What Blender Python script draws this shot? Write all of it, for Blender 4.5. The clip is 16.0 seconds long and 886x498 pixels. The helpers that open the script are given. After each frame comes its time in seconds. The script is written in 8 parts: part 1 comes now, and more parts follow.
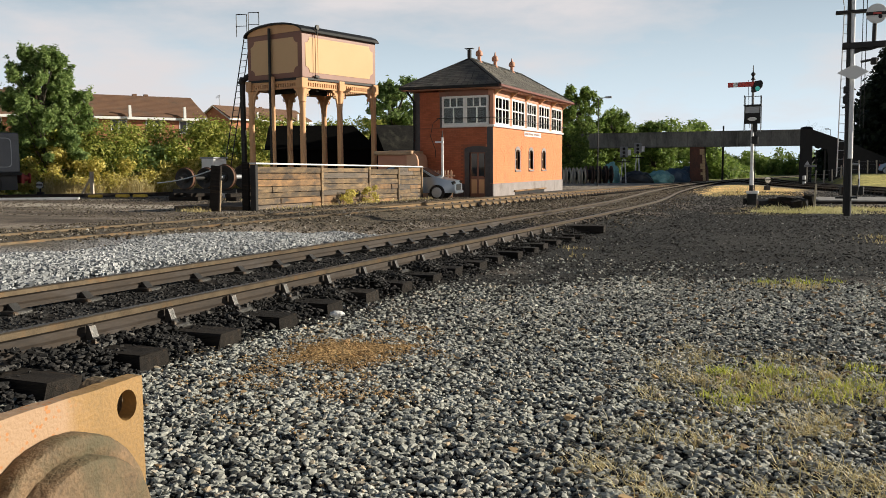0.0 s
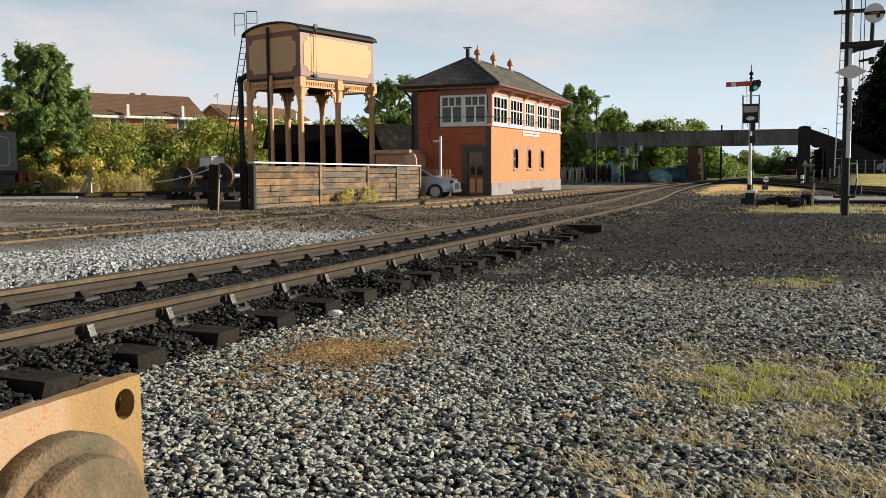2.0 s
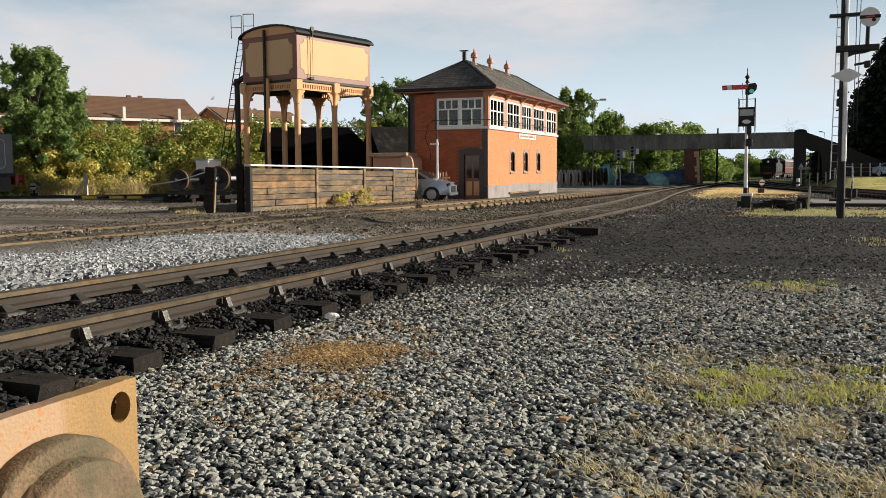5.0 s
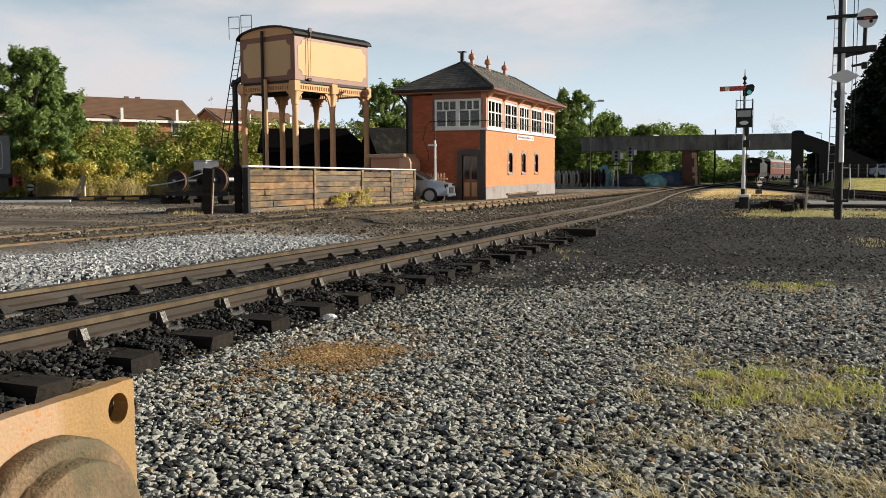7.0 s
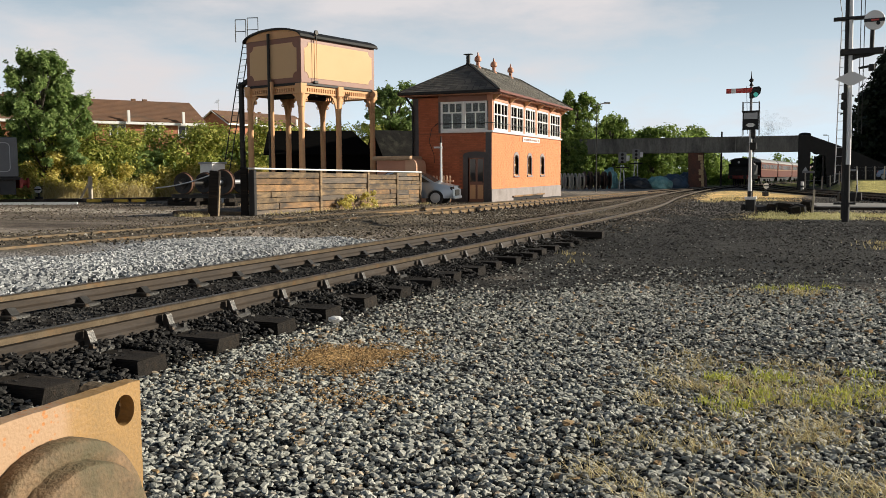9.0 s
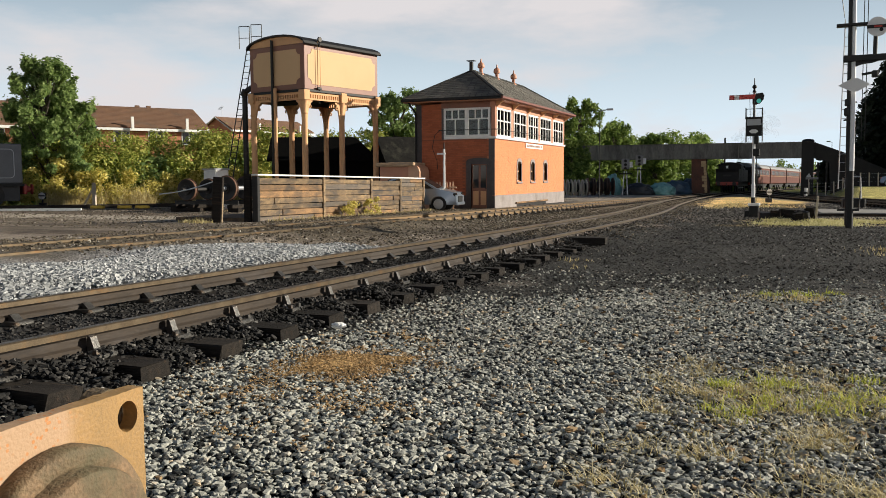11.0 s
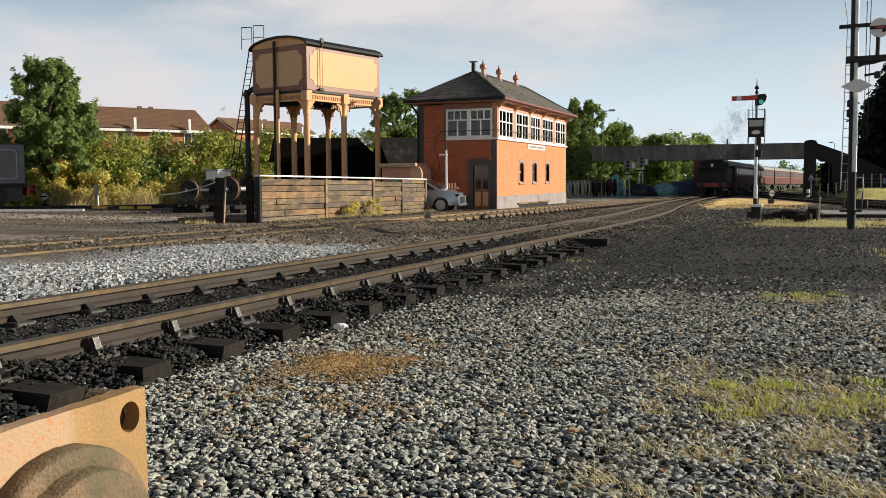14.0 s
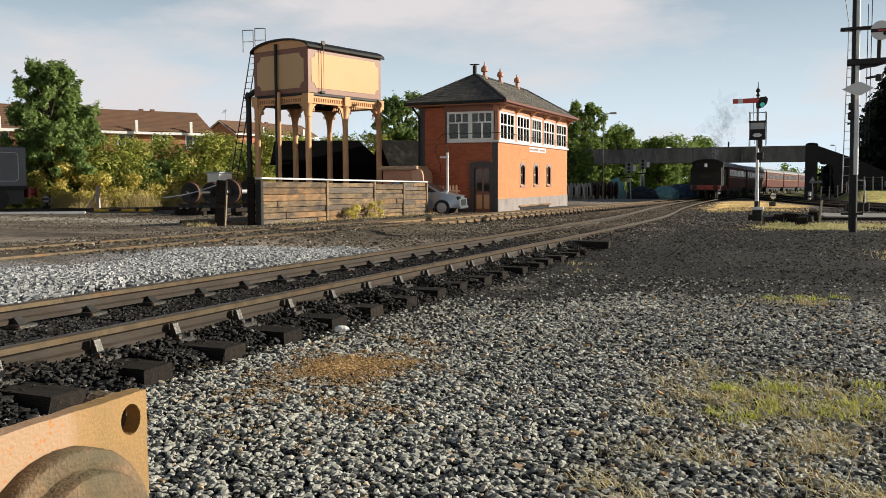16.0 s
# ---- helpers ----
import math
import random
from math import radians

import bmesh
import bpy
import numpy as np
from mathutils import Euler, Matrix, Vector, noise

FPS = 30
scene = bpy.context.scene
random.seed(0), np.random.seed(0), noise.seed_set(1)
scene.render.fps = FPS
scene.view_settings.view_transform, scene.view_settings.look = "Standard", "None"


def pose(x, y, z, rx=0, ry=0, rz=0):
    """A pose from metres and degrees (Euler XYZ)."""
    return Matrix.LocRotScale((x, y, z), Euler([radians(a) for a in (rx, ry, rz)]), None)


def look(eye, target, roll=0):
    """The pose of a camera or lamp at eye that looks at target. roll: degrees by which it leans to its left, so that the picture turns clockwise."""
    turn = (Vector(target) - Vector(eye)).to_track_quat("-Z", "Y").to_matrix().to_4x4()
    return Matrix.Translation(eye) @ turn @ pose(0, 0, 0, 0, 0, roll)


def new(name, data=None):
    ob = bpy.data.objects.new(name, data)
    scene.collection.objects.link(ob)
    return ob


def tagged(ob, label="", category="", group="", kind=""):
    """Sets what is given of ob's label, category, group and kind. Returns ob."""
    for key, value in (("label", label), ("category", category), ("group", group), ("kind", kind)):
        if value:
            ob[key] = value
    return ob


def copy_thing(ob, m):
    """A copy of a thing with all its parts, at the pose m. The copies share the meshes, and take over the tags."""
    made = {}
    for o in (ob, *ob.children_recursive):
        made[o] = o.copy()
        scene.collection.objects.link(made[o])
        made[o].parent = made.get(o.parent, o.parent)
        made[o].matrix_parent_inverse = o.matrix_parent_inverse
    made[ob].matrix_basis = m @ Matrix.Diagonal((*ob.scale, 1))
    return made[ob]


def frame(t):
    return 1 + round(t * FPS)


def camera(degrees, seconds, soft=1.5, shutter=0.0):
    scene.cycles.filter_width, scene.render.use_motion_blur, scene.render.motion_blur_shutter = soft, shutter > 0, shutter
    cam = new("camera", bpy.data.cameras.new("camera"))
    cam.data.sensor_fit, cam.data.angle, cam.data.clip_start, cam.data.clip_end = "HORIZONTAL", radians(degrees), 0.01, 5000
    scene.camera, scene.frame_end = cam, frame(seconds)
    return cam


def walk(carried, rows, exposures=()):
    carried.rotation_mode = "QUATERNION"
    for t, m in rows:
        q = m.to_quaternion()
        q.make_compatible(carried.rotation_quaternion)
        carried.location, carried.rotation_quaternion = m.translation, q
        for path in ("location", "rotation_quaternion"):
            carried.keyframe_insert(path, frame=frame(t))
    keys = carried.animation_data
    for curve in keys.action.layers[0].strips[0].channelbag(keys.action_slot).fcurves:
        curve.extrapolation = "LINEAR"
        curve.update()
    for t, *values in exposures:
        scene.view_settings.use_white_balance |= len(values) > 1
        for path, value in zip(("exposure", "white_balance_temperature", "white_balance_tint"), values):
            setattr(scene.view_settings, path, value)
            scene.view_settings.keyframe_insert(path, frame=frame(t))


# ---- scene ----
cam = camera(53.96, 16.0, soft=0.7)
EYE = (0.0, 0.0, 1.06)
# the camera stands still and sways: seconds, tilt, lean, turn
SWAY = [
    (0.0, 84.548, 0.350, 22.470), (0.5, 84.536, 0.335, 22.442), (1.0, 84.497, 0.325, 22.415),
    (1.5, 84.494, 0.315, 22.372), (2.0, 84.489, 0.305, 22.356), (2.5, 84.480, 0.300, 22.310),
    (3.0, 84.487, 0.285, 22.274), (3.5, 84.553, 0.265, 22.243), (4.0, 84.633, 0.255, 22.201),
    (6.5, 84.711, 0.250, 22.026), (7.0, 84.745, 0.250, 21.992), (7.5, 84.735, 0.250, 22.007),
    (8.0, 84.717, 0.250, 22.151), (8.5, 84.765, 0.250, 22.279), (9.0, 84.899, 0.250, 22.380),
    (11.5, 85.375, 0.250, 22.610), (12.0, 85.412, 0.250, 22.640), (12.5, 85.400, 0.245, 22.675),
    (13.0, 85.391, 0.235, 22.692), (13.5, 85.378, 0.228, 22.709), (14.0, 85.370, 0.225, 22.720),
    (14.5, 85.376, 0.222, 22.724), (15.0, 85.390, 0.216, 22.748), (15.5, 85.439, 0.212, 22.795),
    (16.0, 85.544, 0.205, 22.800),
]
walk(cam, [(t, pose(*EYE, a, b, c)) for t, a, b, c in SWAY])

# ---- sky and sun ----
SUN_AZ, SUN_EL = radians(60), radians(19)      # azimuth from +Y towards +X
TO_SUN = Vector((math.sin(SUN_AZ) * math.cos(SUN_EL), math.cos(SUN_AZ) * math.cos(SUN_EL), math.sin(SUN_EL)))
world = bpy.data.worlds.new("sky")
scene.world = world
world.use_nodes = True
wn, wl = world.node_tree.nodes, world.node_tree.links
sky = wn.new("ShaderNodeTexSky")
sky.sky_type, sky.sun_disc = 'NISHITA', False
sky.sun_elevation, sky.sun_rotation = SUN_EL, SUN_AZ
sky.air_density, sky.dust_density, sky.ozone_density = 1.0, 0.7, 2.5
geo = wn.new("ShaderNodeTexCoord")
mp = wn.new("ShaderNodeMapping")
mp.inputs["Scale"].default_value = (1.0, 1.0, 3.2)
mp.inputs["Location"].default_value = (0.35, 0.2, 0.1)
cl = wn.new("ShaderNodeTexNoise")
cl.inputs["Scale"].default_value, cl.inputs["Detail"].default_value, cl.inputs["Roughness"].default_value = 2.3, 8, 0.55
cr = wn.new("ShaderNodeValToRGB")
cr.color_ramp.elements[0].position, cr.color_ramp.elements[1].position = 0.45, 0.60
mx = wn.new("ShaderNodeMix")
mx.data_type = 'RGBA'
mx.inputs["B"].default_value = (14.6, 14.0, 14.2, 1)
bg = wn["Background"]
bg.inputs["Strength"].default_value = 0.052
wl.new(geo.outputs["Generated"], mp.inputs["Vector"])
wl.new(mp.outputs["Vector"], cl.inputs["Vector"])
wl.new(cl.outputs["Fac"], cr.inputs["Fac"])
sep = wn.new("ShaderNodeSeparateXYZ")
fade = wn.new("ShaderNodeMapRange")                # broken cloud, clearing overhead
fade.inputs["From Min"].default_value, fade.inputs["From Max"].default_value = 0.42, 0.24
mul = wn.new("ShaderNodeMath")
mul.operation = 'MULTIPLY'
wl.new(geo.outputs["Generated"], sep.inputs[0])
wl.new(sep.outputs["Z"], fade.inputs["Value"])
wl.new(fade.outputs["Result"], mul.inputs[0])
wl.new(cr.outputs["Color"], mul.inputs[1])
haze = wn.new("ShaderNodeMapRange")                # bright haze towards the horizon
haze.inputs["From Min"].default_value, haze.inputs["From Max"].default_value = 0.33, 0.05
haze.inputs["To Max"].default_value = 0.95
wl.new(sep.outputs["Z"], haze.inputs["Value"])
pale = wn.new("ShaderNodeMix")                     # thin pale-blue veil under the clouds
pale.data_type = 'RGBA'
pale.inputs["B"].default_value = (14.6, 17.2, 19.2, 1)
wl.new(haze.outputs["Result"], pale.inputs["Factor"])
wl.new(sky.outputs["Color"], pale.inputs["A"])
wl.new(pale.outputs["Result"], mx.inputs["A"])
wl.new(mul.outputs[0], mx.inputs["Factor"])
rear = wn.new("ShaderNodeMapRange")                # unseen warm brightening of the southern sky, added to fill shaded faces
rear.inputs["From Min"].default_value, rear.inputs["From Max"].default_value = 0.0, -0.9
wl.new(sep.outputs["Y"], rear.inputs["Value"])
lit = wn.new("ShaderNodeMix")
lit.data_type = 'RGBA'
lit.inputs["A"].default_value, lit.inputs["B"].default_value = (1, 1, 1, 1), (1.5, 1.36, 1.22, 1)
wl.new(rear.outputs["Result"], lit.inputs["Factor"])
both = wn.new("ShaderNodeMix")
both.data_type, both.blend_type = 'RGBA', 'MULTIPLY'
both.inputs["Factor"].default_value = 1.0
wl.new(mx.outputs["Result"], both.inputs["A"])
wl.new(lit.outputs["Result"], both.inputs["B"])
wl.new(both.outputs["Result"], bg.inputs["Color"])
sun = new("sun", bpy.data.lights.new("sun", 'SUN'))
sun.data.energy, sun.data.angle, sun.data.color = 7.7, radians(0.6), (1.0, 0.925, 0.78)
sun.matrix_world = look(TO_SUN * 200, (0, 0, 0))
scene.view_settings.exposure = -0.02
# ---- materials ----
def surf(name, a, b=None, scale=6.0, rough=0.8, bump=0.2, metal=0.0, fine=60.0, dirt=None, dirt_amt=0.3, stretch=(1, 1, 1), vary=0.0, islands=0.0, emit=None, spec=0.5, coat=0.0):
    """Two scales of noise between colours a and b, stains of colour dirt, bump from the fine noise."""
    m = bpy.data.materials.new(name)
    m.use_nodes = True
    n, l = m.node_tree.nodes, m.node_tree.links
    p = n["Principled BSDF"]
    b = b or tuple(0.72 * c for c in a)
    tc = n.new("ShaderNodeTexCoord")
    ma = n.new("ShaderNodeMapping")
    ma.inputs["Scale"].default_value = stretch
    l.new(tc.outputs["Object"], ma.inputs["Vector"])
    big, small = n.new("ShaderNodeTexNoise"), n.new("ShaderNodeTexNoise")
    big.inputs["Scale"].default_value, big.inputs["Detail"].default_value = scale, 5
    small.inputs["Scale"].default_value, small.inputs["Detail"].default_value = fine, 3
    for q in (big, small):
        l.new(ma.outputs["Vector"], q.inputs["Vector"])
    av = n.new("ShaderNodeMath")
    av.operation = 'MULTIPLY_ADD'
    av.inputs[1].default_value = 0.45
    l.new(small.outputs["Fac"], av.inputs[0])
    hf = n.new("ShaderNodeMath")
    hf.operation = 'MULTIPLY'
    hf.inputs[1].default_value = 0.55
    l.new(big.outputs["Fac"], hf.inputs[0])
    l.new(hf.outputs[0], av.inputs[2])
    ramp = n.new("ShaderNodeValToRGB")
    ramp.color_ramp.elements[0].position, ramp.color_ramp.elements[1].position = 0.36, 0.64
    ramp.color_ramp.elements[0].color, ramp.color_ramp.elements[1].color = (*b, 1), (*a, 1)
    l.new(av.outputs[0], ramp.inputs["Fac"])
    col = ramp.outputs["Color"]
    if dirt:
        dn = n.new("ShaderNodeTexNoise")
        dn.inputs["Scale"].default_value, dn.inputs["Detail"].default_value, dn.inputs["Roughness"].default_value = scale * 0.37, 8, 0.68
        l.new(ma.outputs["Vector"], dn.inputs["Vector"])
        dr = n.new("ShaderNodeValToRGB")
        dr.color_ramp.elements[0].position, dr.color_ramp.elements[1].position = 0.66 - 0.3 * dirt_amt, 0.80 - 0.2 * dirt_amt
        l.new(dn.outputs["Fac"], dr.inputs["Fac"])
        dm = n.new("ShaderNodeMix")
        dm.data_type = 'RGBA'
        dm.inputs["B"].default_value = (*dirt, 1)
        l.new(dr.outputs["Color"], dm.inputs["Factor"])
        l.new(col, dm.inputs["A"])
        col = dm.outputs["Result"]
    if vary or islands:
        src = n.new("ShaderNodeNewGeometry").outputs["Random Per Island"] if islands else n.new("ShaderNodeObjectInfo").outputs["Random"]
        amt = islands or vary
        hs = n.new("ShaderNodeHueSaturation")
        mr = n.new("ShaderNodeMapRange")
        mr.inputs["To Min"].default_value, mr.inputs["To Max"].default_value = 1 - amt, 1 + amt
        l.new(src, mr.inputs["Value"])
        l.new(mr.outputs["Result"], hs.inputs["Value"])
        l.new(col, hs.inputs["Color"])
        col = hs.outputs["Color"]
    l.new(col, p.inputs["Base Color"])
    p.inputs["Roughness"].default_value, p.inputs["Metallic"].default_value = rough, metal
    p.inputs["Specular IOR Level"].default_value = spec
    p.inputs["Coat Weight"].default_value = coat
    if bump:
        bp = n.new("ShaderNodeBump")
        bp.inputs["Strength"].default_value, bp.inputs["Distance"].default_value = bump, 0.02
        l.new(av.outputs[0], bp.inputs["Height"])
        l.new(bp.outputs["Normal"], p.inputs["Normal"])
    if emit:
        p.inputs["Emission Color"].default_value, p.inputs["Emission Strength"].default_value = (*emit[:3], 1), emit[3]
    return m


def leafy(name, a, b, c, trans=0.35):
    """Foliage: colour by leaf, some light let through."""
    m = bpy.data.materials.new(name)
    m.use_nodes = True
    n, l = m.node_tree.nodes, m.node_tree.links
    p = n["Principled BSDF"]
    g = n.new("ShaderNodeNewGeometry")
    tc = n.new("ShaderNodeTexCoord")
    nz = n.new("ShaderNodeTexNoise")
    nz.inputs["Scale"].default_value, nz.inputs["Detail"].default_value = 0.55, 4
    l.new(tc.outputs["Object"], nz.inputs["Vector"])
    ad = n.new("ShaderNodeMath")
    ad.operation = 'MULTIPLY_ADD'
    ad.inputs[1].default_value, ad.inputs[2].default_value = 0.45, 0.0
    l.new(g.outputs["Random Per Island"], ad.inputs[0])
    a2 = n.new("ShaderNodeMath")
    a2.operation = 'MULTIPLY_ADD'
    a2.inputs[1].default_value = 0.55
    l.new(nz.outputs["Fac"], a2.inputs[0])
    l.new(ad.outputs[0], a2.inputs[2])
    r = n.new("ShaderNodeValToRGB")
    r.color_ramp.elements[0].position, r.color_ramp.elements[1].position = 0.25, 0.78
    r.color_ramp.elements[0].color, r.color_ramp.elements[1].color = (*a, 1), (*c, 1)
    e = r.color_ramp.elements.new(0.5)
    e.color = (*b, 1)
    l.new(a2.outputs[0], r.inputs["Fac"])
    l.new(r.outputs["Color"], p.inputs["Base Color"])
    p.inputs["Roughness"].default_value, p.inputs["Specular IOR Level"].default_value = 0.6, 0.25
    t = n.new("ShaderNodeBsdfTranslucent")
    l.new(r.outputs["Color"], t.inputs["Color"])
    ms = n.new("ShaderNodeMixShader")
    ms.inputs["Fac"].default_value = trans
    l.new(p.outputs["BSDF"], ms.inputs[1])
    l.new(t.outputs["BSDF"], ms.inputs[2])
    l.new(ms.outputs["Shader"], n["Material Output"].inputs["Surface"])
    return m


# ---- mesh tools ----
def box(bm, x0, x1, y0, y1, z0, z1, bev=0.0):
    r = bmesh.ops.create_cube(bm, size=1.0)
    vs = r["verts"]
    for v in vs:
        v.co = Vector((x0 + (v.co.x + 0.5) * (x1 - x0), y0 + (v.co.y + 0.5) * (y1 - y0), z0 + (v.co.z + 0.5) * (z1 - z0)))
    if bev:
        es = list({e for v in vs for e in v.link_edges})
        bmesh.ops.bevel(bm, geom=es, offset=bev, segments=1, affect='EDGES')
    return vs


def rod(bm, p0, p1, r0, r1=None, n=10):
    p0, p1 = Vector(p0), Vector(p1)
    d = p1 - p0
    m = Matrix.Translation((p0 + p1) / 2) @ d.to_track_quat("Z", "Y").to_matrix().to_4x4()
    return bmesh.ops.create_cone(bm, cap_ends=True, segments=n, radius1=r0, radius2=r0 if r1 is None else r1, depth=d.length, matrix=m)["verts"]


def beam(bm, p0, p1, w, h):
    """A square bar from p0 to p1."""
    p0, p1 = Vector(p0), Vector(p1)
    d = p1 - p0
    m = Matrix.Translation((p0 + p1) / 2) @ d.to_track_quat("Y", "Z").to_matrix().to_4x4() @ Matrix.Diagonal((w, d.length, h, 1))
    return bmesh.ops.create_cube(bm, size=1.0, matrix=m)["verts"]


def solid(bm, pts, axis, a, b):
    """A flat outline pulled through from a to b along an axis. pts are the two other coordinates in order."""
    def put(p, q):
        return {"x": (q, p[0], p[1]), "y": (p[0], q, p[1]), "z": (p[0], p[1], q)}[axis]
    lo = [bm.verts.new(put(p, a)) for p in pts]
    hi = [bm.verts.new(put(p, b)) for p in pts]
    fs = [bm.faces.new(lo), bm.faces.new(hi[::-1])]
    k = len(pts)
    for i in range(k):
        fs.append(bm.faces.new((lo[i], hi[i], hi[(i + 1) % k], lo[(i + 1) % k])))
    bmesh.ops.recalc_face_normals(bm, faces=fs)
    return lo + hi


def lathe(bm, prof, n=16, m=None, caps=True):
    """Outline of (radius, height) turned round z."""
    rings = []
    for r, z in prof:
        rings.append([bm.verts.new((r * math.cos(2 * math.pi * i / n), r * math.sin(2 * math.pi * i / n), z)) for i in range(n)])
    fs = []
    for a, b in zip(rings, rings[1:]):
        for i in range(n):
            fs.append(bm.faces.new((a[i], a[(i + 1) % n], b[(i + 1) % n], b[i])))
    if caps:
        fs += [bm.faces.new(rings[0][::-1]), bm.faces.new(rings[-1])]
    bmesh.ops.recalc_face_normals(bm, faces=fs)
    if m is not None:
        bmesh.ops.transform(bm, matrix=m, verts=[v for r in rings for v in r])


def to_mesh(name, bm, material, smooth=False):
    me = bpy.data.meshes.new(name)
    bm.to_mesh(me)
    bm.free()
    me.materials.append(material)
    if smooth:
        me.polygons.foreach_set("use_smooth", [True] * len(me.polygons))
        me.set_sharp_from_angle(angle=radians(38))
    return me


def part(name, bm, material, parent=None, label="", smooth=False, m=None):
    me = bm if isinstance(bm, bpy.types.Mesh) else to_mesh(name, bm, material, smooth)
    ob = new(name, me)
    if parent is not None:
        ob.parent = parent
    if m is not None:
        ob.matrix_basis = m
    if label:
        tagged(ob, label)
    return ob


def thing(name, label, category, m=None, group="", kind=""):
    """An Empty at a thing's base."""
    ob = new(name)
    ob.empty_display_size = 0.2
    if m is not None:
        ob.matrix_basis = m
    return tagged(ob, label, category, group, kind)


def made(f, *args, **kw):
    bm = bmesh.new()
    f(bm, *args, **kw)
    return bm


def np_mesh(name, verts, faces, material):
    """verts n x 3, faces m x 3 or m x 4, as arrays."""
    me = bpy.data.meshes.new(name)
    k = faces.shape[1]
    me.vertices.add(len(verts))
    me.vertices.foreach_set("co", np.asarray(verts, np.float32).ravel())
    me.loops.add(faces.size)
    me.loops.foreach_set("vertex_index", faces.astype(np.int32).ravel())
    me.polygons.add(len(faces))
    me.polygons.foreach_set("loop_start", np.arange(0, faces.size, k, dtype=np.int32))
    me.update(calc_edges=True)
    me.validate()
    me.polygons.foreach_set("use_smooth", [False] * len(me.polygons))
    me.materials.append(material)
    return me


def broken_stone():
    """Twelve corners and twenty triangles of a blunt block with its corners knocked off."""
    c = [(a, b, 0) for a in (-1, 1) for b in (-1, 1)] + [(a, 0, b) for a in (-1, 1) for b in (-1, 1)] + [(0, a, b) for a in (-1, 1) for b in (-1, 1)]
    at = {p: i for i, p in enumerate(c)}
    tri = [(at[x, y, 0], at[x, 0, z], at[0, y, z]) for x in (-1, 1) for y in (-1, 1) for z in (-1, 1)]
    for k in range(3):
        for q in (-1, 1):
            ring = []
            for u, v in ((1, 0), (0, 1), (-1, 0), (0, -1)):
                p = [0, 0, 0]
                p[k], p[(k + 1) % 3], p[(k + 2) % 3] = q, u, v
                ring.append(at[tuple(p)])
            tri += [(ring[0], ring[1], ring[2]), (ring[0], ring[2], ring[3])]
    out = []
    for t in tri:
        a, b, d = (np.array(c[i], float) for i in t)
        out.append(t if np.dot(np.cross(b - a, d - a), a + b + d) > 0 else t[::-1])
    return np.array(c, float) * 0.5, np.array(out)


BLOCK = (np.array([[x, y, z] for x in (-.5, .5) for y in (-.5, .5) for z in (-.5, .5)]), np.array([[0, 1, 3, 2], [4, 6, 7, 5], [0, 4, 5, 1], [2, 3, 7, 6], [0, 2, 6, 4], [1, 5, 7, 3]]))
BROKEN = broken_stone()


def stones_np(pos, size, rng, shape=BLOCK):
    """Angular stones: jittered, turned, lying mostly flat."""
    n = len(pos)
    c, f = shape
    j = rng.uniform(-0.5, 0.2, (n, 8, 3)) if len(c) == 8 else rng.uniform(-0.42, 0.3, (n, 12, 3))
    v = c[None] * (1 + j)
    v *= (size[:, None] * np.stack([rng.uniform(0.85, 1.5, n), rng.uniform(0.7, 1.15, n), rng.uniform(0.38, 0.78, n)], 1))[:, None]
    ya, tilt, ta = rng.uniform(0, np.pi, n), 0.5 * rng.normal(0, 0.34, n), rng.uniform(0, 2 * np.pi, n)
    w, x, y, z = np.cos(ya) * np.cos(tilt), np.sin(tilt) * np.cos(ta), np.sin(tilt) * np.sin(ta), np.sin(ya) * np.cos(tilt)
    R = np.stack([1 - 2 * (y * y + z * z), 2 * (x * y - z * w), 2 * (x * z + y * w), 2 * (x * y + z * w), 1 - 2 * (x * x + z * z), 2 * (y * z - x * w),
                  2 * (x * z - y * w), 2 * (y * z + x * w), 1 - 2 * (x * x + y * y)], 1).reshape(n, 3, 3)
    v = np.einsum("nij,nkj->nki", R, v)
    v += pos[:, None]
    faces = (f[None] + len(c) * np.arange(n)[:, None, None]).reshape(-1, f.shape[1])
    return v.reshape(-1, 3), faces


def leaves_np(centres, size, rng, out=None):
    """A small bent leaf (four corners) at each centre, its face turned roughly along out."""
    n = len(centres)
    a = rng.normal(size=(n, 3))
    a[:, 2] *= 0.6
    b = rng.normal(size=(n, 3))
    if out is not None:
        d = out + 0.55 * rng.normal(size=(n, 3)) + np.array([0, 0, 0.25])
        d /= np.linalg.norm(d, axis=1)[:, None]
        a -= d * (a * d).sum(1)[:, None]
        b = np.cross(d, a)
    a /= np.linalg.norm(a, axis=1)[:, None]
    b -= a * (a * b).sum(1)[:, None]
    b /= np.linalg.norm(b, axis=1)[:, None]
    s = size * rng.uniform(0.6, 1.4, n)
    a, b = a * s[:, None], b * s[:, None] * 0.55
    v = np.stack([centres - a, centres + b * 0.9 - a * 0.1, centres + a, centres - b * 0.9 - a * 0.1], 1)
    v[:, 1:4:2, 2] += (s * 0.18)[:, None]
    return v.reshape(-1, 3), (np.arange(4)[None] + 4 * np.arange(n)[:, None])


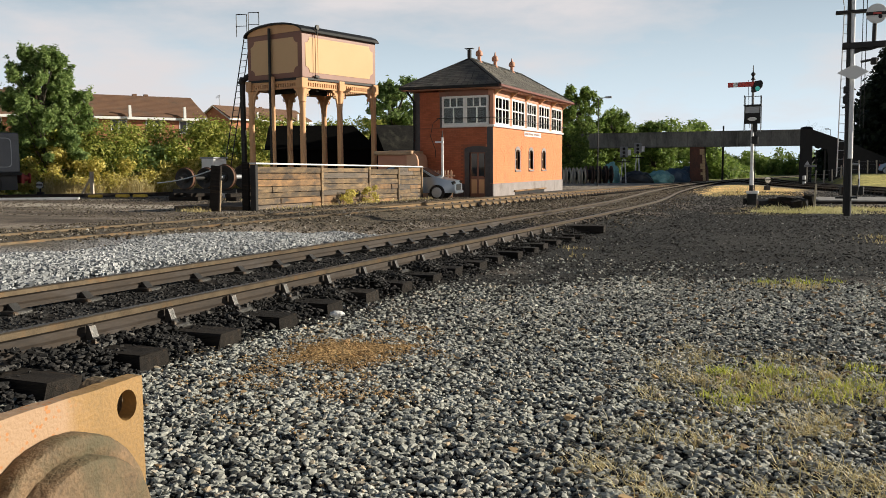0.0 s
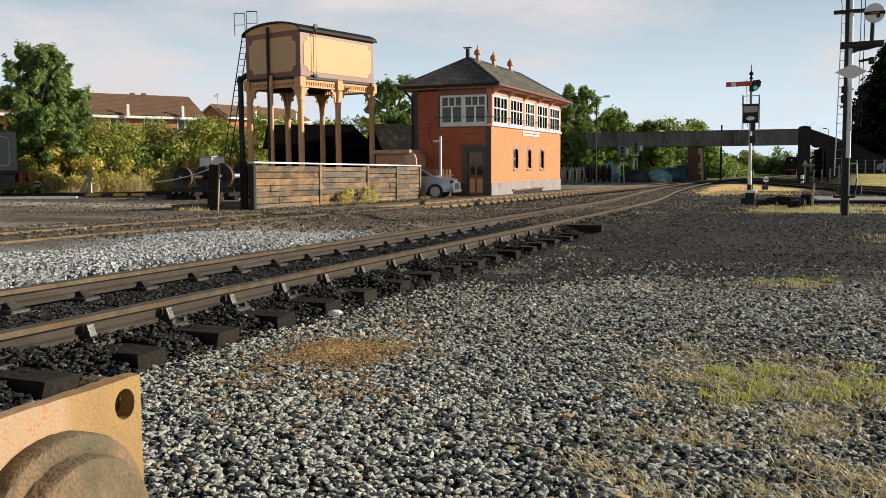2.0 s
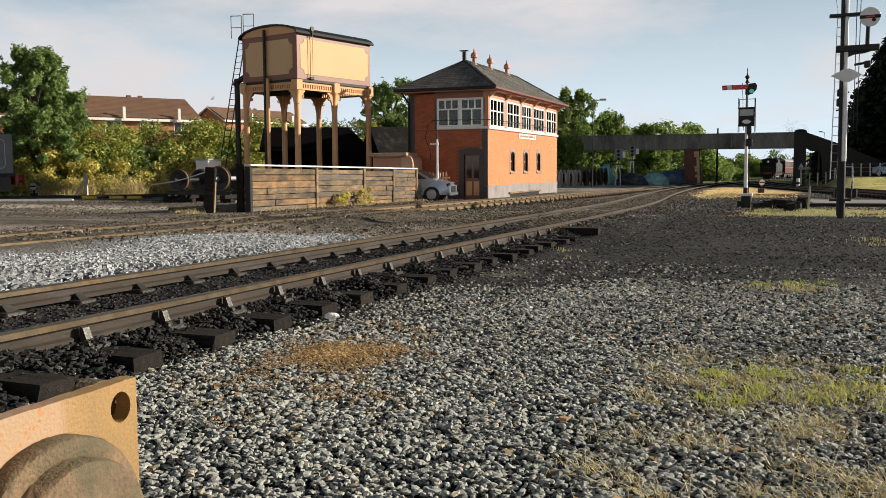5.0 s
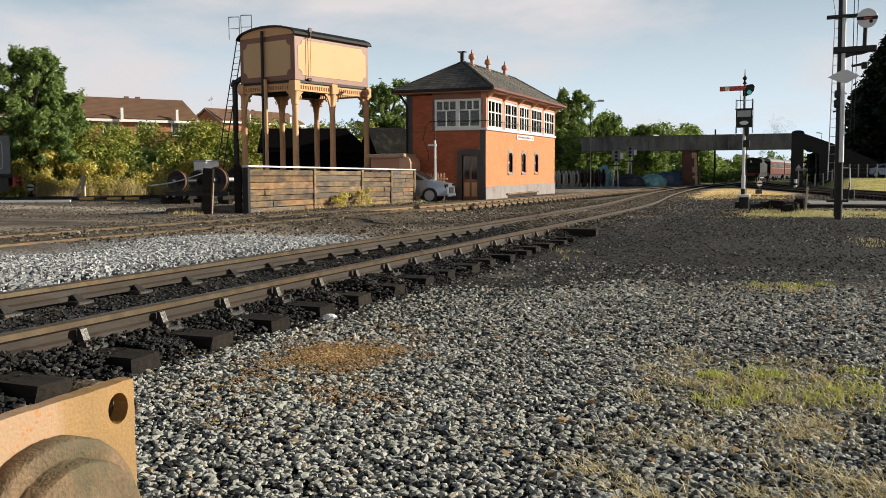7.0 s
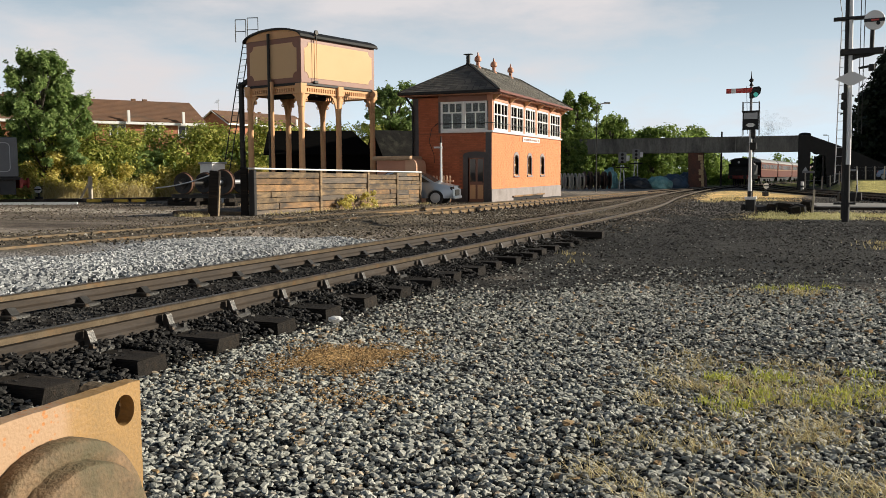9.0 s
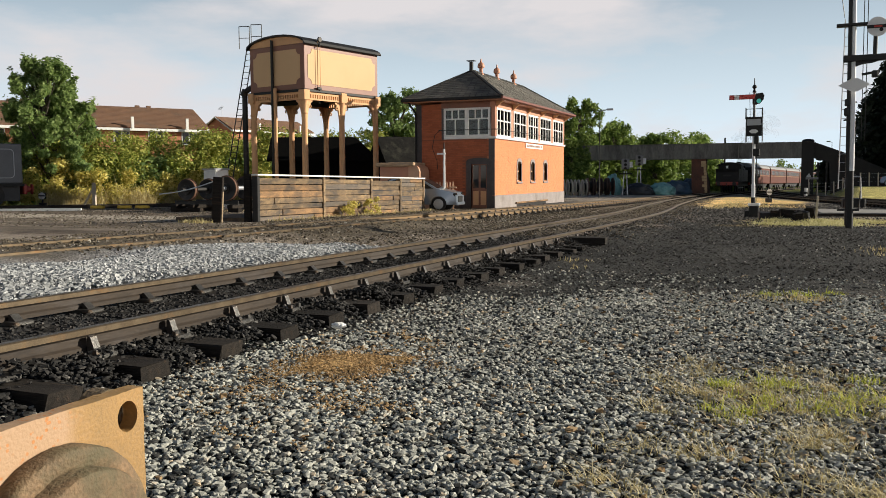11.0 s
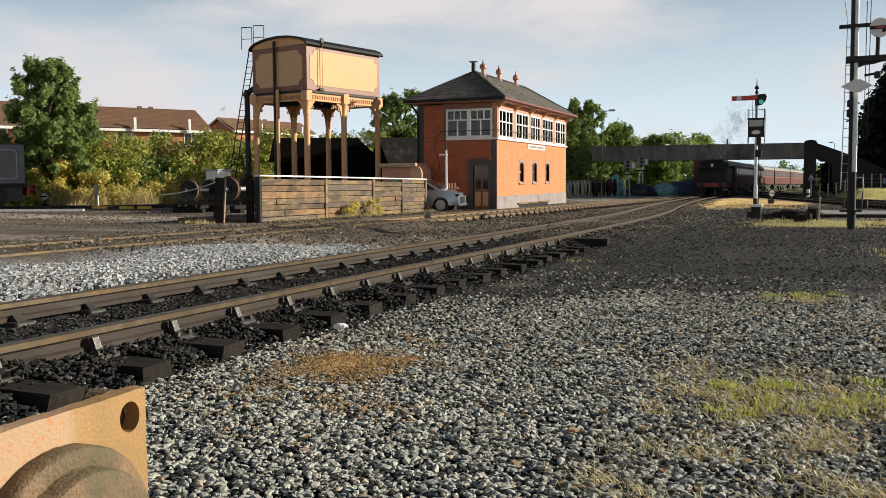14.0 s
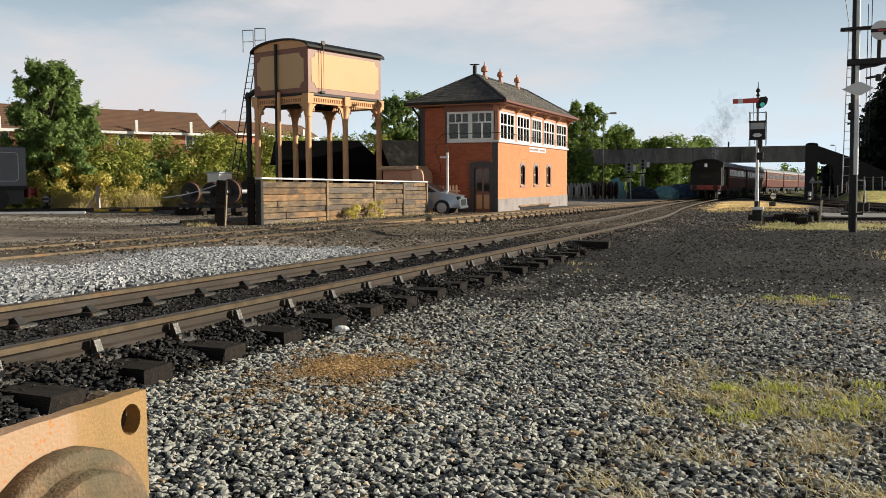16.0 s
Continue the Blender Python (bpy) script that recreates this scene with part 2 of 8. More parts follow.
def curve_at(pts, y):
    """A smooth curve through (y, x) points."""
    if y <= pts[0][0]:
        return pts[0][1]
    for i in range(len(pts) - 1):
        (y0, x0), (y1, x1) = pts[i], pts[i + 1]
        if y <= y1:
            xm, ym = (pts[i - 1][1], pts[i - 1][0]) if i else (x0 - (x1 - x0), y0 - (y1 - y0))
            xp, yp = (pts[i + 2][1], pts[i + 2][0]) if i + 2 < len(pts) else (x1 + (x1 - x0), y1 + (y1 - y0))
            m0, m1, h = (x1 - xm) / (y1 - ym), (xp - x0) / (yp - y0), y1 - y0
            t = (y - y0) / h
            return (2 * t ** 3 - 3 * t ** 2 + 1) * x0 + (t ** 3 - 2 * t ** 2 + t) * h * m0 + (3 * t * t - 2 * t ** 3) * x1 + (t ** 3 - t * t) * h * m1
    (y0, x0), (y1, x1) = pts[-2], pts[-1]
    return x1 + (y - y1) * (x1 - x0) / (y1 - y0)


def gz(y):
    """The yard falls gently away from the camera."""
    if y < 0:
        return 0.0
    return -0.01 * y if y < 90 else -0.9 - 0.006 * (y - 90) if y < 200 else -1.56


def field_lift(x, y):
    """The mown field lies a little higher than the yard."""
    a, b = min(1, max(0, (x - 2.2) / 2.5)), min(1, max(0, (y - 66) / 26))
    return 0.95 * a * a * (3 - 2 * a) * b * b * (3 - 2 * b)


def bed_lift(x, y):
    """Dirt trodden level with the rail feet where the sooty track leaves the ballast."""
    if y < 15 or y > 75:
        return 0.0
    d = abs(x - curve_at(TRACK_A, y))
    return 0.075 * min(1, (y - 15) / 3) * min(1, max(0, (2.1 - d) / 0.5)) * min(1, (75 - y) / 15)


# track centre lines as (y, x)
TRACK_A = [(-6, -4.93), (10, -4.93), (20, -4.95), (30, -5.25), (45, -6.5), (66, -7.8), (80, -8.4), (100, -8.8), (138, -6.2), (198, 0.0), (260, 9.0), (420, 40.0)]
TRACK_B = [(-6, -10.6), (50, -10.6), (70, -10.6), (90, -10.2), (104, -9.6)]
TRACK_C = [(14, 9.6), (30, 6.9), (46.4, 4.4), (83, -2.1), (110, -6.2), (120, -7.2)]
TRACK_D = [(30, 9.4), (62, 4.1), (83, 0.9), (130, -4.6), (150, -5.2)]
M_RAIL = surf("rusty rail", (0.040, 0.0255, 0.014), (0.019, 0.0125, 0.0078), 9, 0.75, 0.2, 0.15, 80, (0.06, 0.05, 0.045), 0.5, (1, 0.25, 1))
M_RAILTOP = surf("worn rail head", (0.165, 0.125, 0.08), (0.085, 0.062, 0.04), 9, 0.42, 0.05, 0.8, 120, (0.22, 0.12, 0.05), 0.4)
M_RAILB = surf("bright rusty rail", (0.24, 0.15, 0.065), (0.12, 0.08, 0.042), 8, 0.7, 0.2, 0.2, 70)
M_SLEEP = surf("creosoted timber", (0.027, 0.0215, 0.017), (0.010, 0.0088, 0.0078), 6, 0.9, 0.8, 0, 45, (0.075, 0.048, 0.028), 0.35, (0.35, 4, 4), vary=0.3, spec=0.2)
M_CHAIR = surf("cast chair iron", (0.075, 0.072, 0.067), (0.045, 0.042, 0.038), 14, 0.45, 0.4, 0.5, 90, (0.2, 0.12, 0.06), 0.35, vary=0.2)
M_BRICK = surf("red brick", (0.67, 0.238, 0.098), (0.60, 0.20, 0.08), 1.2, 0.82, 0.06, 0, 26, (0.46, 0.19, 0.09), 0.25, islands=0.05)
# end-wall brick and mortar, darkened so their colour carries that side's shade
M_SHADEBRICK = surf("shaded dark red brick", (0.42, 0.12, 0.05), (0.33, 0.09, 0.04), 1.2, 0.85, 0.10, 0, 26, (0.26, 0.09, 0.05), 0.35, islands=0.15)
M_SHADEMORTAR = surf("shaded lime mortar", (0.28, 0.095, 0.05), (0.22, 0.075, 0.04), 3, 0.9, 0.25, 0, 50)
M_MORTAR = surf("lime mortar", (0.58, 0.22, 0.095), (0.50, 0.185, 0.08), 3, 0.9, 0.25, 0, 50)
M_BLUEBRICK = surf("blue engineering brick", (0.085, 0.072, 0.07), (0.045, 0.04, 0.042), 5, 0.6, 0.15, 0, 30, vary=0.25)
M_PLINTH = surf("grey plinth render", (0.30, 0.265, 0.25), (0.22, 0.19, 0.18), 2, 0.85, 0.25, 0, 35, (0.16, 0.13, 0.11), 0.4)
M_WHITE = surf("white gloss paint", (0.78, 0.77, 0.74), (0.70, 0.69, 0.66), 3, 0.4, 0.05, 0, 40, (0.45, 0.40, 0.33), 0.1)
M_CREAM = surf("cream paint", (0.64, 0.43, 0.245), (0.60, 0.40, 0.225), 0.8, 0.8, 0.04, 0, 30, (0.55, 0.36, 0.18), 0.08, spec=0.15)
M_STONEPAINT = surf("salmon stone paint", (0.68, 0.395, 0.205), (0.60, 0.345, 0.18), 2, 0.75, 0.08, 0, 40, (0.3, 0.18, 0.1), 0.25, spec=0.2)
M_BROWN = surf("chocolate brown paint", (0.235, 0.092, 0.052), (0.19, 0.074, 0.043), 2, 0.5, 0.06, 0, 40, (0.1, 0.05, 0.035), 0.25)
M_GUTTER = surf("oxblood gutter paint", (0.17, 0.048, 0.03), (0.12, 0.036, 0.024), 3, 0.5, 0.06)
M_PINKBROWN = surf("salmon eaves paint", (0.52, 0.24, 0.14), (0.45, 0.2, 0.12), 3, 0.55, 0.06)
M_BLACK = surf("black paint", (0.013, 0.0125, 0.012), (0.008, 0.0078, 0.0076), 4, 0.55, 0.1, 0, 40, (0.035, 0.028, 0.024), 0.3, spec=0.3)
M_BLACKIRON = surf("sooty black iron", (0.018, 0.017, 0.016), (0.011, 0.0105, 0.010), 5, 0.55, 0.15, 0.3, 40, (0.07, 0.05, 0.035), 0.3)
M_TAR = surf("tarred boards", (0.008, 0.0075, 0.007), (0.005, 0.005, 0.005), 4, 0.95, 0.3, 0, 40, vary=0.3, spec=0.0)
M_PLANK = surf("weathered plank", (0.29, 0.19, 0.095), (0.07, 0.047, 0.028), 2.6, 0.85, 0.5, 0, 22, (0.045, 0.036, 0.03), 0.75, (1.6, 1.0, 3.4), vary=0.3)
M_PLANKGREY = surf("grey-black plank", (0.15, 0.115, 0.085), (0.06, 0.05, 0.042), 2.6, 0.85, 0.55, 0, 26, (0.20, 0.13, 0.07), 0.4, (5, 0.7, 5), vary=0.35)
M_PLANKRUST = surf("orange-brown plank", (0.34, 0.185, 0.075), (0.12, 0.074, 0.04), 2.6, 0.85, 0.5, 0, 22, (0.05, 0.038, 0.028), 0.75, (1.6, 1.0, 3.0), vary=0.25)
M_PLANKPALE = surf("bleached plank", (0.38, 0.29, 0.18), (0.24, 0.17, 0.10), 2.5, 0.85, 0.5, 0, 30, (0.09, 0.07, 0.05), 0.4, (5, 0.6, 5), vary=0.3)
M_GREYMETAL = surf("galvanised steel", (0.50, 0.51, 0.53), (0.38, 0.39, 0.41), 6, 0.45, 0.08, 0.6, 40)
M_POSTWHITE = surf("white signal paint", (0.80, 0.80, 0.79), (0.70, 0.70, 0.69), 4, 0.4, 0.05, 0, 30, (0.4, 0.38, 0.35), 0.15)
M_POSTGREY = surf("grey signal paint", (0.20, 0.20, 0.205), (0.15, 0.15, 0.155), 5, 0.5, 0.08)
M_RED = surf("signal red enamel", (0.56, 0.035, 0.022), (0.48, 0.03, 0.02), 6, 0.35, 0.03)
M_BUFRED = surf("buffer beam red", (0.34, 0.035, 0.02), (0.22, 0.026, 0.018), 6, 0.5, 0.08, 0, 40, (0.05, 0.03, 0.025), 0.3)
M_GLASS_DARK = bpy.data.materials.new("window glass")
M_GLASS_DARK.use_nodes = True
_n, _l = M_GLASS_DARK.node_tree.nodes, M_GLASS_DARK.node_tree.links
_t, _g, _m = _n.new("ShaderNodeBsdfTransparent"), _n.new("ShaderNodeBsdfGlossy"), _n.new("ShaderNodeMixShader")
_t.inputs["Color"].default_value, _g.inputs["Roughness"].default_value, _m.inputs["Fac"].default_value = (0.42, 0.45, 0.44, 1), 0.02, 0.04
_l.new(_t.outputs[0], _m.inputs[1])
_l.new(_g.outputs[0], _m.inputs[2])
_l.new(_m.outputs[0], _n["Material Output"].inputs["Surface"])
M_GLASS_SHUT = surf("dim glazing", (0.02, 0.022, 0.022), (0.014, 0.015, 0.016), 3, 0.06, 0.0, 0, 20)
M_GREEN_LAMP = surf("green signal glass", (0.02, 0.28, 0.22), (0.02, 0.2, 0.17), 9, 0.15, 0, 0, 30, emit=(0.03, 0.55, 0.45, 0.35))
M_GIRDER = surf("weathered girder paint", (0.20, 0.195, 0.172), (0.10, 0.096, 0.087), 0.9, 0.75, 0.2, 0, 12, (0.02, 0.019, 0.018), 0.6, (1, 1, 0.3), vary=0.15)
M_PIERBRICK = surf("sooty pier brick", (0.16, 0.065, 0.04), (0.06, 0.036, 0.028), 0.9, 0.9, 0.3, 0, 8, (0.05, 0.04, 0.035), 0.5)
M_MAROON = surf("maroon coach paint", (0.105, 0.022, 0.010), (0.08, 0.017, 0.008), 1.5, 0.65, 0.03, 0, 20, spec=0.2)
M_COACHRED = surf("crimson coach paint", (0.145, 0.045, 0.024), (0.11, 0.034, 0.018), 1.5, 0.65, 0.03, 0, 20, spec=0.2)
M_COACHROOF = surf("grey coach roof", (0.22, 0.22, 0.215), (0.16, 0.16, 0.16), 1.2, 0.6, 0.1, 0, 15, (0.15, 0.14, 0.13), 0.3)
M_LOCO = surf("loco black paint", (0.012, 0.012, 0.012), (0.008, 0.008, 0.008), 2, 0.6, 0.05, 0, 25, (0.03, 0.026, 0.022), 0.3, spec=0.25)
M_TREE = leafy("broad leaves", (0.115, 0.18, 0.055), (0.21, 0.30, 0.09), (0.38, 0.46, 0.17), 0.55)
M_HEDGE = leafy("bramble leaves", (0.12, 0.16, 0.03), (0.27, 0.31, 0.055), (0.54, 0.50, 0.13), 0.42)
M_SKIRT = leafy("yellowed bramble leaves", (0.34, 0.30, 0.06), (0.58, 0.49, 0.12), (0.76, 0.66, 0.25), 0.42)
# near-black needles: the deep shade among the conifers is put into the colour
M_SHADED_CONIFER = leafy("shaded conifer needles", (0.006, 0.011, 0.005), (0.010, 0.018, 0.007), (0.018, 0.028, 0.010), 0.1)
M_DRYGRASS = leafy("dry grass", (0.40, 0.31, 0.13), (0.56, 0.46, 0.22), (0.70, 0.61, 0.35), 0.3)
M_STRAW = leafy("bleached straw", (0.50, 0.42, 0.24), (0.62, 0.54, 0.34), (0.74, 0.67, 0.46), 0.2)
M_VERGE = leafy("bleached verge grass", (0.40, 0.37, 0.14), (0.58, 0.53, 0.25), (0.74, 0.70, 0.42), 0.3)
M_GRASS = leafy("green grass", (0.34, 0.38, 0.05), (0.50, 0.52, 0.09), (0.68, 0.64, 0.18), 0.45)
M_WOODS = leafy("sunlit woodland leaves", (0.09, 0.15, 0.035), (0.19, 0.27, 0.06), (0.34, 0.41, 0.11), 0.5)
M_BARK = surf("bark", (0.12, 0.095, 0.07), (0.06, 0.05, 0.04), 6, 0.9, 0.6, 0, 30, stretch=(4, 4, 0.6))


def stone_mat(name, ramp_cols, rough=0.75):
    """Stones: grey to tan, stone by stone, with a fine grain."""
    m = bpy.data.materials.new(name)
    m.use_nodes = True
    n, l = m.node_tree.nodes, m.node_tree.links
    p = n["Principled BSDF"]
    g = n.new("ShaderNodeNewGeometry")
    r = n.new("ShaderNodeValToRGB")
    els = r.color_ramp.elements
    els[0].position, els[0].color = ramp_cols[0][0], (*ramp_cols[0][1], 1)
    els[1].position, els[1].color = ramp_cols[-1][0], (*ramp_cols[-1][1], 1)
    for q, c in ramp_cols[1:-1]:
        els.new(q).color = (*c, 1)
    l.new(g.outputs["Random Per Island"], r.inputs["Fac"])
    tc = n.new("ShaderNodeTexCoord")
    nz = n.new("ShaderNodeTexNoise")
    nz.inputs["Scale"].default_value, nz.inputs["Detail"].default_value = 45, 4
    l.new(tc.outputs["Object"], nz.inputs["Vector"])
    big = n.new("ShaderNodeTexNoise")
    big.inputs["Scale"].default_value, big.inputs["Detail"].default_value = 0.9, 3
    l.new(tc.outputs["Object"], big.inputs["Vector"])
    add = n.new("ShaderNodeMath")
    add.operation = 'ADD'
    l.new(nz.outputs["Fac"], add.inputs[0])
    l.new(big.outputs["Fac"], add.inputs[1])
    mr = n.new("ShaderNodeMapRange")
    mr.inputs["From Min"].default_value, mr.inputs["From Max"].default_value = 0.6, 1.4
    mr.inputs["To Min"].default_value, mr.inputs["To Max"].default_value = 0.65, 1.3
    l.new(add.outputs[0], mr.inputs["Value"])
    hs = n.new("ShaderNodeHueSaturation")
    l.new(r.outputs["Color"], hs.inputs["Color"])
    l.new(mr.outputs["Result"], hs.inputs["Value"])
    l.new(hs.outputs["Color"], p.inputs["Base Color"])
    bp = n.new("ShaderNodeBump")
    bp.inputs["Strength"].default_value, bp.inputs["Distance"].default_value = 0.35, 0.01
    l.new(nz.outputs["Fac"], bp.inputs["Height"])
    l.new(bp.outputs["Normal"], p.inputs["Normal"])
    p.inputs["Roughness"].default_value, p.inputs["Specular IOR Level"].default_value = rough, 0.15
    return m


# the near-black share of stones paints in shaded gaps among the grey ones
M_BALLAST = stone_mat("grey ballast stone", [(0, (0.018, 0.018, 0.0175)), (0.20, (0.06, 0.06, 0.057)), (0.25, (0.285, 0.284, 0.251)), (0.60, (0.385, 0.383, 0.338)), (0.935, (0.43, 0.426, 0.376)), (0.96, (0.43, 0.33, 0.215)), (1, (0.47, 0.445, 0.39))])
M_TANSTONE = stone_mat("iron-stained ballast stone", [(0, (0.20, 0.13, 0.07)), (0.4, (0.33, 0.22, 0.115)), (0.7, (0.30, 0.26, 0.20)), (1, (0.50, 0.32, 0.15))])
M_SANDGRIT = stone_mat("rusty sand grit", [(0, (0.27, 0.165, 0.075)), (0.5, (0.37, 0.235, 0.105)), (1, (0.46, 0.32, 0.16))])
M_WHITESTONE = stone_mat("pale limestone", [(0, (0.22, 0.226, 0.226)), (0.5, (0.335, 0.34, 0.337)), (1, (0.43, 0.433, 0.425))])
M_DARKSTONE = stone_mat("cinder and ash", [(0, (0.026, 0.0245, 0.022)), (0.6, (0.055, 0.052, 0.047)), (0.90, (0.10, 0.094, 0.083)), (0.94, (0.21, 0.195, 0.17)), (1, (0.42, 0.40, 0.36))])
M_CRUMB = stone_mat("brown soil crumb", [(0, (0.14, 0.10, 0.05)), (0.5, (0.30, 0.23, 0.11)), (1, (0.46, 0.40, 0.19))])
M_CLINKER = stone_mat("black clinker", [(0, (0.012, 0.0115, 0.011)), (0.7, (0.032, 0.0305, 0.029)), (0.985, (0.065, 0.06, 0.055)), (1, (0.35, 0.33, 0.30))])
M_YARDSTONE = stone_mat("dirty yard gravel", [(0, (0.05, 0.041, 0.030)), (0.6, (0.125, 0.102, 0.072)), (0.92, (0.20, 0.166, 0.12)), (1, (0.42, 0.39, 0.34))])
# ---- ground ----
def blend(a, b, t):
    t = min(1, max(0, t))
    return tuple(p + (q - p) * t for p, q in zip(a, b))


def inside(x, y, x0, x1, y0, y1, soft):
    """1 within a rough-edged patch, falling to 0 past its edge."""
    k = 1.6 * soft * noise.noise((x * 0.35, y * 0.35, 3.1)) + 0.8 * soft * noise.noise((x * 1.1, y * 1.1, 7.7))
    d = min(x - x0, x1 - x, y - y0, y1 - y) + k
    return min(1, max(0, 0.5 + d / soft))


def soil(x, y):
    k = noise.noise((x * 0.12, y * 0.9, 5.5)) + 0.6 * noise.noise((x * 0.4, y * 2.2, 1.1))
    c = blend((0.115, 0.092, 0.072), (0.29, 0.243, 0.196), 0.42 + 1.1 * k)                                                   # yard dirt, streaked along the trodden ways
    c = blend(c, (0.125, 0.10, 0.08), inside(x, y, -60, -15.2, 24.8, 29.0, 1.6))      # darker strip across the yard
    c = blend(c, (0.56, 0.42, 0.24), inside(x, y, -24.6, -18.5, 30.6, 33.8, 0.7))         # spread sand behind the timber wall
    c = blend(c, (0.46, 0.41, 0.34), 0.7 * inside(x, y, -60, -13.0, 22.3, 24.6, 0.8))   # trodden pale strip
    c = blend(c, (0.12, 0.098, 0.071), inside(x, y, -13.6, -8.6, -10, 100, 0.9))  # track B bed
    c = blend(c, (0.22, 0.22, 0.225), inside(x, y, -9.4, -6.1, -6, 13.0, 0.7))    # pale ballast heap
    c = blend(c, (0.042, 0.040, 0.038), inside(x, y, -6.5, -3.5, -10, 60, 0.5))  # sooty bed of track A
    if 14 < y < 80:                                                                # brown dirt over the bed further on
        xa = curve_at(TRACK_A, y)
        c = blend(c, (0.125, 0.10, 0.07), inside(x, y, xa - 2.4, xa + 1.3, 17, 70, 1.2))
    c = blend(c, (0.018, 0.018, 0.018), inside(x, y, -3.7, 9, -12, 9.4, 0.9))      # grey ballast; soil near-black to paint the shade between its stones
    c = blend(c, (0.033, 0.0312, 0.028), inside(x, y, -3.9, 7, 8.6, 27.0, 1.5))
    c = blend(c, (0.07, 0.064, 0.057), inside(x, y, -4.6, 0.6, 27, 52, 1.5))      # grey ash beyond the signal   # ash
    c = blend(c, (0.40, 0.25, 0.10), 0.9 * inside(x, y, -3.1, -2.45, 4.45, 5.3, 0.4))  # rust-stained patch
    c = blend(c, (0.30, 0.235, 0.11), inside(x, y, -1.2, 30, 25.4, 30.5, 1.0))     # dry grass verge
    c = blend(c, (0.26, 0.25, 0.24), inside(x, y, -0.3, 30, 33.5, 40, 0.8))      # concrete walkway
    if 40 < y < 96:                                                                # sandy bank between the diverging tracks
        xl, xr = curve_at(TRACK_A, y) + 1.55, min(0.0, curve_at(TRACK_C, y) - 1.9)
        c = blend(c, (0.74, 0.51, 0.21), inside(x, y, xl, xr, 45.5, 90, 0.9))
    c = blend(c, (0.38, 0.34, 0.28), inside(x, y, -24, -11.8, 80, 103, 1.5))     # pale stone dust
    c = blend(c, (0.075, 0.068, 0.06), inside(x, y, 0.6, 14, 40, 66, 1.0))
    c = blend(c, (0.46, 0.40, 0.13), inside(x, y, 2.2, 200, 69, 300, 1.6))       # mown field
    c = blend(c, (0.20, 0.19, 0.06), inside(x, y, -400, -40, -100, 400, 3))
    c = blend(c, (0.30, 0.24, 0.10), inside(x, y, -48, -30, 36.5, 60, 1.5))      # dry grass under the hedge
    c = blend(c, (0.16, 0.17, 0.05), inside(x, y, -3000, 3000, 120, 3000, 6))
    return c


def ground():
    xs = np.unique(np.concatenate([np.arange(-60, 20.01, 0.5), np.arange(-7, 4, 0.25), np.arange(-3.8, -1.5, 0.06), -60 - np.geomspace(2, 2500, 22), 20 + np.geomspace(2, 2500, 22)]))
    ys = np.unique(np.concatenate([np.arange(-8, 60.01, 0.5), np.arange(0, 16, 0.25), np.arange(3.5, 6.5, 0.1), np.arange(60, 204, 3.0), 204 + np.geomspace(4, 2500, 20), -8 - np.geomspace(2, 2500, 16)]))
    verts, cols = [], []
    for y in ys:
        for x in xs:
            near = max(0, 1 - abs(x) / 60) * (1 if 0 < y < 60 else 0)
            z = gz(y) + 0.02 * near * noise.noise((x * 0.5, y * 0.5, 0)) - 0.015
            z += field_lift(x, y) + bed_lift(x, y)
            if x > -4.3:                                                    # ballast lies below the sleeper ends near by
                z -= 0.115 * min(1, (x + 4.3) / 0.45) * min(1, max(0, (20 - y) / 8))
            if -3.8 < x < -1.5 and 3 < y < 7:                               # spilt sand between the stones
                z += 0.032 * inside(x, y, -3.1, -2.45, 4.45, 5.3, 0.4)
            if -12.3 < x < -8.9:                                            # track B sunk in dirt to the rail heads at first
                z += 0.135 * min(1, max(0, (25 - y) / 4)) * min(1, (x + 12.3) / 0.5, (-8.9 - x) / 0.5)
            verts.append((x, y, z))
            cols.append((*soil(x, y), 1.0))
    nx, ny = len(xs), len(ys)
    i = (np.arange(ny - 1)[:, None] * nx + np.arange(nx - 1)[None]).ravel()
    me = np_mesh("ground", np.array(verts), np.stack([i, i + 1, i + 1 + nx, i + nx], 1), M_GROUND)
    at = me.color_attributes.new("soil", 'FLOAT_COLOR', 'POINT')
    at.data.foreach_set("color", np.array(cols, np.float32).ravel())
    me.polygons.foreach_set("use_smooth", [True] * len(me.polygons))
    return tagged(new("ground", me), "uneven railway yard ground of ash, ballast and dry grass", "ground", kind="structure")


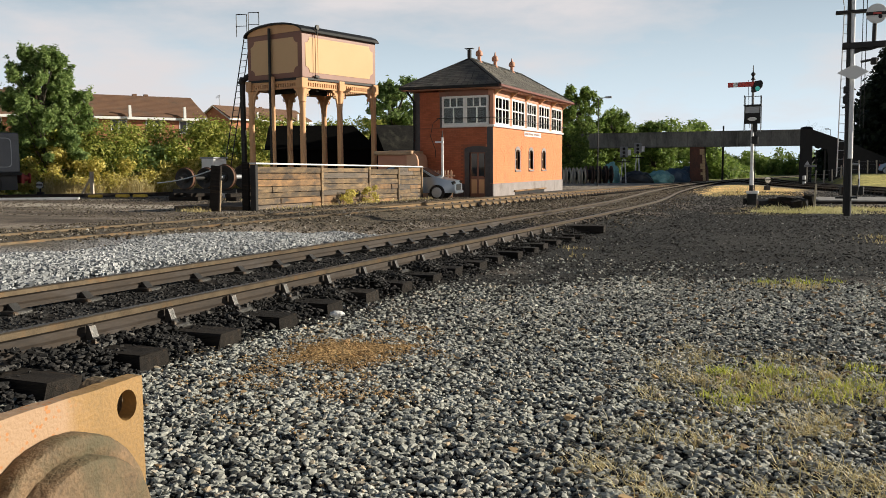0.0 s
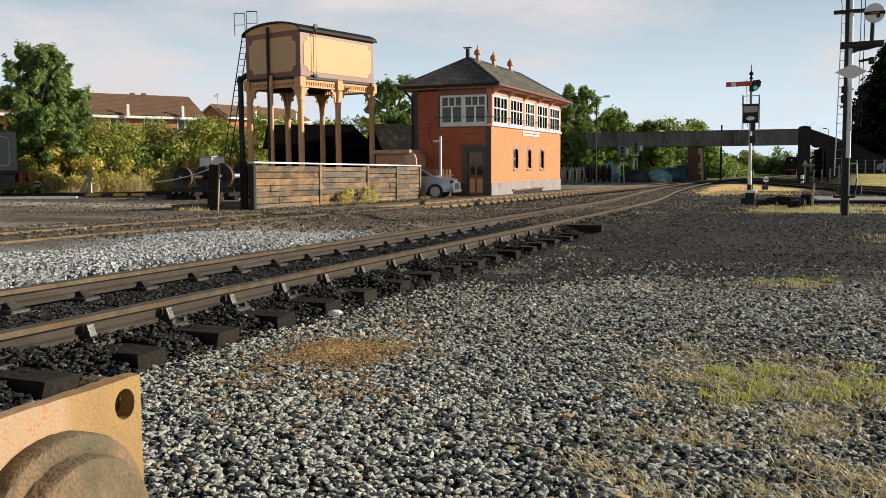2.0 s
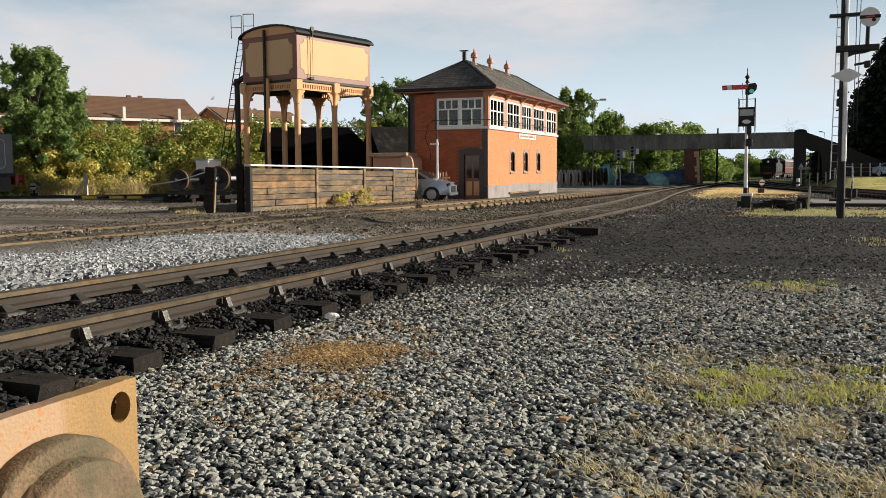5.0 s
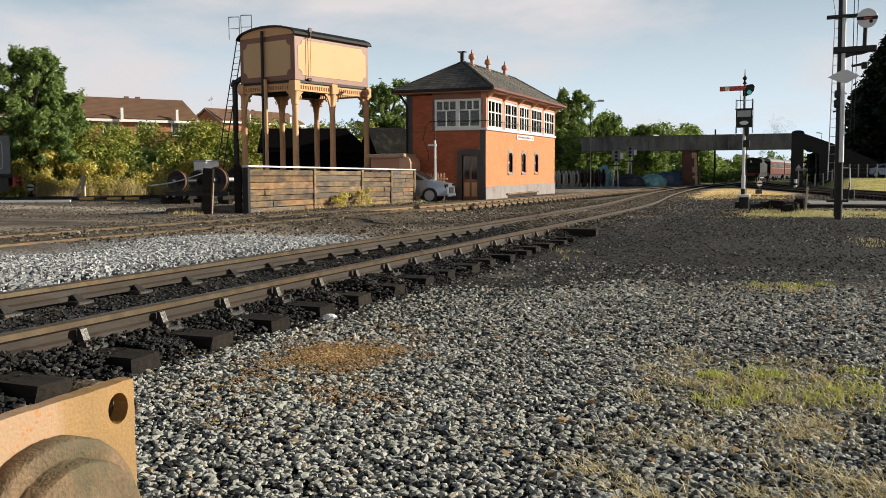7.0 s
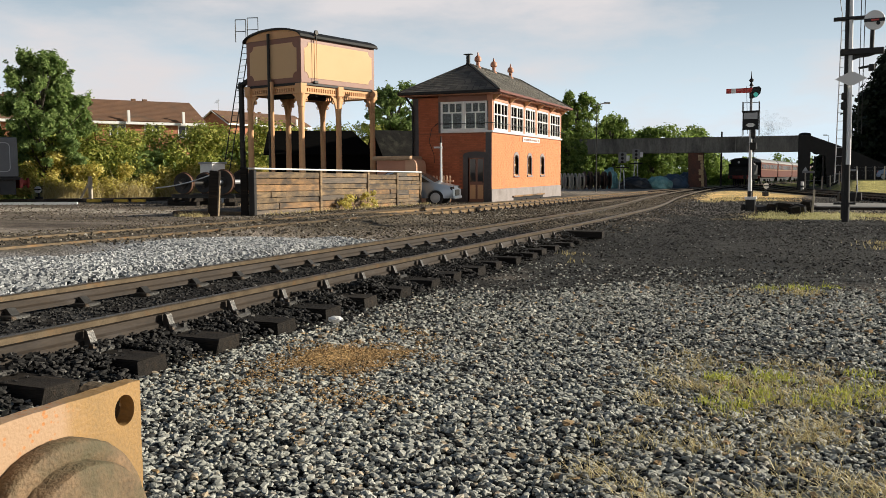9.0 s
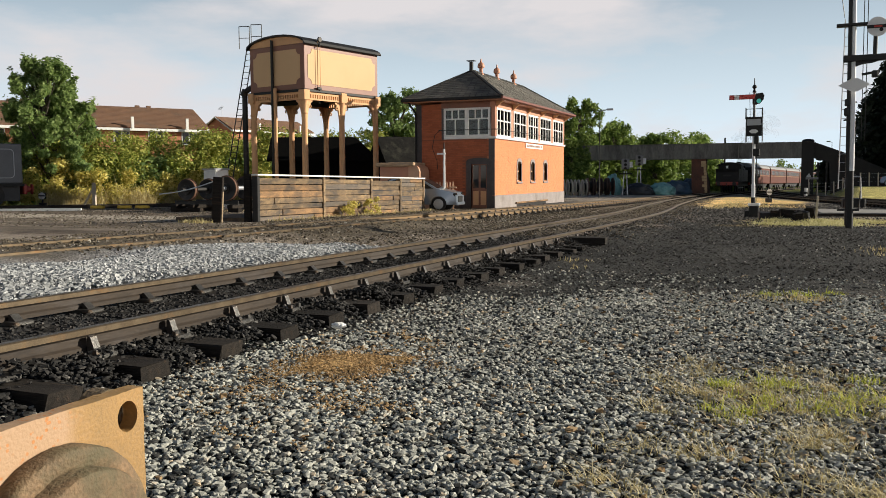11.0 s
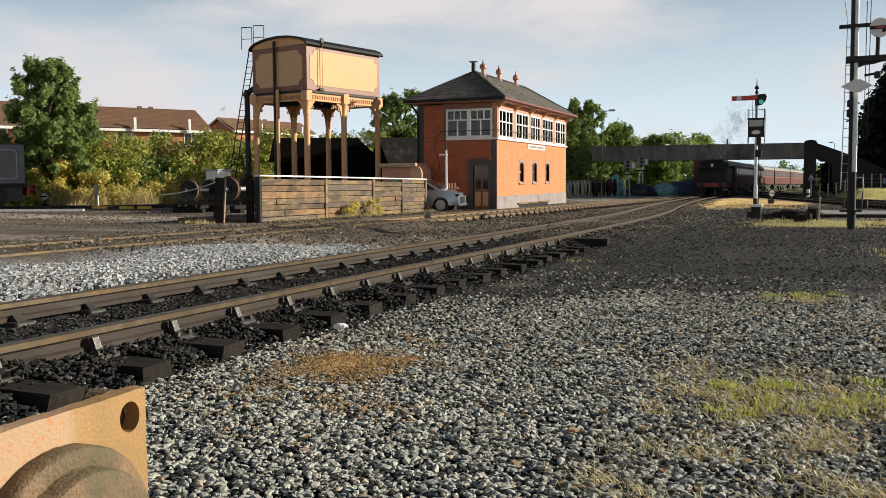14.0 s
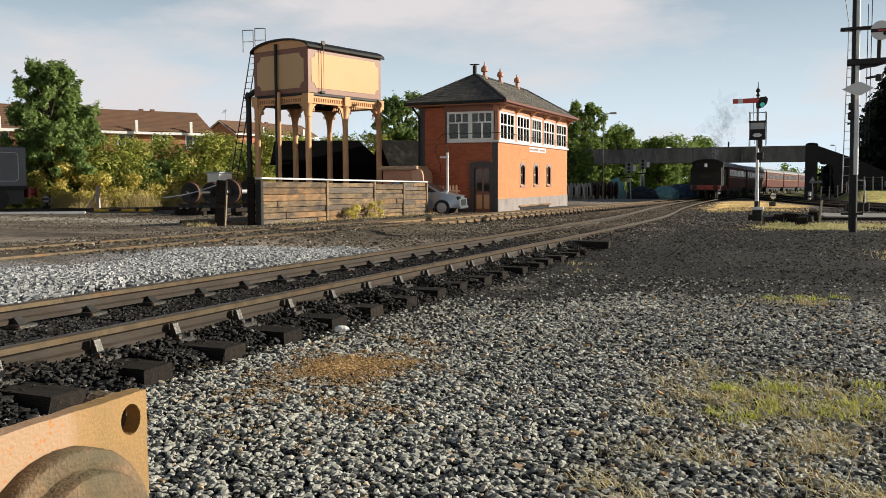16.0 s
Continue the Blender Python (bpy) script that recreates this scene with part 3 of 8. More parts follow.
def ground_mat():
    m = bpy.data.materials.new("yard ground")
    m.use_nodes = True
    n, l = m.node_tree.nodes, m.node_tree.links
    p = n["Principled BSDF"]
    at = n.new("ShaderNodeAttribute")
    at.attribute_name = "soil"
    tc = n.new("ShaderNodeTexCoord")
    vals = []
    for s, d, k in ((0.45, 5, 0.55), (3.5, 6, 0.75), (28, 4, 0.9)):
        t = n.new("ShaderNodeTexNoise")
        t.inputs["Scale"].default_value, t.inputs["Detail"].default_value = s, d
        l.new(tc.outputs["Object"], t.inputs["Vector"])
        mr = n.new("ShaderNodeMapRange")
        mr.inputs["From Min"].default_value, mr.inputs["From Max"].default_value = 0.3, 0.7
        mr.inputs["To Min"].default_value, mr.inputs["To Max"].default_value = 1 - 0.5 * k, 1 + 0.5 * k
        l.new(t.outputs["Fac"], mr.inputs["Value"])
        vals.append((mr.outputs["Result"], t))
    a = vals[0][0]
    for b, _ in vals[1:]:
        mu = n.new("ShaderNodeMath")
        mu.operation = 'MULTIPLY'
        l.new(a, mu.inputs[0])
        l.new(b, mu.inputs[1])
        a = mu.outputs[0]
    hs = n.new("ShaderNodeHueSaturation")
    l.new(at.outputs["Color"], hs.inputs["Color"])
    l.new(a, hs.inputs["Value"])
    l.new(hs.outputs["Color"], p.inputs["Base Color"])
    p.inputs["Roughness"].default_value, p.inputs["Specular IOR Level"].default_value = 0.92, 0.2
    bp = n.new("ShaderNodeBump")
    bp.inputs["Strength"].default_value, bp.inputs["Distance"].default_value = 0.8, 0.04
    l.new(a, bp.inputs["Height"])
    l.new(bp.outputs["Normal"], p.inputs["Normal"])
    return m


M_GROUND = ground_mat()
ground()


# ---- tracks ----
RAIL_TOP = 0.17


def rail_mesh(name, pts, off, y0, y1, step, mat):
    """A bullhead rail along a centre line, off to one side."""
    prof = [(-0.035, 0.0), (-0.035, -0.035), (-0.010, -0.052), (-0.010, -0.098), (-0.033, -0.112), (-0.033, -0.145), (0.033, -0.145), (0.033, -0.112), (0.010, -0.098), (0.010, -0.052), (0.035, -0.035), (0.035, 0.0), (0.026, 0.008), (-0.026, 0.008)]
    ys = np.arange(y0, y1 + step / 2, step)
    v = []
    for y in ys:
        t = (curve_at(pts, y + 0.3) - curve_at(pts, y - 0.3)) / 0.6
        nx, ny = 1 / math.hypot(1, t), -t / math.hypot(1, t)
        x = curve_at(pts, y)
        for a, z in prof:
            v.append((x + (off + a) * nx, y + (off + a) * ny, gz(y) + RAIL_TOP + z - 0.008))
    k, nn = len(prof), len(ys)
    f = [[i * k + j, i * k + (j + 1) % k, (i + 1) * k + (j + 1) % k, (i + 1) * k + j] for i in range(nn - 1) for j in range(k)]
    me = np_mesh(name, np.array(v), np.array(f), mat)
    me.materials.append(M_RAILTOP)
    ids = np.zeros(len(f), np.int32)
    for i in range(nn - 1):
        ids[i * k + 11:i * k + 13] = 1
    ids[12::k] = 1
    ids[10::k] = 1
    ids[0::k] = 1
    me.polygons.foreach_set("material_index", ids)
    return me


def sleeper_mesh(seed):
    rng = random.Random(seed)
    bm = bmesh.new()
    vs = box(bm, -1.3, 1.3, -0.127, 0.127, -0.127, 0.0)
    bmesh.ops.bevel(bm, geom=list(bm.edges), offset=0.008, segments=1, affect='EDGES')
    for v in bm.verts:
        v.co += Vector((rng.uniform(-.02, .02), rng.uniform(-.008, .008), rng.uniform(-.006, .006)))
    return to_mesh("sleeper", bm, M_SLEEP)


def chair_mesh():
    """Cast rail chair: base plate, an outer jaw with rib, an inner jaw and two bolts; x points away from the track's middle."""
    bm = bmesh.new()
    box(bm, -0.17, 0.19, -0.09, 0.09, 0.0, 0.035, 0.008)
    solid(bm, [(0.045, 0.03), (0.135, 0.03), (0.10, 0.06), (0.072, 0.13), (0.052, 0.138), (0.045, 0.12)], "y", -0.027, 0.027)
    solid(bm, [(-0.04, 0.03), (-0.12, 0.03), (-0.06, 0.085), (-0.04, 0.085)], "y", -0.04, 0.04)
    box(bm, 0.135, 0.165, -0.075, -0.045, 0.03, 0.062)
    box(bm, 0.135, 0.165, 0.045, 0.075, 0.03, 0.062)
    return to_mesh("rail_chair", bm, M_CHAIR)


def track(name, label, pts, y0, y1, spacing, mat, fine=True, sleepers=True, joined_from=None, embed=0.0, first=None):
    tr = thing(name, label, "railway track")
    for s in (-1, 1):
        part("rail", rail_mesh("rail", pts, s * 0.7525, y0, y1, 0.5 if y1 - y0 < 60 else 1.5, mat), mat, tr)
    rng = random.Random(len(label))
    meshes = [sleeper_mesh(i) for i in range(4)]
    ch = chair_mesh()
    y = first if first is not None else y0 + 0.3
    jv, jf = [], []
    while y < y1:
        x = curve_at(pts, y)
        a = -math.degrees(math.atan((curve_at(pts, y + 0.3) - curve_at(pts, y - 0.3)) / 0.6))
        sink = embed * min(1, max(0, (32 - y) / 6))
        z = gz(y) + RAIL_TOP - 0.145 - 0.038 + 0.02 * (embed - sink) / max(embed, 0.01) - sink
        m = pose(x + rng.uniform(-.03, .03), y, z, 0, 0, a + rng.uniform(-0.8, 0.8))
        if joined_from is None or y < joined_from:
            part("sleeper", rng.choice(meshes), None, tr, m=m)
            for s in (-1, 1):
                part("rail_chair", ch, None, tr, m=pose(x + s * 0.7525, y, z + sink, 0, 0, a + (180 if s < 0 else 0)))
        else:
            c = np.array([[dx, dy, dz] for dx in (-1.3, 1.3) for dy in (-.12, .12) for dz in (-.12, 0.0)])
            b = len(jv) * 8
            jv.append(np.array([m @ Vector(q) for q in c]))
            jf.append(np.array([[0, 1, 3, 2], [4, 6, 7, 5], [0, 4, 5, 1], [2, 3, 7, 6], [0, 2, 6, 4], [1, 5, 7, 3]]) + b)
            for s in (-1, 1):
                b = len(jv) * 8
                jv.append(np.array([m @ Vector((s * 0.7525 + q[0] * 0.09, q[1] * 0.6, (q[2] + 0.12) / 0.12 * 0.11)) for q in c]))
                jf.append(np.array([[0, 1, 3, 2], [4, 6, 7, 5], [0, 4, 5, 1], [2, 3, 7, 6], [0, 2, 6, 4], [1, 5, 7, 3]]) + b)
        y += spacing
    if jv:
        tagged(part("sleeper_rest", np_mesh("sleeper_rest", np.concatenate(jv), np.concatenate(jf), M_SLEEP), None, tr), kind="stuff")
    return tr


track("sooty_track", "bullhead railway track on dark timber sleepers with cast chairs, curving away", TRACK_A, -4, 240, 0.735, M_RAIL, joined_from=52, first=4.14 - 0.735 * 10)
track("rusty_track", "rust-brown bullhead railway track half buried in gravel beside a timber wall", TRACK_B, -4, 104, 0.74, M_RAILB, joined_from=70, embed=0.06)
track("siding_track", "dark railway siding curving towards a girder bridge", TRACK_C, 14, 120, 0.75, M_RAIL, joined_from=0)
track("far_siding_track", "dark railway track beside a mown field", TRACK_D, 30, 150, 0.75, M_RAIL, joined_from=0)
# ---- signal box ----
def brick_wall(parent, w, h, to_world, holes, mat, seed):
    """English-bond looking courses: each course strip cut at the openings, pieces proud of the mortar."""
    rng = np.random.default_rng(seed)
    bl, bh, g = 0.235, 0.082, 0.010
    verts, faces = [], []
    rows = int(h / bh)
    c = np.array([[0, 1, 3, 2], [4, 6, 7, 5], [0, 4, 5, 1], [2, 3, 7, 6], [0, 2, 6, 4], [1, 5, 7, 3]])
    for r in range(rows):
        x = -bl * (0.5 if r % 2 else 0.0)
        ln = bl if r % 2 else bl
        while x < w:
            a, b = max(0, x + g / 2), min(w, x + ln - g / 2)
            z0, z1 = r * bh + g / 2, min(h, (r + 1) * bh - g / 2)
            if b - a > 0.02 and not any(a < q[1] and b > q[0] and z0 < q[3] and z1 > q[2] for q in holes):
                d = 0.012 + rng.uniform(0, 0.004)
                k = len(verts) * 8
                verts.append(np.array([[p, q, t] for p in (a, b) for q in (0, d) for t in (z0, z1)]))
                faces.append(c + k)
            x += ln
    v = np.concatenate(verts)
    v = np.array([to_world(*p) for p in v])
    me = np_mesh("brickwork", v, np.concatenate(faces), mat)
    tagged(part("brickwork", me, None, parent), kind="stuff")


def sash(parent, m, w, h, cols, rows_top, low_cols=None):
    """A glazed frame: outer frame, glazing bars, a meeting rail. Local x along the wall, y out of it, z up."""
    low_cols = low_cols or cols
    fr = bmesh.new()
    f = 0.095
    box(fr, 0, f, -0.02, 0.05, 0, h)
    box(fr, w - f, w, -0.02, 0.05, 0, h)
    box(fr, f, w - f, -0.02, 0.05, 0, f)
    box(fr, f, w - f, -0.02, 0.05, h - f, h)
    win = part("window", fr, M_WHITE, parent, m=m)
    for i in range(1, cols):
        x = f + (w - 2 * f) * i / cols
        part("glazing_bar", made(lambda b: box(b, x - 0.029, x + 0.029, -0.005, 0.035, f if low_cols == cols else h * rows_top, h - f)), M_WHITE, win)
    for i in range(1, low_cols if low_cols != cols else 0):
        x = f + (w - 2 * f) * i / low_cols
        part("glazing_bar", made(lambda b: box(b, x - 0.029, x + 0.029, -0.005, 0.035, f, h * rows_top)), M_WHITE, win)
    part("meeting_rail", made(lambda b: box(b, f, w - f, 0.0, 0.04, h * rows_top - 0.03, h * rows_top + 0.03)), M_WHITE, win)
    part("pane", made(lambda q: box(q, f, w - f, 0.008, 0.014, f, h - f)), M_GLASS_DARK, win).visible_shadow = False
    return win


FRONT_HOLES = [(3.42, 4.08, 1.30, 2.27), (5.72, 6.38, 1.30, 2.27), (8.12, 8.78, 1.30, 2.27)]


def signal_box():
    L, W = 12.35, 3.92                       # along the track, across
    zs, ze = 3.36, 5.02                      # sill and eaves above the ground
    sb = thing("signal_box", "two-storey red brick signal box with slate hipped roof and white windows", "signal box", pose(-13.24, 38.0, -0.42))
    # brick core with openings: four walls with thickness
    t = 0.34
    front_holes = FRONT_HOLES

    def wall_with_holes(bm, length, zbot, ztop, holes, fx):
        """Bands of a wall between its openings; fx puts (along, depth, up) into place."""
        cuts = sorted({0, length, *[q for h in holes for q in h[:2]]})
        for a, b in zip(cuts, cuts[1:]):
            zz = [(zbot, ztop)]
            for h in holes:
                if h[0] < (a + b) / 2 < h[1]:
                    zz = [(zbot, h[2]), (h[3], ztop)]
            for z0, z1 in zz:
                if z1 - z0 > 0.01:
                    p, q = fx(a, 0, z0), fx(b, -t, z1)
                    box(bm, min(p[0], q[0]), max(p[0], q[0]), min(p[1], q[1]), max(p[1], q[1]), z0, z1)
    fr = lambda a, d, z: (d, a, z)                       # front wall, faces the track (+x)
    en = lambda a, d, z: (-a, -d, z)                     # end wall with the door (-y), along from the track corner
    end_low = [(0.36, 1.14, 0.0, 2.12)]
    bm = bmesh.new()
    wall_with_holes(bm, L, 0, zs - 0.1, front_holes, fr)
    part("front_wall", bm, M_MORTAR, sb, "orange-red brick wall with three arched windows")
    bm = bmesh.new()
    for a, b, z0, z1 in ((t + .003, 0.36, 0, 2.15), (1.14, W, 0, 2.15), (t + .003, W, 2.15, zs - 0.1)):
        box(bm, -b, -a, 0, t, z0, z1)
    box(bm, -W, -2.62, 0, t, zs - 0.1, ze - 0.1)
    part("end_wall", bm, M_SHADEMORTAR, sb, "brick end wall, its shade in the dark red colour, with a panelled door")
    bm = bmesh.new()
    box(bm, -W, -W + t, t + .003, L - t - .003, 0, ze - 0.1)
    part("back_wall", bm, M_MORTAR, sb)
    bm = bmesh.new()
    box(bm, -W, -t - .003, L - t, L, 0, ze - 0.1)
    part("far_end_wall", bm, M_MORTAR, sb)
    # brick faces
    brick_wall(sb, L - 0.02, zs - 0.1 - 0.66, lambda a, d, z: (d, a + 0.01, z + 0.66), [(q[0] - .14, q[1] + .14, q[2] - 0.66 - .09, q[3] - 0.66 + .18) for q in front_holes], M_BRICK, 1)
    # end faces take the darker brick with the shade in its colour
    brick_wall(sb, W - 0.30, zs - 0.1 - 0.66, lambda a, d, z: (-a - 0.28, -d, z + 0.66), [(-1, 1.14, -1, 1.78)], M_SHADEBRICK, 2)
    brick_wall(sb, W - 2.62 - 0.02, ze - 0.1 - zs + 0.1, lambda a, d, z: (-a - 2.62, -d, z + zs - 0.1), [], M_SHADEBRICK, 3)
    # dark quoins and surrounds
    q = bmesh.new()
    box(q, -0.28, 0.016, -0.018, -0.002, 0.66, zs - 0.1)
    part("quoin", q, M_BLUEBRICK, sb, "dark blue brick corner")
    part("quoin", made(lambda b: box(b, -W - 0.01, -W + 0.28, -0.020, -0.002, 0.66, ze - 0.12)), M_BLUEBRICK, sb)
    q = bmesh.new()
    box(q, -2.62, -2.50, -0.016, t, zs - 0.1, ze - 0.15)
    part("window_jamb", q, M_BLUEBRICK, sb)
    # plinth
    q = bmesh.new()
    box(q, 0.001, 0.045, -0.045, L + 0.04, -0.25, 0.65, 0.01)
    part("plinth", q, M_PLINTH, sb, "grey rendered plinth")
    q = bmesh.new()
    box(q, -W - 0.04, -1.14 - 0.24, -0.045, -0.001, -0.25, 0.65, 0.01)
    part("plinth", q, M_BLUEBRICK, sb)
    part("plinth", made(lambda b: box(b, -0.118, 0.0, -0.045, -0.001, -0.25, 0.65, 0.01)), M_BLUEBRICK, sb)
    # door with surround
    q = bmesh.new()
    box(q, -0.36, -0.12, -0.03, 0.1, 0.0, 2.1)
    box(q, -1.38, -1.14, -0.03, 0.1, 0.0, 2.1)
    solid(q, [(-1.38, 2.101)] + [(-0.75 - 0.63 * math.cos(a), 2.24 + 0.15 * math.sin(a)) for a in np.linspace(0, math.pi, 9)] + [(-0.12, 2.101)], "y", -0.032, 0.1)
    part("door_surround", q, M_BLUEBRICK, sb, "dark brick door surround with a low arch")
    d = bmesh.new()
    box(d, -1.14, -0.36, 0.07, 0.12, 0.0, 2.2)
    door = part("door", d, M_BROWN, sb, "brown panelled door with cream lower panels")
    for x0, x1 in ((-1.07, -0.80), (-0.70, -0.43)):
        part("lower_panel", made(lambda b: box(b, x0, x1, 0.055, 0.068, 0.2, 0.85, 0.004)), M_STONEPAINT, door)
        part("upper_panel", made(lambda b: box(b, x0, x1, 0.055, 0.068, 1.0, 2.05, 0.004)), M_GLASS_SHUT, door)
    part("door_handle", made(lambda b: rod(b, (-0.43, 0.03, 0.98), (-0.43, 0.07, 0.98), 0.03)), M_BLACKIRON, door)
    # small arched windows with dark surrounds
    for a, b, z0, z1 in front_holes:
        q = bmesh.new()
        s = 0.10
        box(q, -0.1, 0.022, a - s, a, z0 - 0.05, z1 - 0.12)
        box(q, -0.1, 0.022, b, b + s, z0 - 0.05, z1 - 0.12)
        c = (a + b) / 2
        ar = [(c - 0.43 * math.cos(u), z1 - 0.12 + 0.28 * math.sin(u)) for u in np.linspace(0, math.pi, 9)]
        ar += [(c + 0.30 * math.cos(u), z1 - 0.12 + 0.12 * math.sin(u)) for u in np.linspace(0, math.pi, 7)]
        solid(q, ar, "x", -0.1, 0.024)
        win = part("window", q, M_PLINTH, sb, "small arched window in a grey brick surround")
        part("window_sill", made(lambda m: box(m, -0.05, 0.07, a - s, b + s, z0 - 0.13, z0 - 0.05, 0.008)), M_PLINTH, win)
        part("pane", made(lambda m: box(m, -0.15, -0.14, a, b, z0 - 0.05, z1)), M_GLASS_SHUT, win)
        f = bmesh.new()
        for y in (a + 0.03, c, b - 0.03):
            box(f, -0.135, -0.10, y - 0.03, y + 0.03, z0 - 0.05, z1)
        for z in (z0, (z0 + z1) / 2, z1 - 0.06):
            box(f, -0.135, -0.105, a, b, z - 0.03, z + 0.03)
        part("window_frame", f, M_STONEPAINT, win)
    # upper floor: sill band, frames, posts
    part("floor", made(lambda b: box(b, -W + t + .004, -t - 0.01, t + .004, L - t - .004, zs - 0.35, zs - 0.22)), M_PLANK, sb)
    part("sill", made(lambda b: box(b, -t, 0.09, -0.06, L + 0.06, zs - 0.1, zs, 0.015)), M_WHITE, sb, "white timber sill")
    part("sill", made(lambda b: box(b, -2.5, -t - .004, -0.06, t, zs - 0.1, zs, 0.015)), M_WHITE, sb)
    hw = 1.33
    for y, y2 in ((0.02, 0.20), (2.40, 2.72), (4.88, 5.14), (7.02, 7.32), (9.54, 9.88), (L - 0.20, L)):
        part("post", made(lambda b: box(b, -0.16, 0.03, y, y2, zs, zs + hw + 0.2)), M_PINKBROWN, sb)
    for k in range(5):
        y0 = (0.20, 2.72, 5.14, 7.32, 9.88)[k]
        y1 = (2.40, 4.88, 7.02, 9.54, L - 0.20)[k]
        wid = (y1 - y0) / 2
        for j in range(2):
            sash(sb, Matrix(((0, 1, 0, 0.0 - 0.03 * j), (1, 0, 0, y0 + j * wid), (0, 0, 1, zs + 0.002), (0, 0, 0, 1))), wid - 0.004, hw, 2, 0.56)
    for j in range(2):
        sash(sb, Matrix(((-1, 0, 0, -0.2 - j * 1.15), (0, -1, 0, 0.0 - 0.0 * j), (0, 0, 1, zs + 0.002), (0, 0, 0, 1))), 1.146, hw, 3, 0.62, 2)
    # fascia boards above the windows
    part("fascia", made(lambda b: box(b, -0.2, 0.05, -0.05, L + 0.05, zs + hw + 0.01, ze - 0.04)), M_PINKBROWN, sb)
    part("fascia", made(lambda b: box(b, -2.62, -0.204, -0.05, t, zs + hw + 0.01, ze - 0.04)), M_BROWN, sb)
    # guard rail outside the windows
    g = bmesh.new()
    beam(g, (0.2, -0.15, zs + 0.32), (0.2, L + 0.1, zs + 0.32), 0.025, 0.03)
    for y in np.linspace(0, L, 7):
        beam(g, (0.0, y, zs + 0.32), (0.2, y, zs + 0.32), 0.025, 0.025)
    part("guard_rail", g, M_BLACKIRON, sb)
    g = bmesh.new()
    beam(g, (0.15, -0.2, zs + 0.32), (-2.7, -0.2, zs + 0.32), 0.03, 0.03)
    for x in (-0.1, -1.3, -2.6):
        beam(g, (x, 0.0, zs + 0.32), (x, -0.2, zs + 0.32), 0.025, 0.025)
    part("guard_rail", g, M_BLACKIRON, sb)
    # roof
    ov, zr = 0.50, 6.66
    ex0, ex1, ey0, ey1 = -W - ov, ov, -ov, L + ov
    rx, ry0, ry1 = -W / 2, 2.25, L - 1.75
    z0 = ze + 0.12
    bm = bmesh.new()
    c = [bm.verts.new(p) for p in ((ex0, ey0, z0), (ex1, ey0, z0), (ex1, ey1, z0), (ex0, ey1, z0), (rx, ry0, zr), (rx, ry1, zr))]
    for f in ((0, 1, 4), (1, 2, 5, 4), (2, 3, 5), (3, 0, 4, 5), (3, 2, 1, 0)):
        bm.faces.new([c[i] for i in f])
    bmesh.ops.recalc_face_normals(bm, faces=bm.faces)
    roof = part("roof", bm, M_BLACK, sb, "hipped roof of grey slates")
    sl_v, sl_f = [], []
    rng = random.Random(5)

    def slope(p0, p1, a0, a1):
        """Rows of slates between an eaves edge p0-p1 and a top edge a0-a1."""
        p0, p1, a0, a1 = map(Vector, (p0, p1, a0, a1))
        nrm = (p1 - p0).cross(a0 - p0).normalized()
        if nrm.z < 0:
            nrm = -nrm
        rows = max(2, int(((p0 + p1) / 2 - (a0 + a1) / 2).length / 0.20))
        for r in range(rows):
            u0, u1 = r / rows, (r + 1.25) / rows
            lft, rgt = p0.lerp(a0, u0), p1.lerp(a1, u0)
            lf2, rg2 = p0.lerp(a0, min(1, u1)), p1.lerp(a1, min(1, u1))
            n = max(1, int((rgt - lft).length / 0.30))
            for i in range(n + (r % 2)):
                s0, s1 = max(0, (i - 0.5 * (r % 2)) / n), min(1, (i + 1 - 0.5 * (r % 2)) / n)
                e = 0.006 + rng.uniform(0, 0.006)
                a = [lft.lerp(rgt, s0 + 0.003), lft.lerp(rgt, s1 - 0.003), lf2.lerp(rg2, s1 - 0.003), lf2.lerp(rg2, s0 + 0.003)]
                top = [a[0] + nrm * (0.022 + e), a[1] + nrm * (0.022 + e), a[2] + nrm * 0.006, a[3] + nrm * 0.006]
                bot = [a[0] + nrm * (0.012 + e), a[1] + nrm * (0.012 + e), a[2] + nrm * 0.002, a[3] + nrm * 0.002]
                k = len(sl_v)
                sl_v.extend(top + bot)
                sl_f.extend([[k, k + 1, k + 2, k + 3], [k + 4, k + 5, k + 1, k], [k + 4, k, k + 3, k + 7], [k + 1, k + 5, k + 6, k + 2]])
    A, B, C, D, R0, R1 = [(ex0, ey0, z0), (ex1, ey0, z0), (ex1, ey1, z0), (ex0, ey1, z0), (rx, ry0, zr), (rx, ry1, zr)]
    slope(A, B, R0, R0)
    slope(B, C, R0, R1)
    slope(C, D, R1, R1)
    slope(D, A, R1, R0)
    me = np_mesh("slate_covering", np.array([tuple(v) for v in sl_v]), np.array(sl_f), M_SLATE_I)
    tagged(part("slate_covering", me, None, roof), kind="stuff")
    for a, b in ((A, R0), (B, R0), (C, R1), (D, R1), (R0, R1)):
        part("hip_capping", made(lambda h: beam(h, Vector(a) + Vector((0, 0, .03)), Vector(b) + Vector((0, 0, .03)), 0.14, 0.06)), M_BLACK, roof)
    g = bmesh.new()
    box(g, ex1 - 0.02, ex1 + 0.10, ey0 - 0.05, ey1 + 0.05, ze + 0.0, ze + 0.12, 0.02)
    part("gutter", g, M_GUTTER, sb, "red-brown gutter")
    g = bmesh.new()
    box(g, ex0 - 0.05, ex1 - 0.024, ey0 - 0.10, ey0 + 0.02, ze + 0.0, ze + 0.12, 0.02)
    part("gutter", g, M_BLACK, sb)
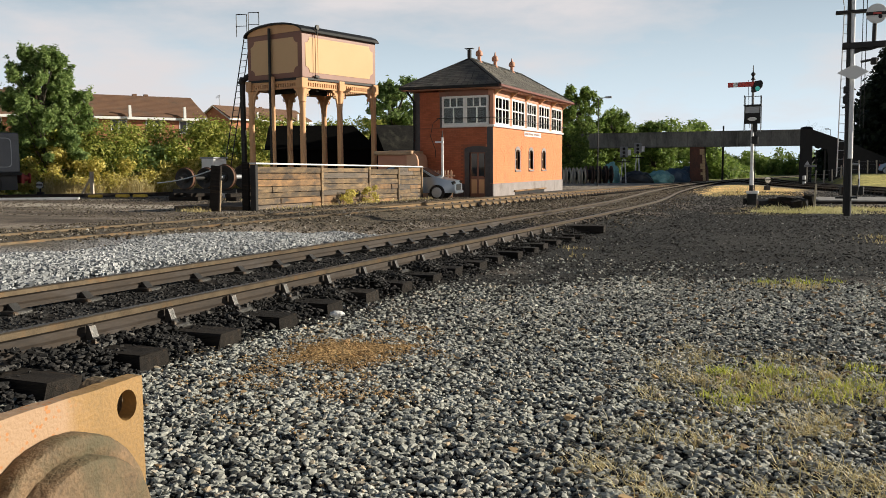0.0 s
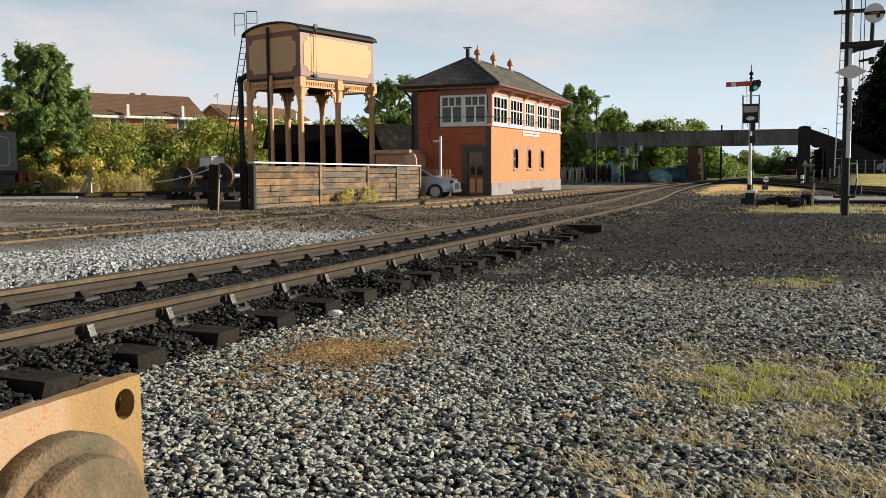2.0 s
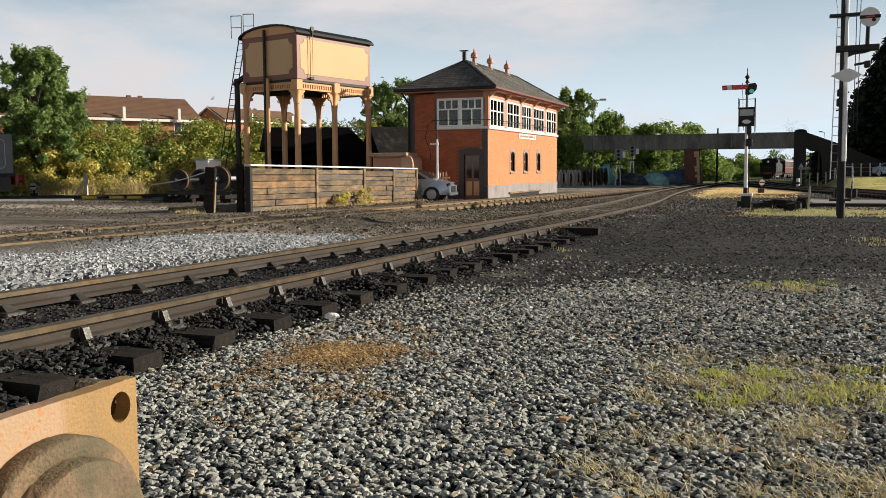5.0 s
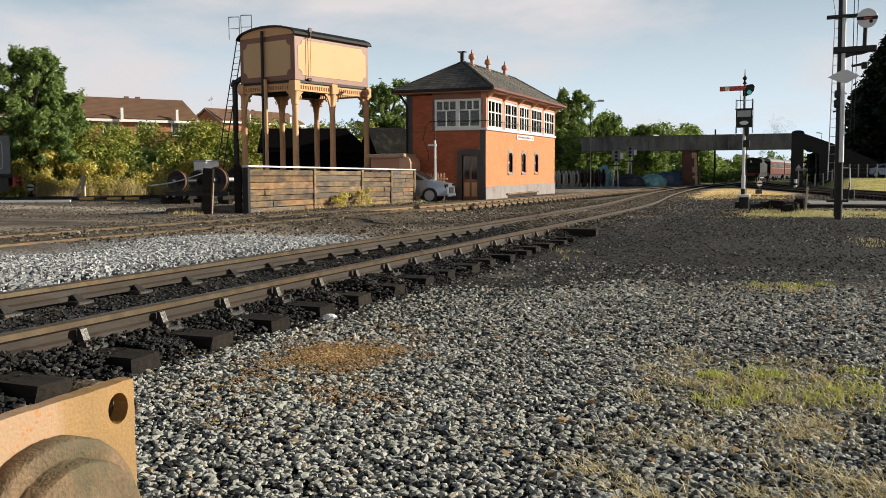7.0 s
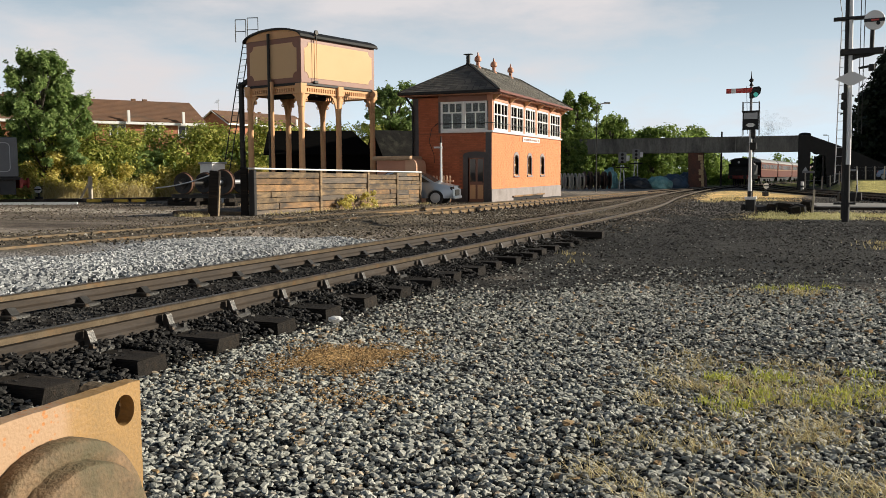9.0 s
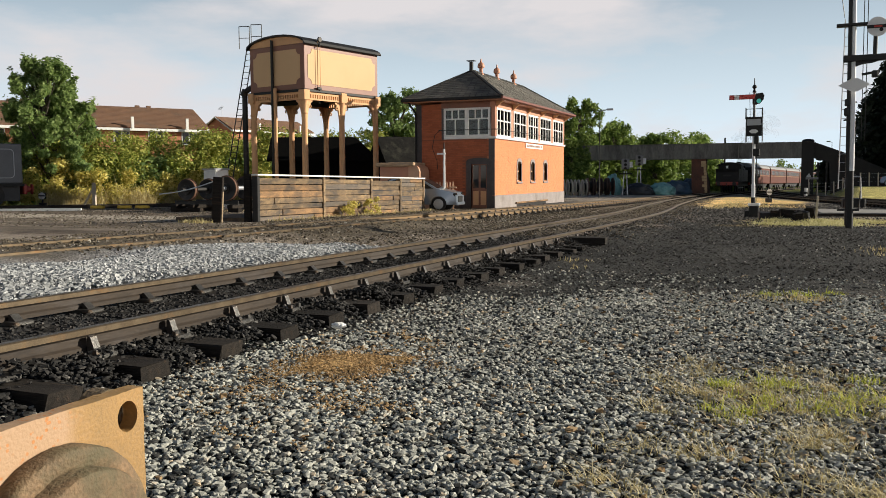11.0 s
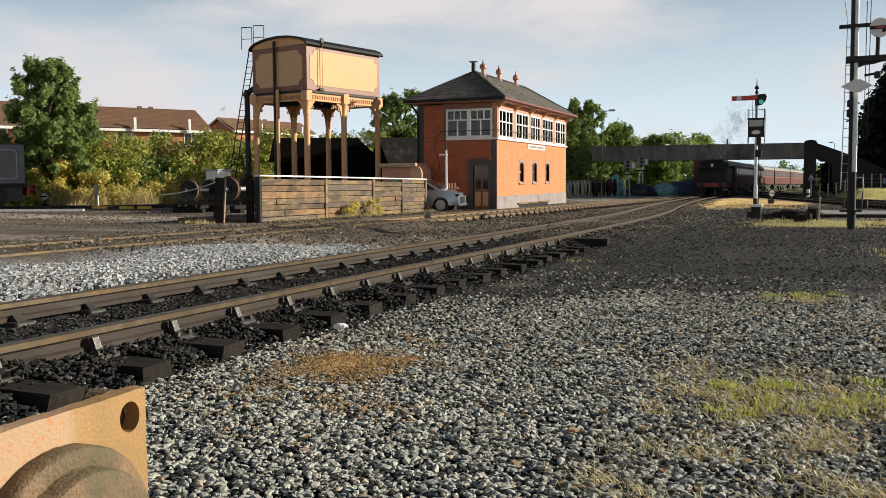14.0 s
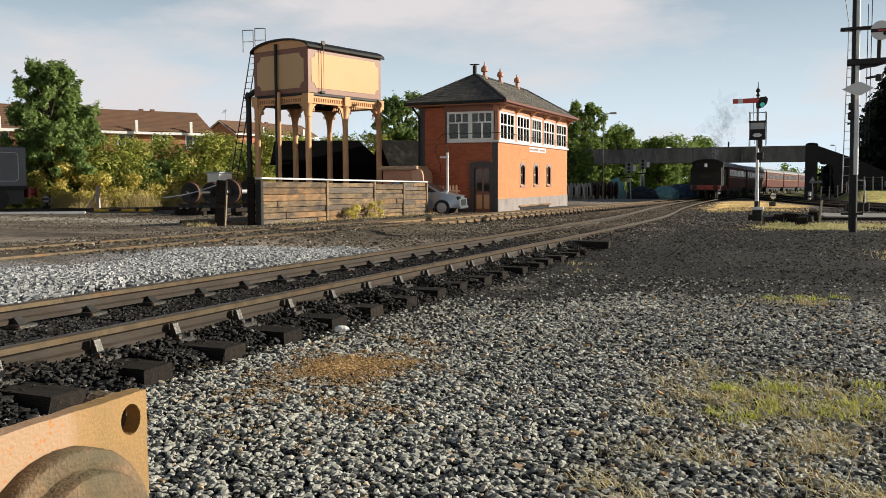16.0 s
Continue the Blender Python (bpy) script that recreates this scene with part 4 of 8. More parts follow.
    part("soffit", made(lambda b: box(b, ex0 + .02, ex1 - .03, ey0 + .03, ey1 - .03, ze - 0.04, ze + 0.03)), M_PINKBROWN, sb)
    br = bmesh.new()
    solid(br, [(0.06, ze - 0.30), (0.10, ze - 0.30), (0.42, ze - 0.05), (0.06, ze - 0.05)], "y", -0.04, 0.04)
    bracket = to_mesh("eaves_bracket", br, M_STONEPAINT)
    for y in (0.11, 2.51, 4.95, 7.39, 9.81, L - 0.11):
        part("eaves_bracket", bracket, None, sb, m=pose(0, y, 0))
    # stovepipe and ridge ventilators
    sp = bmesh.new()
    rod(sp, (rx, ry0 - 0.05, zr - 0.2), (rx, ry0 - 0.05, zr + 0.42), 0.10, n=14)
    box(sp, rx - 0.2, rx + 0.2, ry0 - 0.2, ry0 + 0.1, zr + 0.46, zr + 0.49)
    rod(sp, (rx, ry0 - 0.05, zr + 0.4), (rx, ry0 - 0.05, zr + 0.47), 0.02)
    part("stovepipe", sp, M_BLACKIRON, sb, "black stovepipe with a flat cowl", True)
    for y in (3.57, 6.0, 8.85):
        v = bmesh.new()
        lathe(v, [(0.16, -0.1), (0.16, 0.0), (0.09, 0.05), (0.09, 0.26), (0.17, 0.30), (0.18, 0.40), (0.15, 0.50), (0.05, 0.58), (0.03, 0.72), (0.0, 0.78)], 14, pose(rx, y, zr))
        part("ridge_ventilator", v, M_PINKBROWN, sb, "terracotta-red finial ventilator", True)
    # name board: writing too small to read, as bars
    nb = part("name_board", made(lambda b: box(b, 0.02, 0.05, 4.75, 7.75, 2.96, 3.20)), M_WHITE, sb, "white name board with dark lettering")
    x, rng2 = 4.87, random.Random(3)
    while x < 7.6:
        w_ = rng2.uniform(0.08, 0.13)
        part("lettering_bar", made(lambda b: box(b, 0.051, 0.055, x, x + w_, 3.03, 3.13)), M_BROWN, nb)
        x += w_ + (0.05 if rng2.random() < 0.86 else 0.16)
    # downpipe on the end wall, signal-wire opening low on the front, rust-streaked bracket
    dp = bmesh.new()
    rod(dp, (-W + 0.02, -0.12, 0), (-W + 0.02, -0.12, ze - 0.5), 0.05)
    rod(dp, (-W + 0.02, -0.12, ze - 0.5), (-W - 0.25, -0.4, ze), 0.05)
    part("downpipe", dp, M_BLACK, sb, "", True)
    part("lead_off_board", made(lambda b: box(b, 0.05, 0.13, 3.0, 8.6, 0.19, 0.27, 0.01)), M_PLANKRUST, sb, "rust-brown lead-off beam low on the wall")
    part("lead_off_opening", made(lambda b: box(b, 0.047, 0.06, 3.2, 8.4, -0.1, 0.185)), M_BLACK, sb)
    for k in range(7):
        part("point_rod", made(lambda b: rod(b, (0.1 + 0.1 * k, 3.6 + 0.5 * k, 0.02 + 0.03 * (k % 3)), (0.45 + 0.1 * k, 9.6 + 0.3 * k, 0.03 + 0.02 * (k % 2)), 0.03, n=6)), M_BLACKIRON, sb, "dark point rodding at the wall's foot")
    ca = bmesh.new()
    pts = [(-2.55, -0.25, zs + 0.35), (-2.8, -0.4, zs + 0.1), (-2.85, -0.6, zs - 0.5), (-2.55, -0.75, zs - 1.1), (-2.5, -0.8, zs - 1.5)]
    for a, b in zip(pts, pts[1:]):
        rod(ca, a, b, 0.014, n=6)
    part("cable", ca, M_BLACK, sb, "sagging black cable")
    # levers inside, seen through the glass
    lf = bmesh.new()
    box(lf, -1.5, -1.0, 2.0, 9.8, zs - 0.2, zs + 0.05)
    for y in np.arange(2.2, 9.7, 0.16):
        rod(lf, (-1.2, y, zs), (-1.0, y, zs + 0.75), 0.018, n=5)
    part("lever_frame", lf, M_GREYMETAL, sb)
    part("ceiling", made(lambda b: box(b, -W + 0.36, -0.21, 0.36, L - 0.36, ze - 0.2, ze - 0.1)), M_DARKWOOD, sb)
    part("inner_lining", made(lambda b: (box(b, -W + t + .01, -W + t + .04, t + .01, L - t - .01, zs - 0.2, ze - 0.2), box(b, -W + t + .05, -0.36, L - t - .04, L - t - .01, zs - 0.2, ze - 0.2))), M_DARKWOOD, sb)
    return sb


M_SLATE_I = surf("roof slates", (0.19, 0.172, 0.14), (0.115, 0.107, 0.093), 1.6, 0.7, 0.15, 0, 28, (0.22, 0.20, 0.16), 0.3, islands=0.35)
M_DARKWOOD = surf("dark varnished boards", (0.045, 0.03, 0.02), (0.03, 0.02, 0.014), 3, 0.5, 0.2, 0, 30, stretch=(1, 6, 1))
signal_box()
# ---- water tank on cast-iron columns ----
def water_tank():
    L, W = 5.1, 3.58
    zg = -0.34
    zb, zt, bb = 5.09 - zg, 7.14 - zg, 4.60 - zg     # tank bottom, rim, underside of the beams
    wt = thing("water_tank", "cream and brown panelled railway water tank on cast-iron columns", "water tank", pose(-21.0, 34.27, zg, 0, 0, -13.4))
    # local: y along the long side, -x across (away from the track)
    part("tank_shell", made(lambda b: box(b, -W, 0, 0, L, zb, zt, 0.02)), M_BROWN, wt, "brown riveted tank shell")

    def panel(a0, a1, z0, z1, r, put):
        """A flat panel with scooped corners."""
        pts = []
        for cx, cz, s in ((a0, z0, 0), (a1, z0, 1), (a1, z1, 2), (a0, z1, 3)):
            arc = [(cx + r * math.cos(u), cz + r * math.sin(u)) for u in np.linspace(0, math.pi / 2, 6)] if s == 0 else \
                  [(cx + r * math.cos(u), cz + r * math.sin(u)) for u in np.linspace(math.pi / 2, math.pi, 6)] if s == 1 else \
                  [(cx + r * math.cos(u), cz + r * math.sin(u)) for u in np.linspace(math.pi, 1.5 * math.pi, 6)] if s == 2 else \
                  [(cx + r * math.cos(u), cz + r * math.sin(u)) for u in np.linspace(1.5 * math.pi, 2 * math.pi, 6)]
            pts += arc[::-1]
        bm = bmesh.new()
        solid(bm, pts, *put)
        return bm
    part("side_panel", panel(0.22, L - 0.22, zb + 0.24, zt - 0.24, 0.26, ("x", 0.002, 0.014)), M_CREAM, wt, "cream panel with scooped corners")
    part("end_panel", panel(-W + 0.25, -0.25, zb + 0.24, zt - 0.24, 0.26, ("y", -0.014, -0.002)), M_CREAM, wt, "cream end panel with scooped corners")
    part("side_panel", panel(0.22, L - 0.22, zb + 0.24, zt - 0.24, 0.26, ("x", -W - 0.014, -W - 0.002)), M_CREAM, wt)
    # curved roof
    n = 14
    pr = [(-W / 2 + (W / 2 + 0.14) * math.cos(u), zt - 0.02 + 0.50 * math.sin(u)) for u in np.linspace(0, math.pi, n)]
    pin = [(-W / 2 + (W / 2 + 0.10) * math.cos(u), zt - 0.06 + 0.46 * math.sin(u)) for u in np.linspace(math.pi, 0, n)]
    bm = bmesh.new()
    solid(bm, pr + pin, "y", -0.12, L + 0.12)
    part("curved_roof", bm, M_BLACK, wt, "black curved sheet roof")
    g = [(-W / 2 + W / 2 * math.cos(u), zt + 0.003 + 0.42 * math.sin(u)) for u in np.linspace(0.0, math.pi, n)]
    for y in (0.01, L - 0.06):
        bm = bmesh.new()
        solid(bm, g, "y", y, y + 0.05)
        part("roof_end", bm, M_STONEPAINT, wt)
    bm = bmesh.new()
    box(bm, -W - 0.05, 0.06, -0.07, L + 0.07, zb - 0.10, zb - 0.002)
    part("tank_base", bm, M_BLACK, wt)
    # beams with pierced fretwork
    def fret(bm, a0, a1, put):
        box_ = lambda p, q, z0, z1: put(bm, p, q, z0, z1)
        box_(a0, a1, bb + 0.27, zb - 0.105)
        box_(a0, a1, bb + 0.02, bb + 0.10)
        x = a0
        while x < a1 - 0.02:
            box_(x, min(a1, x + 0.075), bb + 0.10, bb + 0.27)
            x += 0.15
    for x0 in (-0.10, -W + 0.02):
        bm = bmesh.new()
        fret(bm, 0.0, L, lambda b, p, q, z0, z1: box(b, x0, x0 + 0.08, p, q, z0, z1))
        part("beam", bm, M_STONEPAINT, wt, "stone-coloured pierced cast-iron beam")
    for y0 in (0.02, L - 0.10):
        bm = bmesh.new()
        fret(bm, -W + 0.12, -0.12, lambda b, p, q, z0, z1: box(b, p, q, y0, y0 + 0.08, z0, z1))
        part("beam", bm, M_STONEPAINT, wt)
    bm = bmesh.new()
    rod(bm, (-W + 0.2, 1.2, bb + 0.05), (-0.2, 1.2, bb + 0.05), 0.13, n=12)
    rod(bm, (-W / 2, 1.2, bb + 0.05), (-W / 2, 3.4, bb + 0.05), 0.13, n=12)
    part("cross_pipe", bm, M_BLACKIRON, wt, "black iron pipe", True)
    # columns with a flared capital and brackets
    lo, hi, cap = bmesh.new(), bmesh.new(), bmesh.new()
    lathe(lo, [(0.22, 0), (0.22, 0.12), (0.145, 0.16), (0.138, 2.6), (0.138, 2.62)], 16)
    lathe(hi, [(0.138, 2.621), (0.128, bb - 0.62), (0.155, bb - 0.60), (0.155, bb - 0.55), (0.132, bb - 0.52), (0.135, bb - 0.10), (0.175, bb - 0.03), (0.175, bb + 0.0)], 16)
    box(cap, -0.19, 0.19, -0.19, 0.19, bb + 0.002, bb + 0.46, 0.015)
    spandrel = [(0.10, -0.98), (0.15, -0.96), (0.185, -0.62), (0.25, -0.34), (0.38, -0.12), (0.50, -0.04), (0.50, 0.012), (0.10, 0.012)]
    lo, hi, cap = to_mesh("column_shaft", lo, M_STONEPAINT, True), to_mesh("column_top", hi, M_STONEPAINT, True), to_mesh("cap_block", cap, M_STONEPAINT)
    brk = {}
    for d in (-1, 1):
        for ax in "xy":
            q = bmesh.new()
            solid(q, [(d * a, bb + z) for a, z in spandrel], ax, -0.03, 0.03)
            # pierced ring held in the hollow of the bracket
            lathe(q, [(0.05, -0.02), (0.085, -0.02), (0.085, 0.02), (0.05, 0.02)], 12, Matrix.Translation((0, d * 0.345, bb - 0.25) if ax == "x" else (d * 0.345, 0, bb - 0.25)) @ (pose(0, 0, 0, 0, 90, 0) if ax == "x" else pose(0, 0, 0, 90, 0, 0)), caps=False)
            brk[ax, d] = to_mesh("bracket", q, M_STONEPAINT)
    for x in (-0.10, -W + 0.10):
        for k, y in enumerate((0.08, L / 2, L - 0.08)):
            col = part("column", lo, None, wt, "stone-painted cast-iron column with pierced brackets", m=pose(x, y, 0))
            part("column_top", hi, None, col)
            part("cap_block", cap, None, col)
            for d in ((1,), (-1, 1), (-1,))[k]:
                part("bracket", brk["x", d], None, col)
            part("bracket", brk["y", -1 if x > -1 else 1], None, col)
    # level indicator on the long side, downpipes, ladder with guard rails
    lv = bmesh.new()
    lathe(lv, [(0.0, -0.04), (0.11, -0.04), (0.11, 0.04), (0.0, 0.04)], 14, pose(0.16, 0.85, zt + 0.22, 90, 0, 90))
    rod(lv, (0.16, 0.85, zt - 0.1), (0.16, 0.85, zt + 0.2), 0.03)
    part("level_wheel", lv, M_BLACKIRON, wt, "black pulley wheel of the level gauge", True)
    ch = bmesh.new()
    rod(ch, (0.10, 0.78, zb + 0.15), (0.10, 0.78, zt + 0.2), 0.014, n=6)
    rod(ch, (0.10, 0.93, zb + 0.15), (0.10, 0.93, zt + 0.2), 0.014, n=6)
    part("gauge_chain", ch, M_STONEPAINT, wt)
    part("gauge_weight", made(lambda b: box(b, 0.05, 0.14, 0.72, 0.99, zb + 0.0, zb + 0.12, 0.02)), M_BLACKIRON, wt)
    p1 = bmesh.new()
    rod(p1, (-1.95, -0.12, 0.0), (-1.95, -0.12, zt + 0.25), 0.07, n=10)
    part("overflow_pipe", p1, M_BLACKIRON, wt, "black overflow pipe", True)
    p1 = bmesh.new()
    rod(p1, (-1.75, -0.14, 1.2), (-1.75, -0.14, zb + 0.1), 0.085, n=10)
    part("drain_pipe", p1, M_STONEPAINT, wt, "", True)
    p1 = bmesh.new()
    rod(p1, (-W - 0.35, -0.05, 0.0), (-W - 0.35, -0.05, zb + 0.05), 0.13, n=14)
    rod(p1, (-W - 0.35, -0.05, zb + 0.05), (-W - 0.02, 0.1, zb + 0.28), 0.13, n=14)
    rod(p1, (-W - 0.42, -0.05, zb - 0.1), (-W - 0.28, -0.05, zb + 0.16), 0.17, n=14)
    part("rising_main", p1, M_BLACKIRON, wt, "thick black rising main", True)
    la = bmesh.new()
    a, b = Vector((-W - 0.95, -0.9, 0.0)), Vector((-W - 0.35, 0.35, zt + 0.15))
    for s in (-0.22, 0.22):
        beam(la, a + Vector((s, 0, 0)), b + Vector((s, 0, 0)), 0.05, 0.04)
    for k in range(1, 26):
        p = a.lerp(b, k / 26)
        rod(la, p - Vector((0.22, 0, 0)), p + Vector((0.22, 0, 0)), 0.014, n=5)
    part("ladder", la, M_BLACKIRON, wt, "tall black iron ladder")
    gr = bmesh.new()
    for s in (-0.45, 0.40):
        q = [b + Vector((s - 0.2, -0.1, 0.0)), b + Vector((s - 0.2, -0.1, 1.05)), b + Vector((s + 0.25, 0.15, 1.05)), b + Vector((s + 0.25, 0.15, 0.0))]
        for u, v in zip(q, q[1:]):
            rod(gr, u, v, 0.02, n=6)
        rod(gr, q[0] + Vector((0, 0, .5)), q[3] + Vector((0, 0, .5)), 0.016, n=6)
    part("guard_rail", gr, M_BLACKIRON, wt)
    return wt


water_tank()


# ---- timber retaining wall ----
def timber_wall():
    x, y0, y1 = -15.0, 21.7, 34.1
    tw = thing("timber_wall", "retaining wall of stacked weathered sleepers with a pale capping", "timber wall", pose(x, y0, gz(y0), math.degrees(math.atan(-0.011)), 0, 0.6))
    L = y1 - y0
    posts = [0.0, 3.9, 7.45, 10.05, L]
    rng = random.Random(8)
    # stacked timbers, each its own piece
    meshes = {}
    for a, b in zip(posts, posts[1:]):
        z = -0.12
        k = 0
        while z < 1.26:
            h = rng.uniform(0.15, 0.22) if k else 0.26
            h = min(h, 1.36 - z)
            cuts = [a + 0.06, b - 0.06]
            if rng.random() < 0.6:
                cuts.insert(1, rng.uniform(a + 0.5, b - 0.5))
            for p, q in zip(cuts, cuts[1:]):
                bm = bmesh.new()
                d = rng.uniform(-0.02, 0.025)
                box(bm, -0.13 + d, 0.02 + d, p + 0.008, q - 0.008, z + 0.008, z + h - 0.008)
                bmesh.ops.bevel(bm, geom=list(bm.edges), offset=0.012, segments=1, affect='EDGES')
                for v in bm.verts:
                    v.co += Vector((rng.uniform(-.006, .006), 0, rng.uniform(-.007, .007)))
                part("plank", bm, rng.choice((M_PLANK, M_PLANK, M_PLANK, M_PLANK, M_PLANK, M_PLANKRUST, M_PLANKRUST, M_PLANKGREY)), tw)
            z += h
            k += 1
    for i, p in enumerate(posts):
        part("post", made(lambda b: box(b, -0.12, 0.07, p - 0.07, p + 0.07, -0.3, 1.34, 0.012)), M_PLANK if i else M_BLACK, tw, "upright steel and timber post")
    # capping coloured white to show the glare along its top
    part("capping", made(lambda b: box(b, -0.16, 0.09, -0.05, L + 0.04, 1.36, 1.41, 0.01)), M_WHITE, tw, "capping strip with its glare put in as white")
    # the end return, in shade
    part("end_return", made(lambda b: box(b, -0.40, -0.17, -0.10, 0.0, -0.3, 1.42, 0.015)), M_SLEEP, tw, "dark sleeper set upright at the wall's end")
    part("earth_fill", made(lambda b: box(b, -3.0, -0.16, 0.05, L - 0.1, -0.3, 0.1)), M_PLANK, tw)
    return tw


timber_wall()


# ---- girder bridge ----
def bridge():
    Y, x0, x1 = 108.0, -30.0, 0.6
    zb, zt = 3.18, 4.86
    br = thing("footbridge", "long dark riveted plate-girder footbridge on brick piers over the tracks", "bridge", pose(0, Y, 0, 0, 0, 0.0))
    n = 12
    for s, y in ((0, -1.2), (1, 1.2)):
        bm = bmesh.new()
        box(bm, x0, x1, y - 0.03, y + 0.03, zb, zt)
        g = part("girder", bm, M_GIRDER, br, "weathered grey riveted plate girder")
        fl = bmesh.new()
        box(fl, x0, x1, y - 0.17, y + 0.17, zt, zt + 0.06)
        box(fl, x0, x1, y - 0.17, y + 0.17, zb - 0.06, zb)
        part("flange", fl, M_GIRDER, g)
        sm = to_mesh("stiffener", made(lambda b: box(b, -0.06, 0.06, -0.14, -0.031, zb, zt)), M_GIRDER)
        for i in range(17):
            part("stiffener", sm, None, g, m=pose(x0 + 0.5 + i * 1.85, y, 0))
    part("deck", made(lambda b: box(b, x0, x1, -1.16, 1.16, zb + 0.1, zb + 0.25)), M_PLANK, br)
    # pier between the tracks; added pale blocks draw its ragged sunlit edge
    bm = bmesh.new()
    solid(bm, [(-12.5, -1.3), (-10.55, -1.3), (-10.65, 0.4), (-11.0, 1.7), (-11.0, zb - 0.07), (-12.6, zb - 0.07)], "y", -1.1, 1.1)
    part("pier", bm, M_PIERBRICK, br, "sooty red brick pier with a pale sunlit edge")
    rng = random.Random(2)
    z = -1.2
    while z < zb - 0.4:
        h = 0.34
        e = -10.75 - 0.1 * max(0, (z + 1.3)) / 1.7
        part("pier_lit_block", made(lambda b: box(b, e - rng.choice((0.25, 0.5)), e + 0.05, -1.14, -0.6, z, z + h - 0.02, 0.02)), M_SUNLITSTONE, br, "pale block drawing the pier's sunlit edge")
        z += h
    bm = bmesh.new()
    box(bm, -28.0, -26.0, -1.2, 1.2, -1.3, zb - 0.07)
    part("abutment", bm, M_SUNLITSTONE, br, "sunlit orange brick abutment")
    # stair tower and stairs coming down towards the field
    bm = bmesh.new()
    box(bm, -0.55, 0.75, -1.5, 1.5, -1.3, zt + 0.05)
    part("stair_tower", bm, M_BLACK, br, "dark stair tower with a rounded cap")
    bm = bmesh.new()
    lathe(bm, [(0.66, zt + 0.06), (0.68, zt + 0.16), (0.58, zt + 0.32), (0.3, zt + 0.4), (0.0, zt + 0.42)], 16, pose(0.1, 0, 0))
    part("tower_cap", bm, M_BLACK, br, "", True)
    for y in (-1.3, 1.3):
        bm = bmesh.new()
        solid(bm, [(0.76, zt), (4.6, 3.35), (11.0, 0.4), (11.0, -1.2), (2.6, -1.2), (2.3, 2.6), (0.76, 3.1)], "y", y - 0.05, y + 0.05)
        part("stair_side", bm, M_BLACK, br, "dark boarded stair side")
    tread = to_mesh("stair_tread", made(lambda b: box(b, 0, 0.4, -1.24, 1.24, -0.04, 0)), M_PLANK)
    for i in range(26):
        part("stair_tread", tread, None, br, m=pose(0.8 + i * 0.38, 0, 3.3 - i * 0.165))
    leg = to_mesh("trestle_leg", made(lambda b: box(b, -0.09, 0.09, -0.1, 0.1, -1.3, 2.6)), M_BLACK)
    for x in (1.2, 2.1, 3.0, 3.9):
        for y in (-1.0, 1.0):
            part("trestle_leg", leg, None, br, m=pose(x, y, 0))
    bm = bmesh.new()
    box(bm, 2.7, 10.5, -1.0, 1.0, -1.3, 1.5)
    part("under_stair_store", bm, M_BLACK, br)
    return br


# orange-pale colour with the sunlight of pier edge and abutment in it
M_SUNLITSTONE = surf("sunlit pale masonry", (0.55, 0.40, 0.22), (0.42, 0.28, 0.15), 1.5, 0.9, 0.3, 0, 12)
bridge()


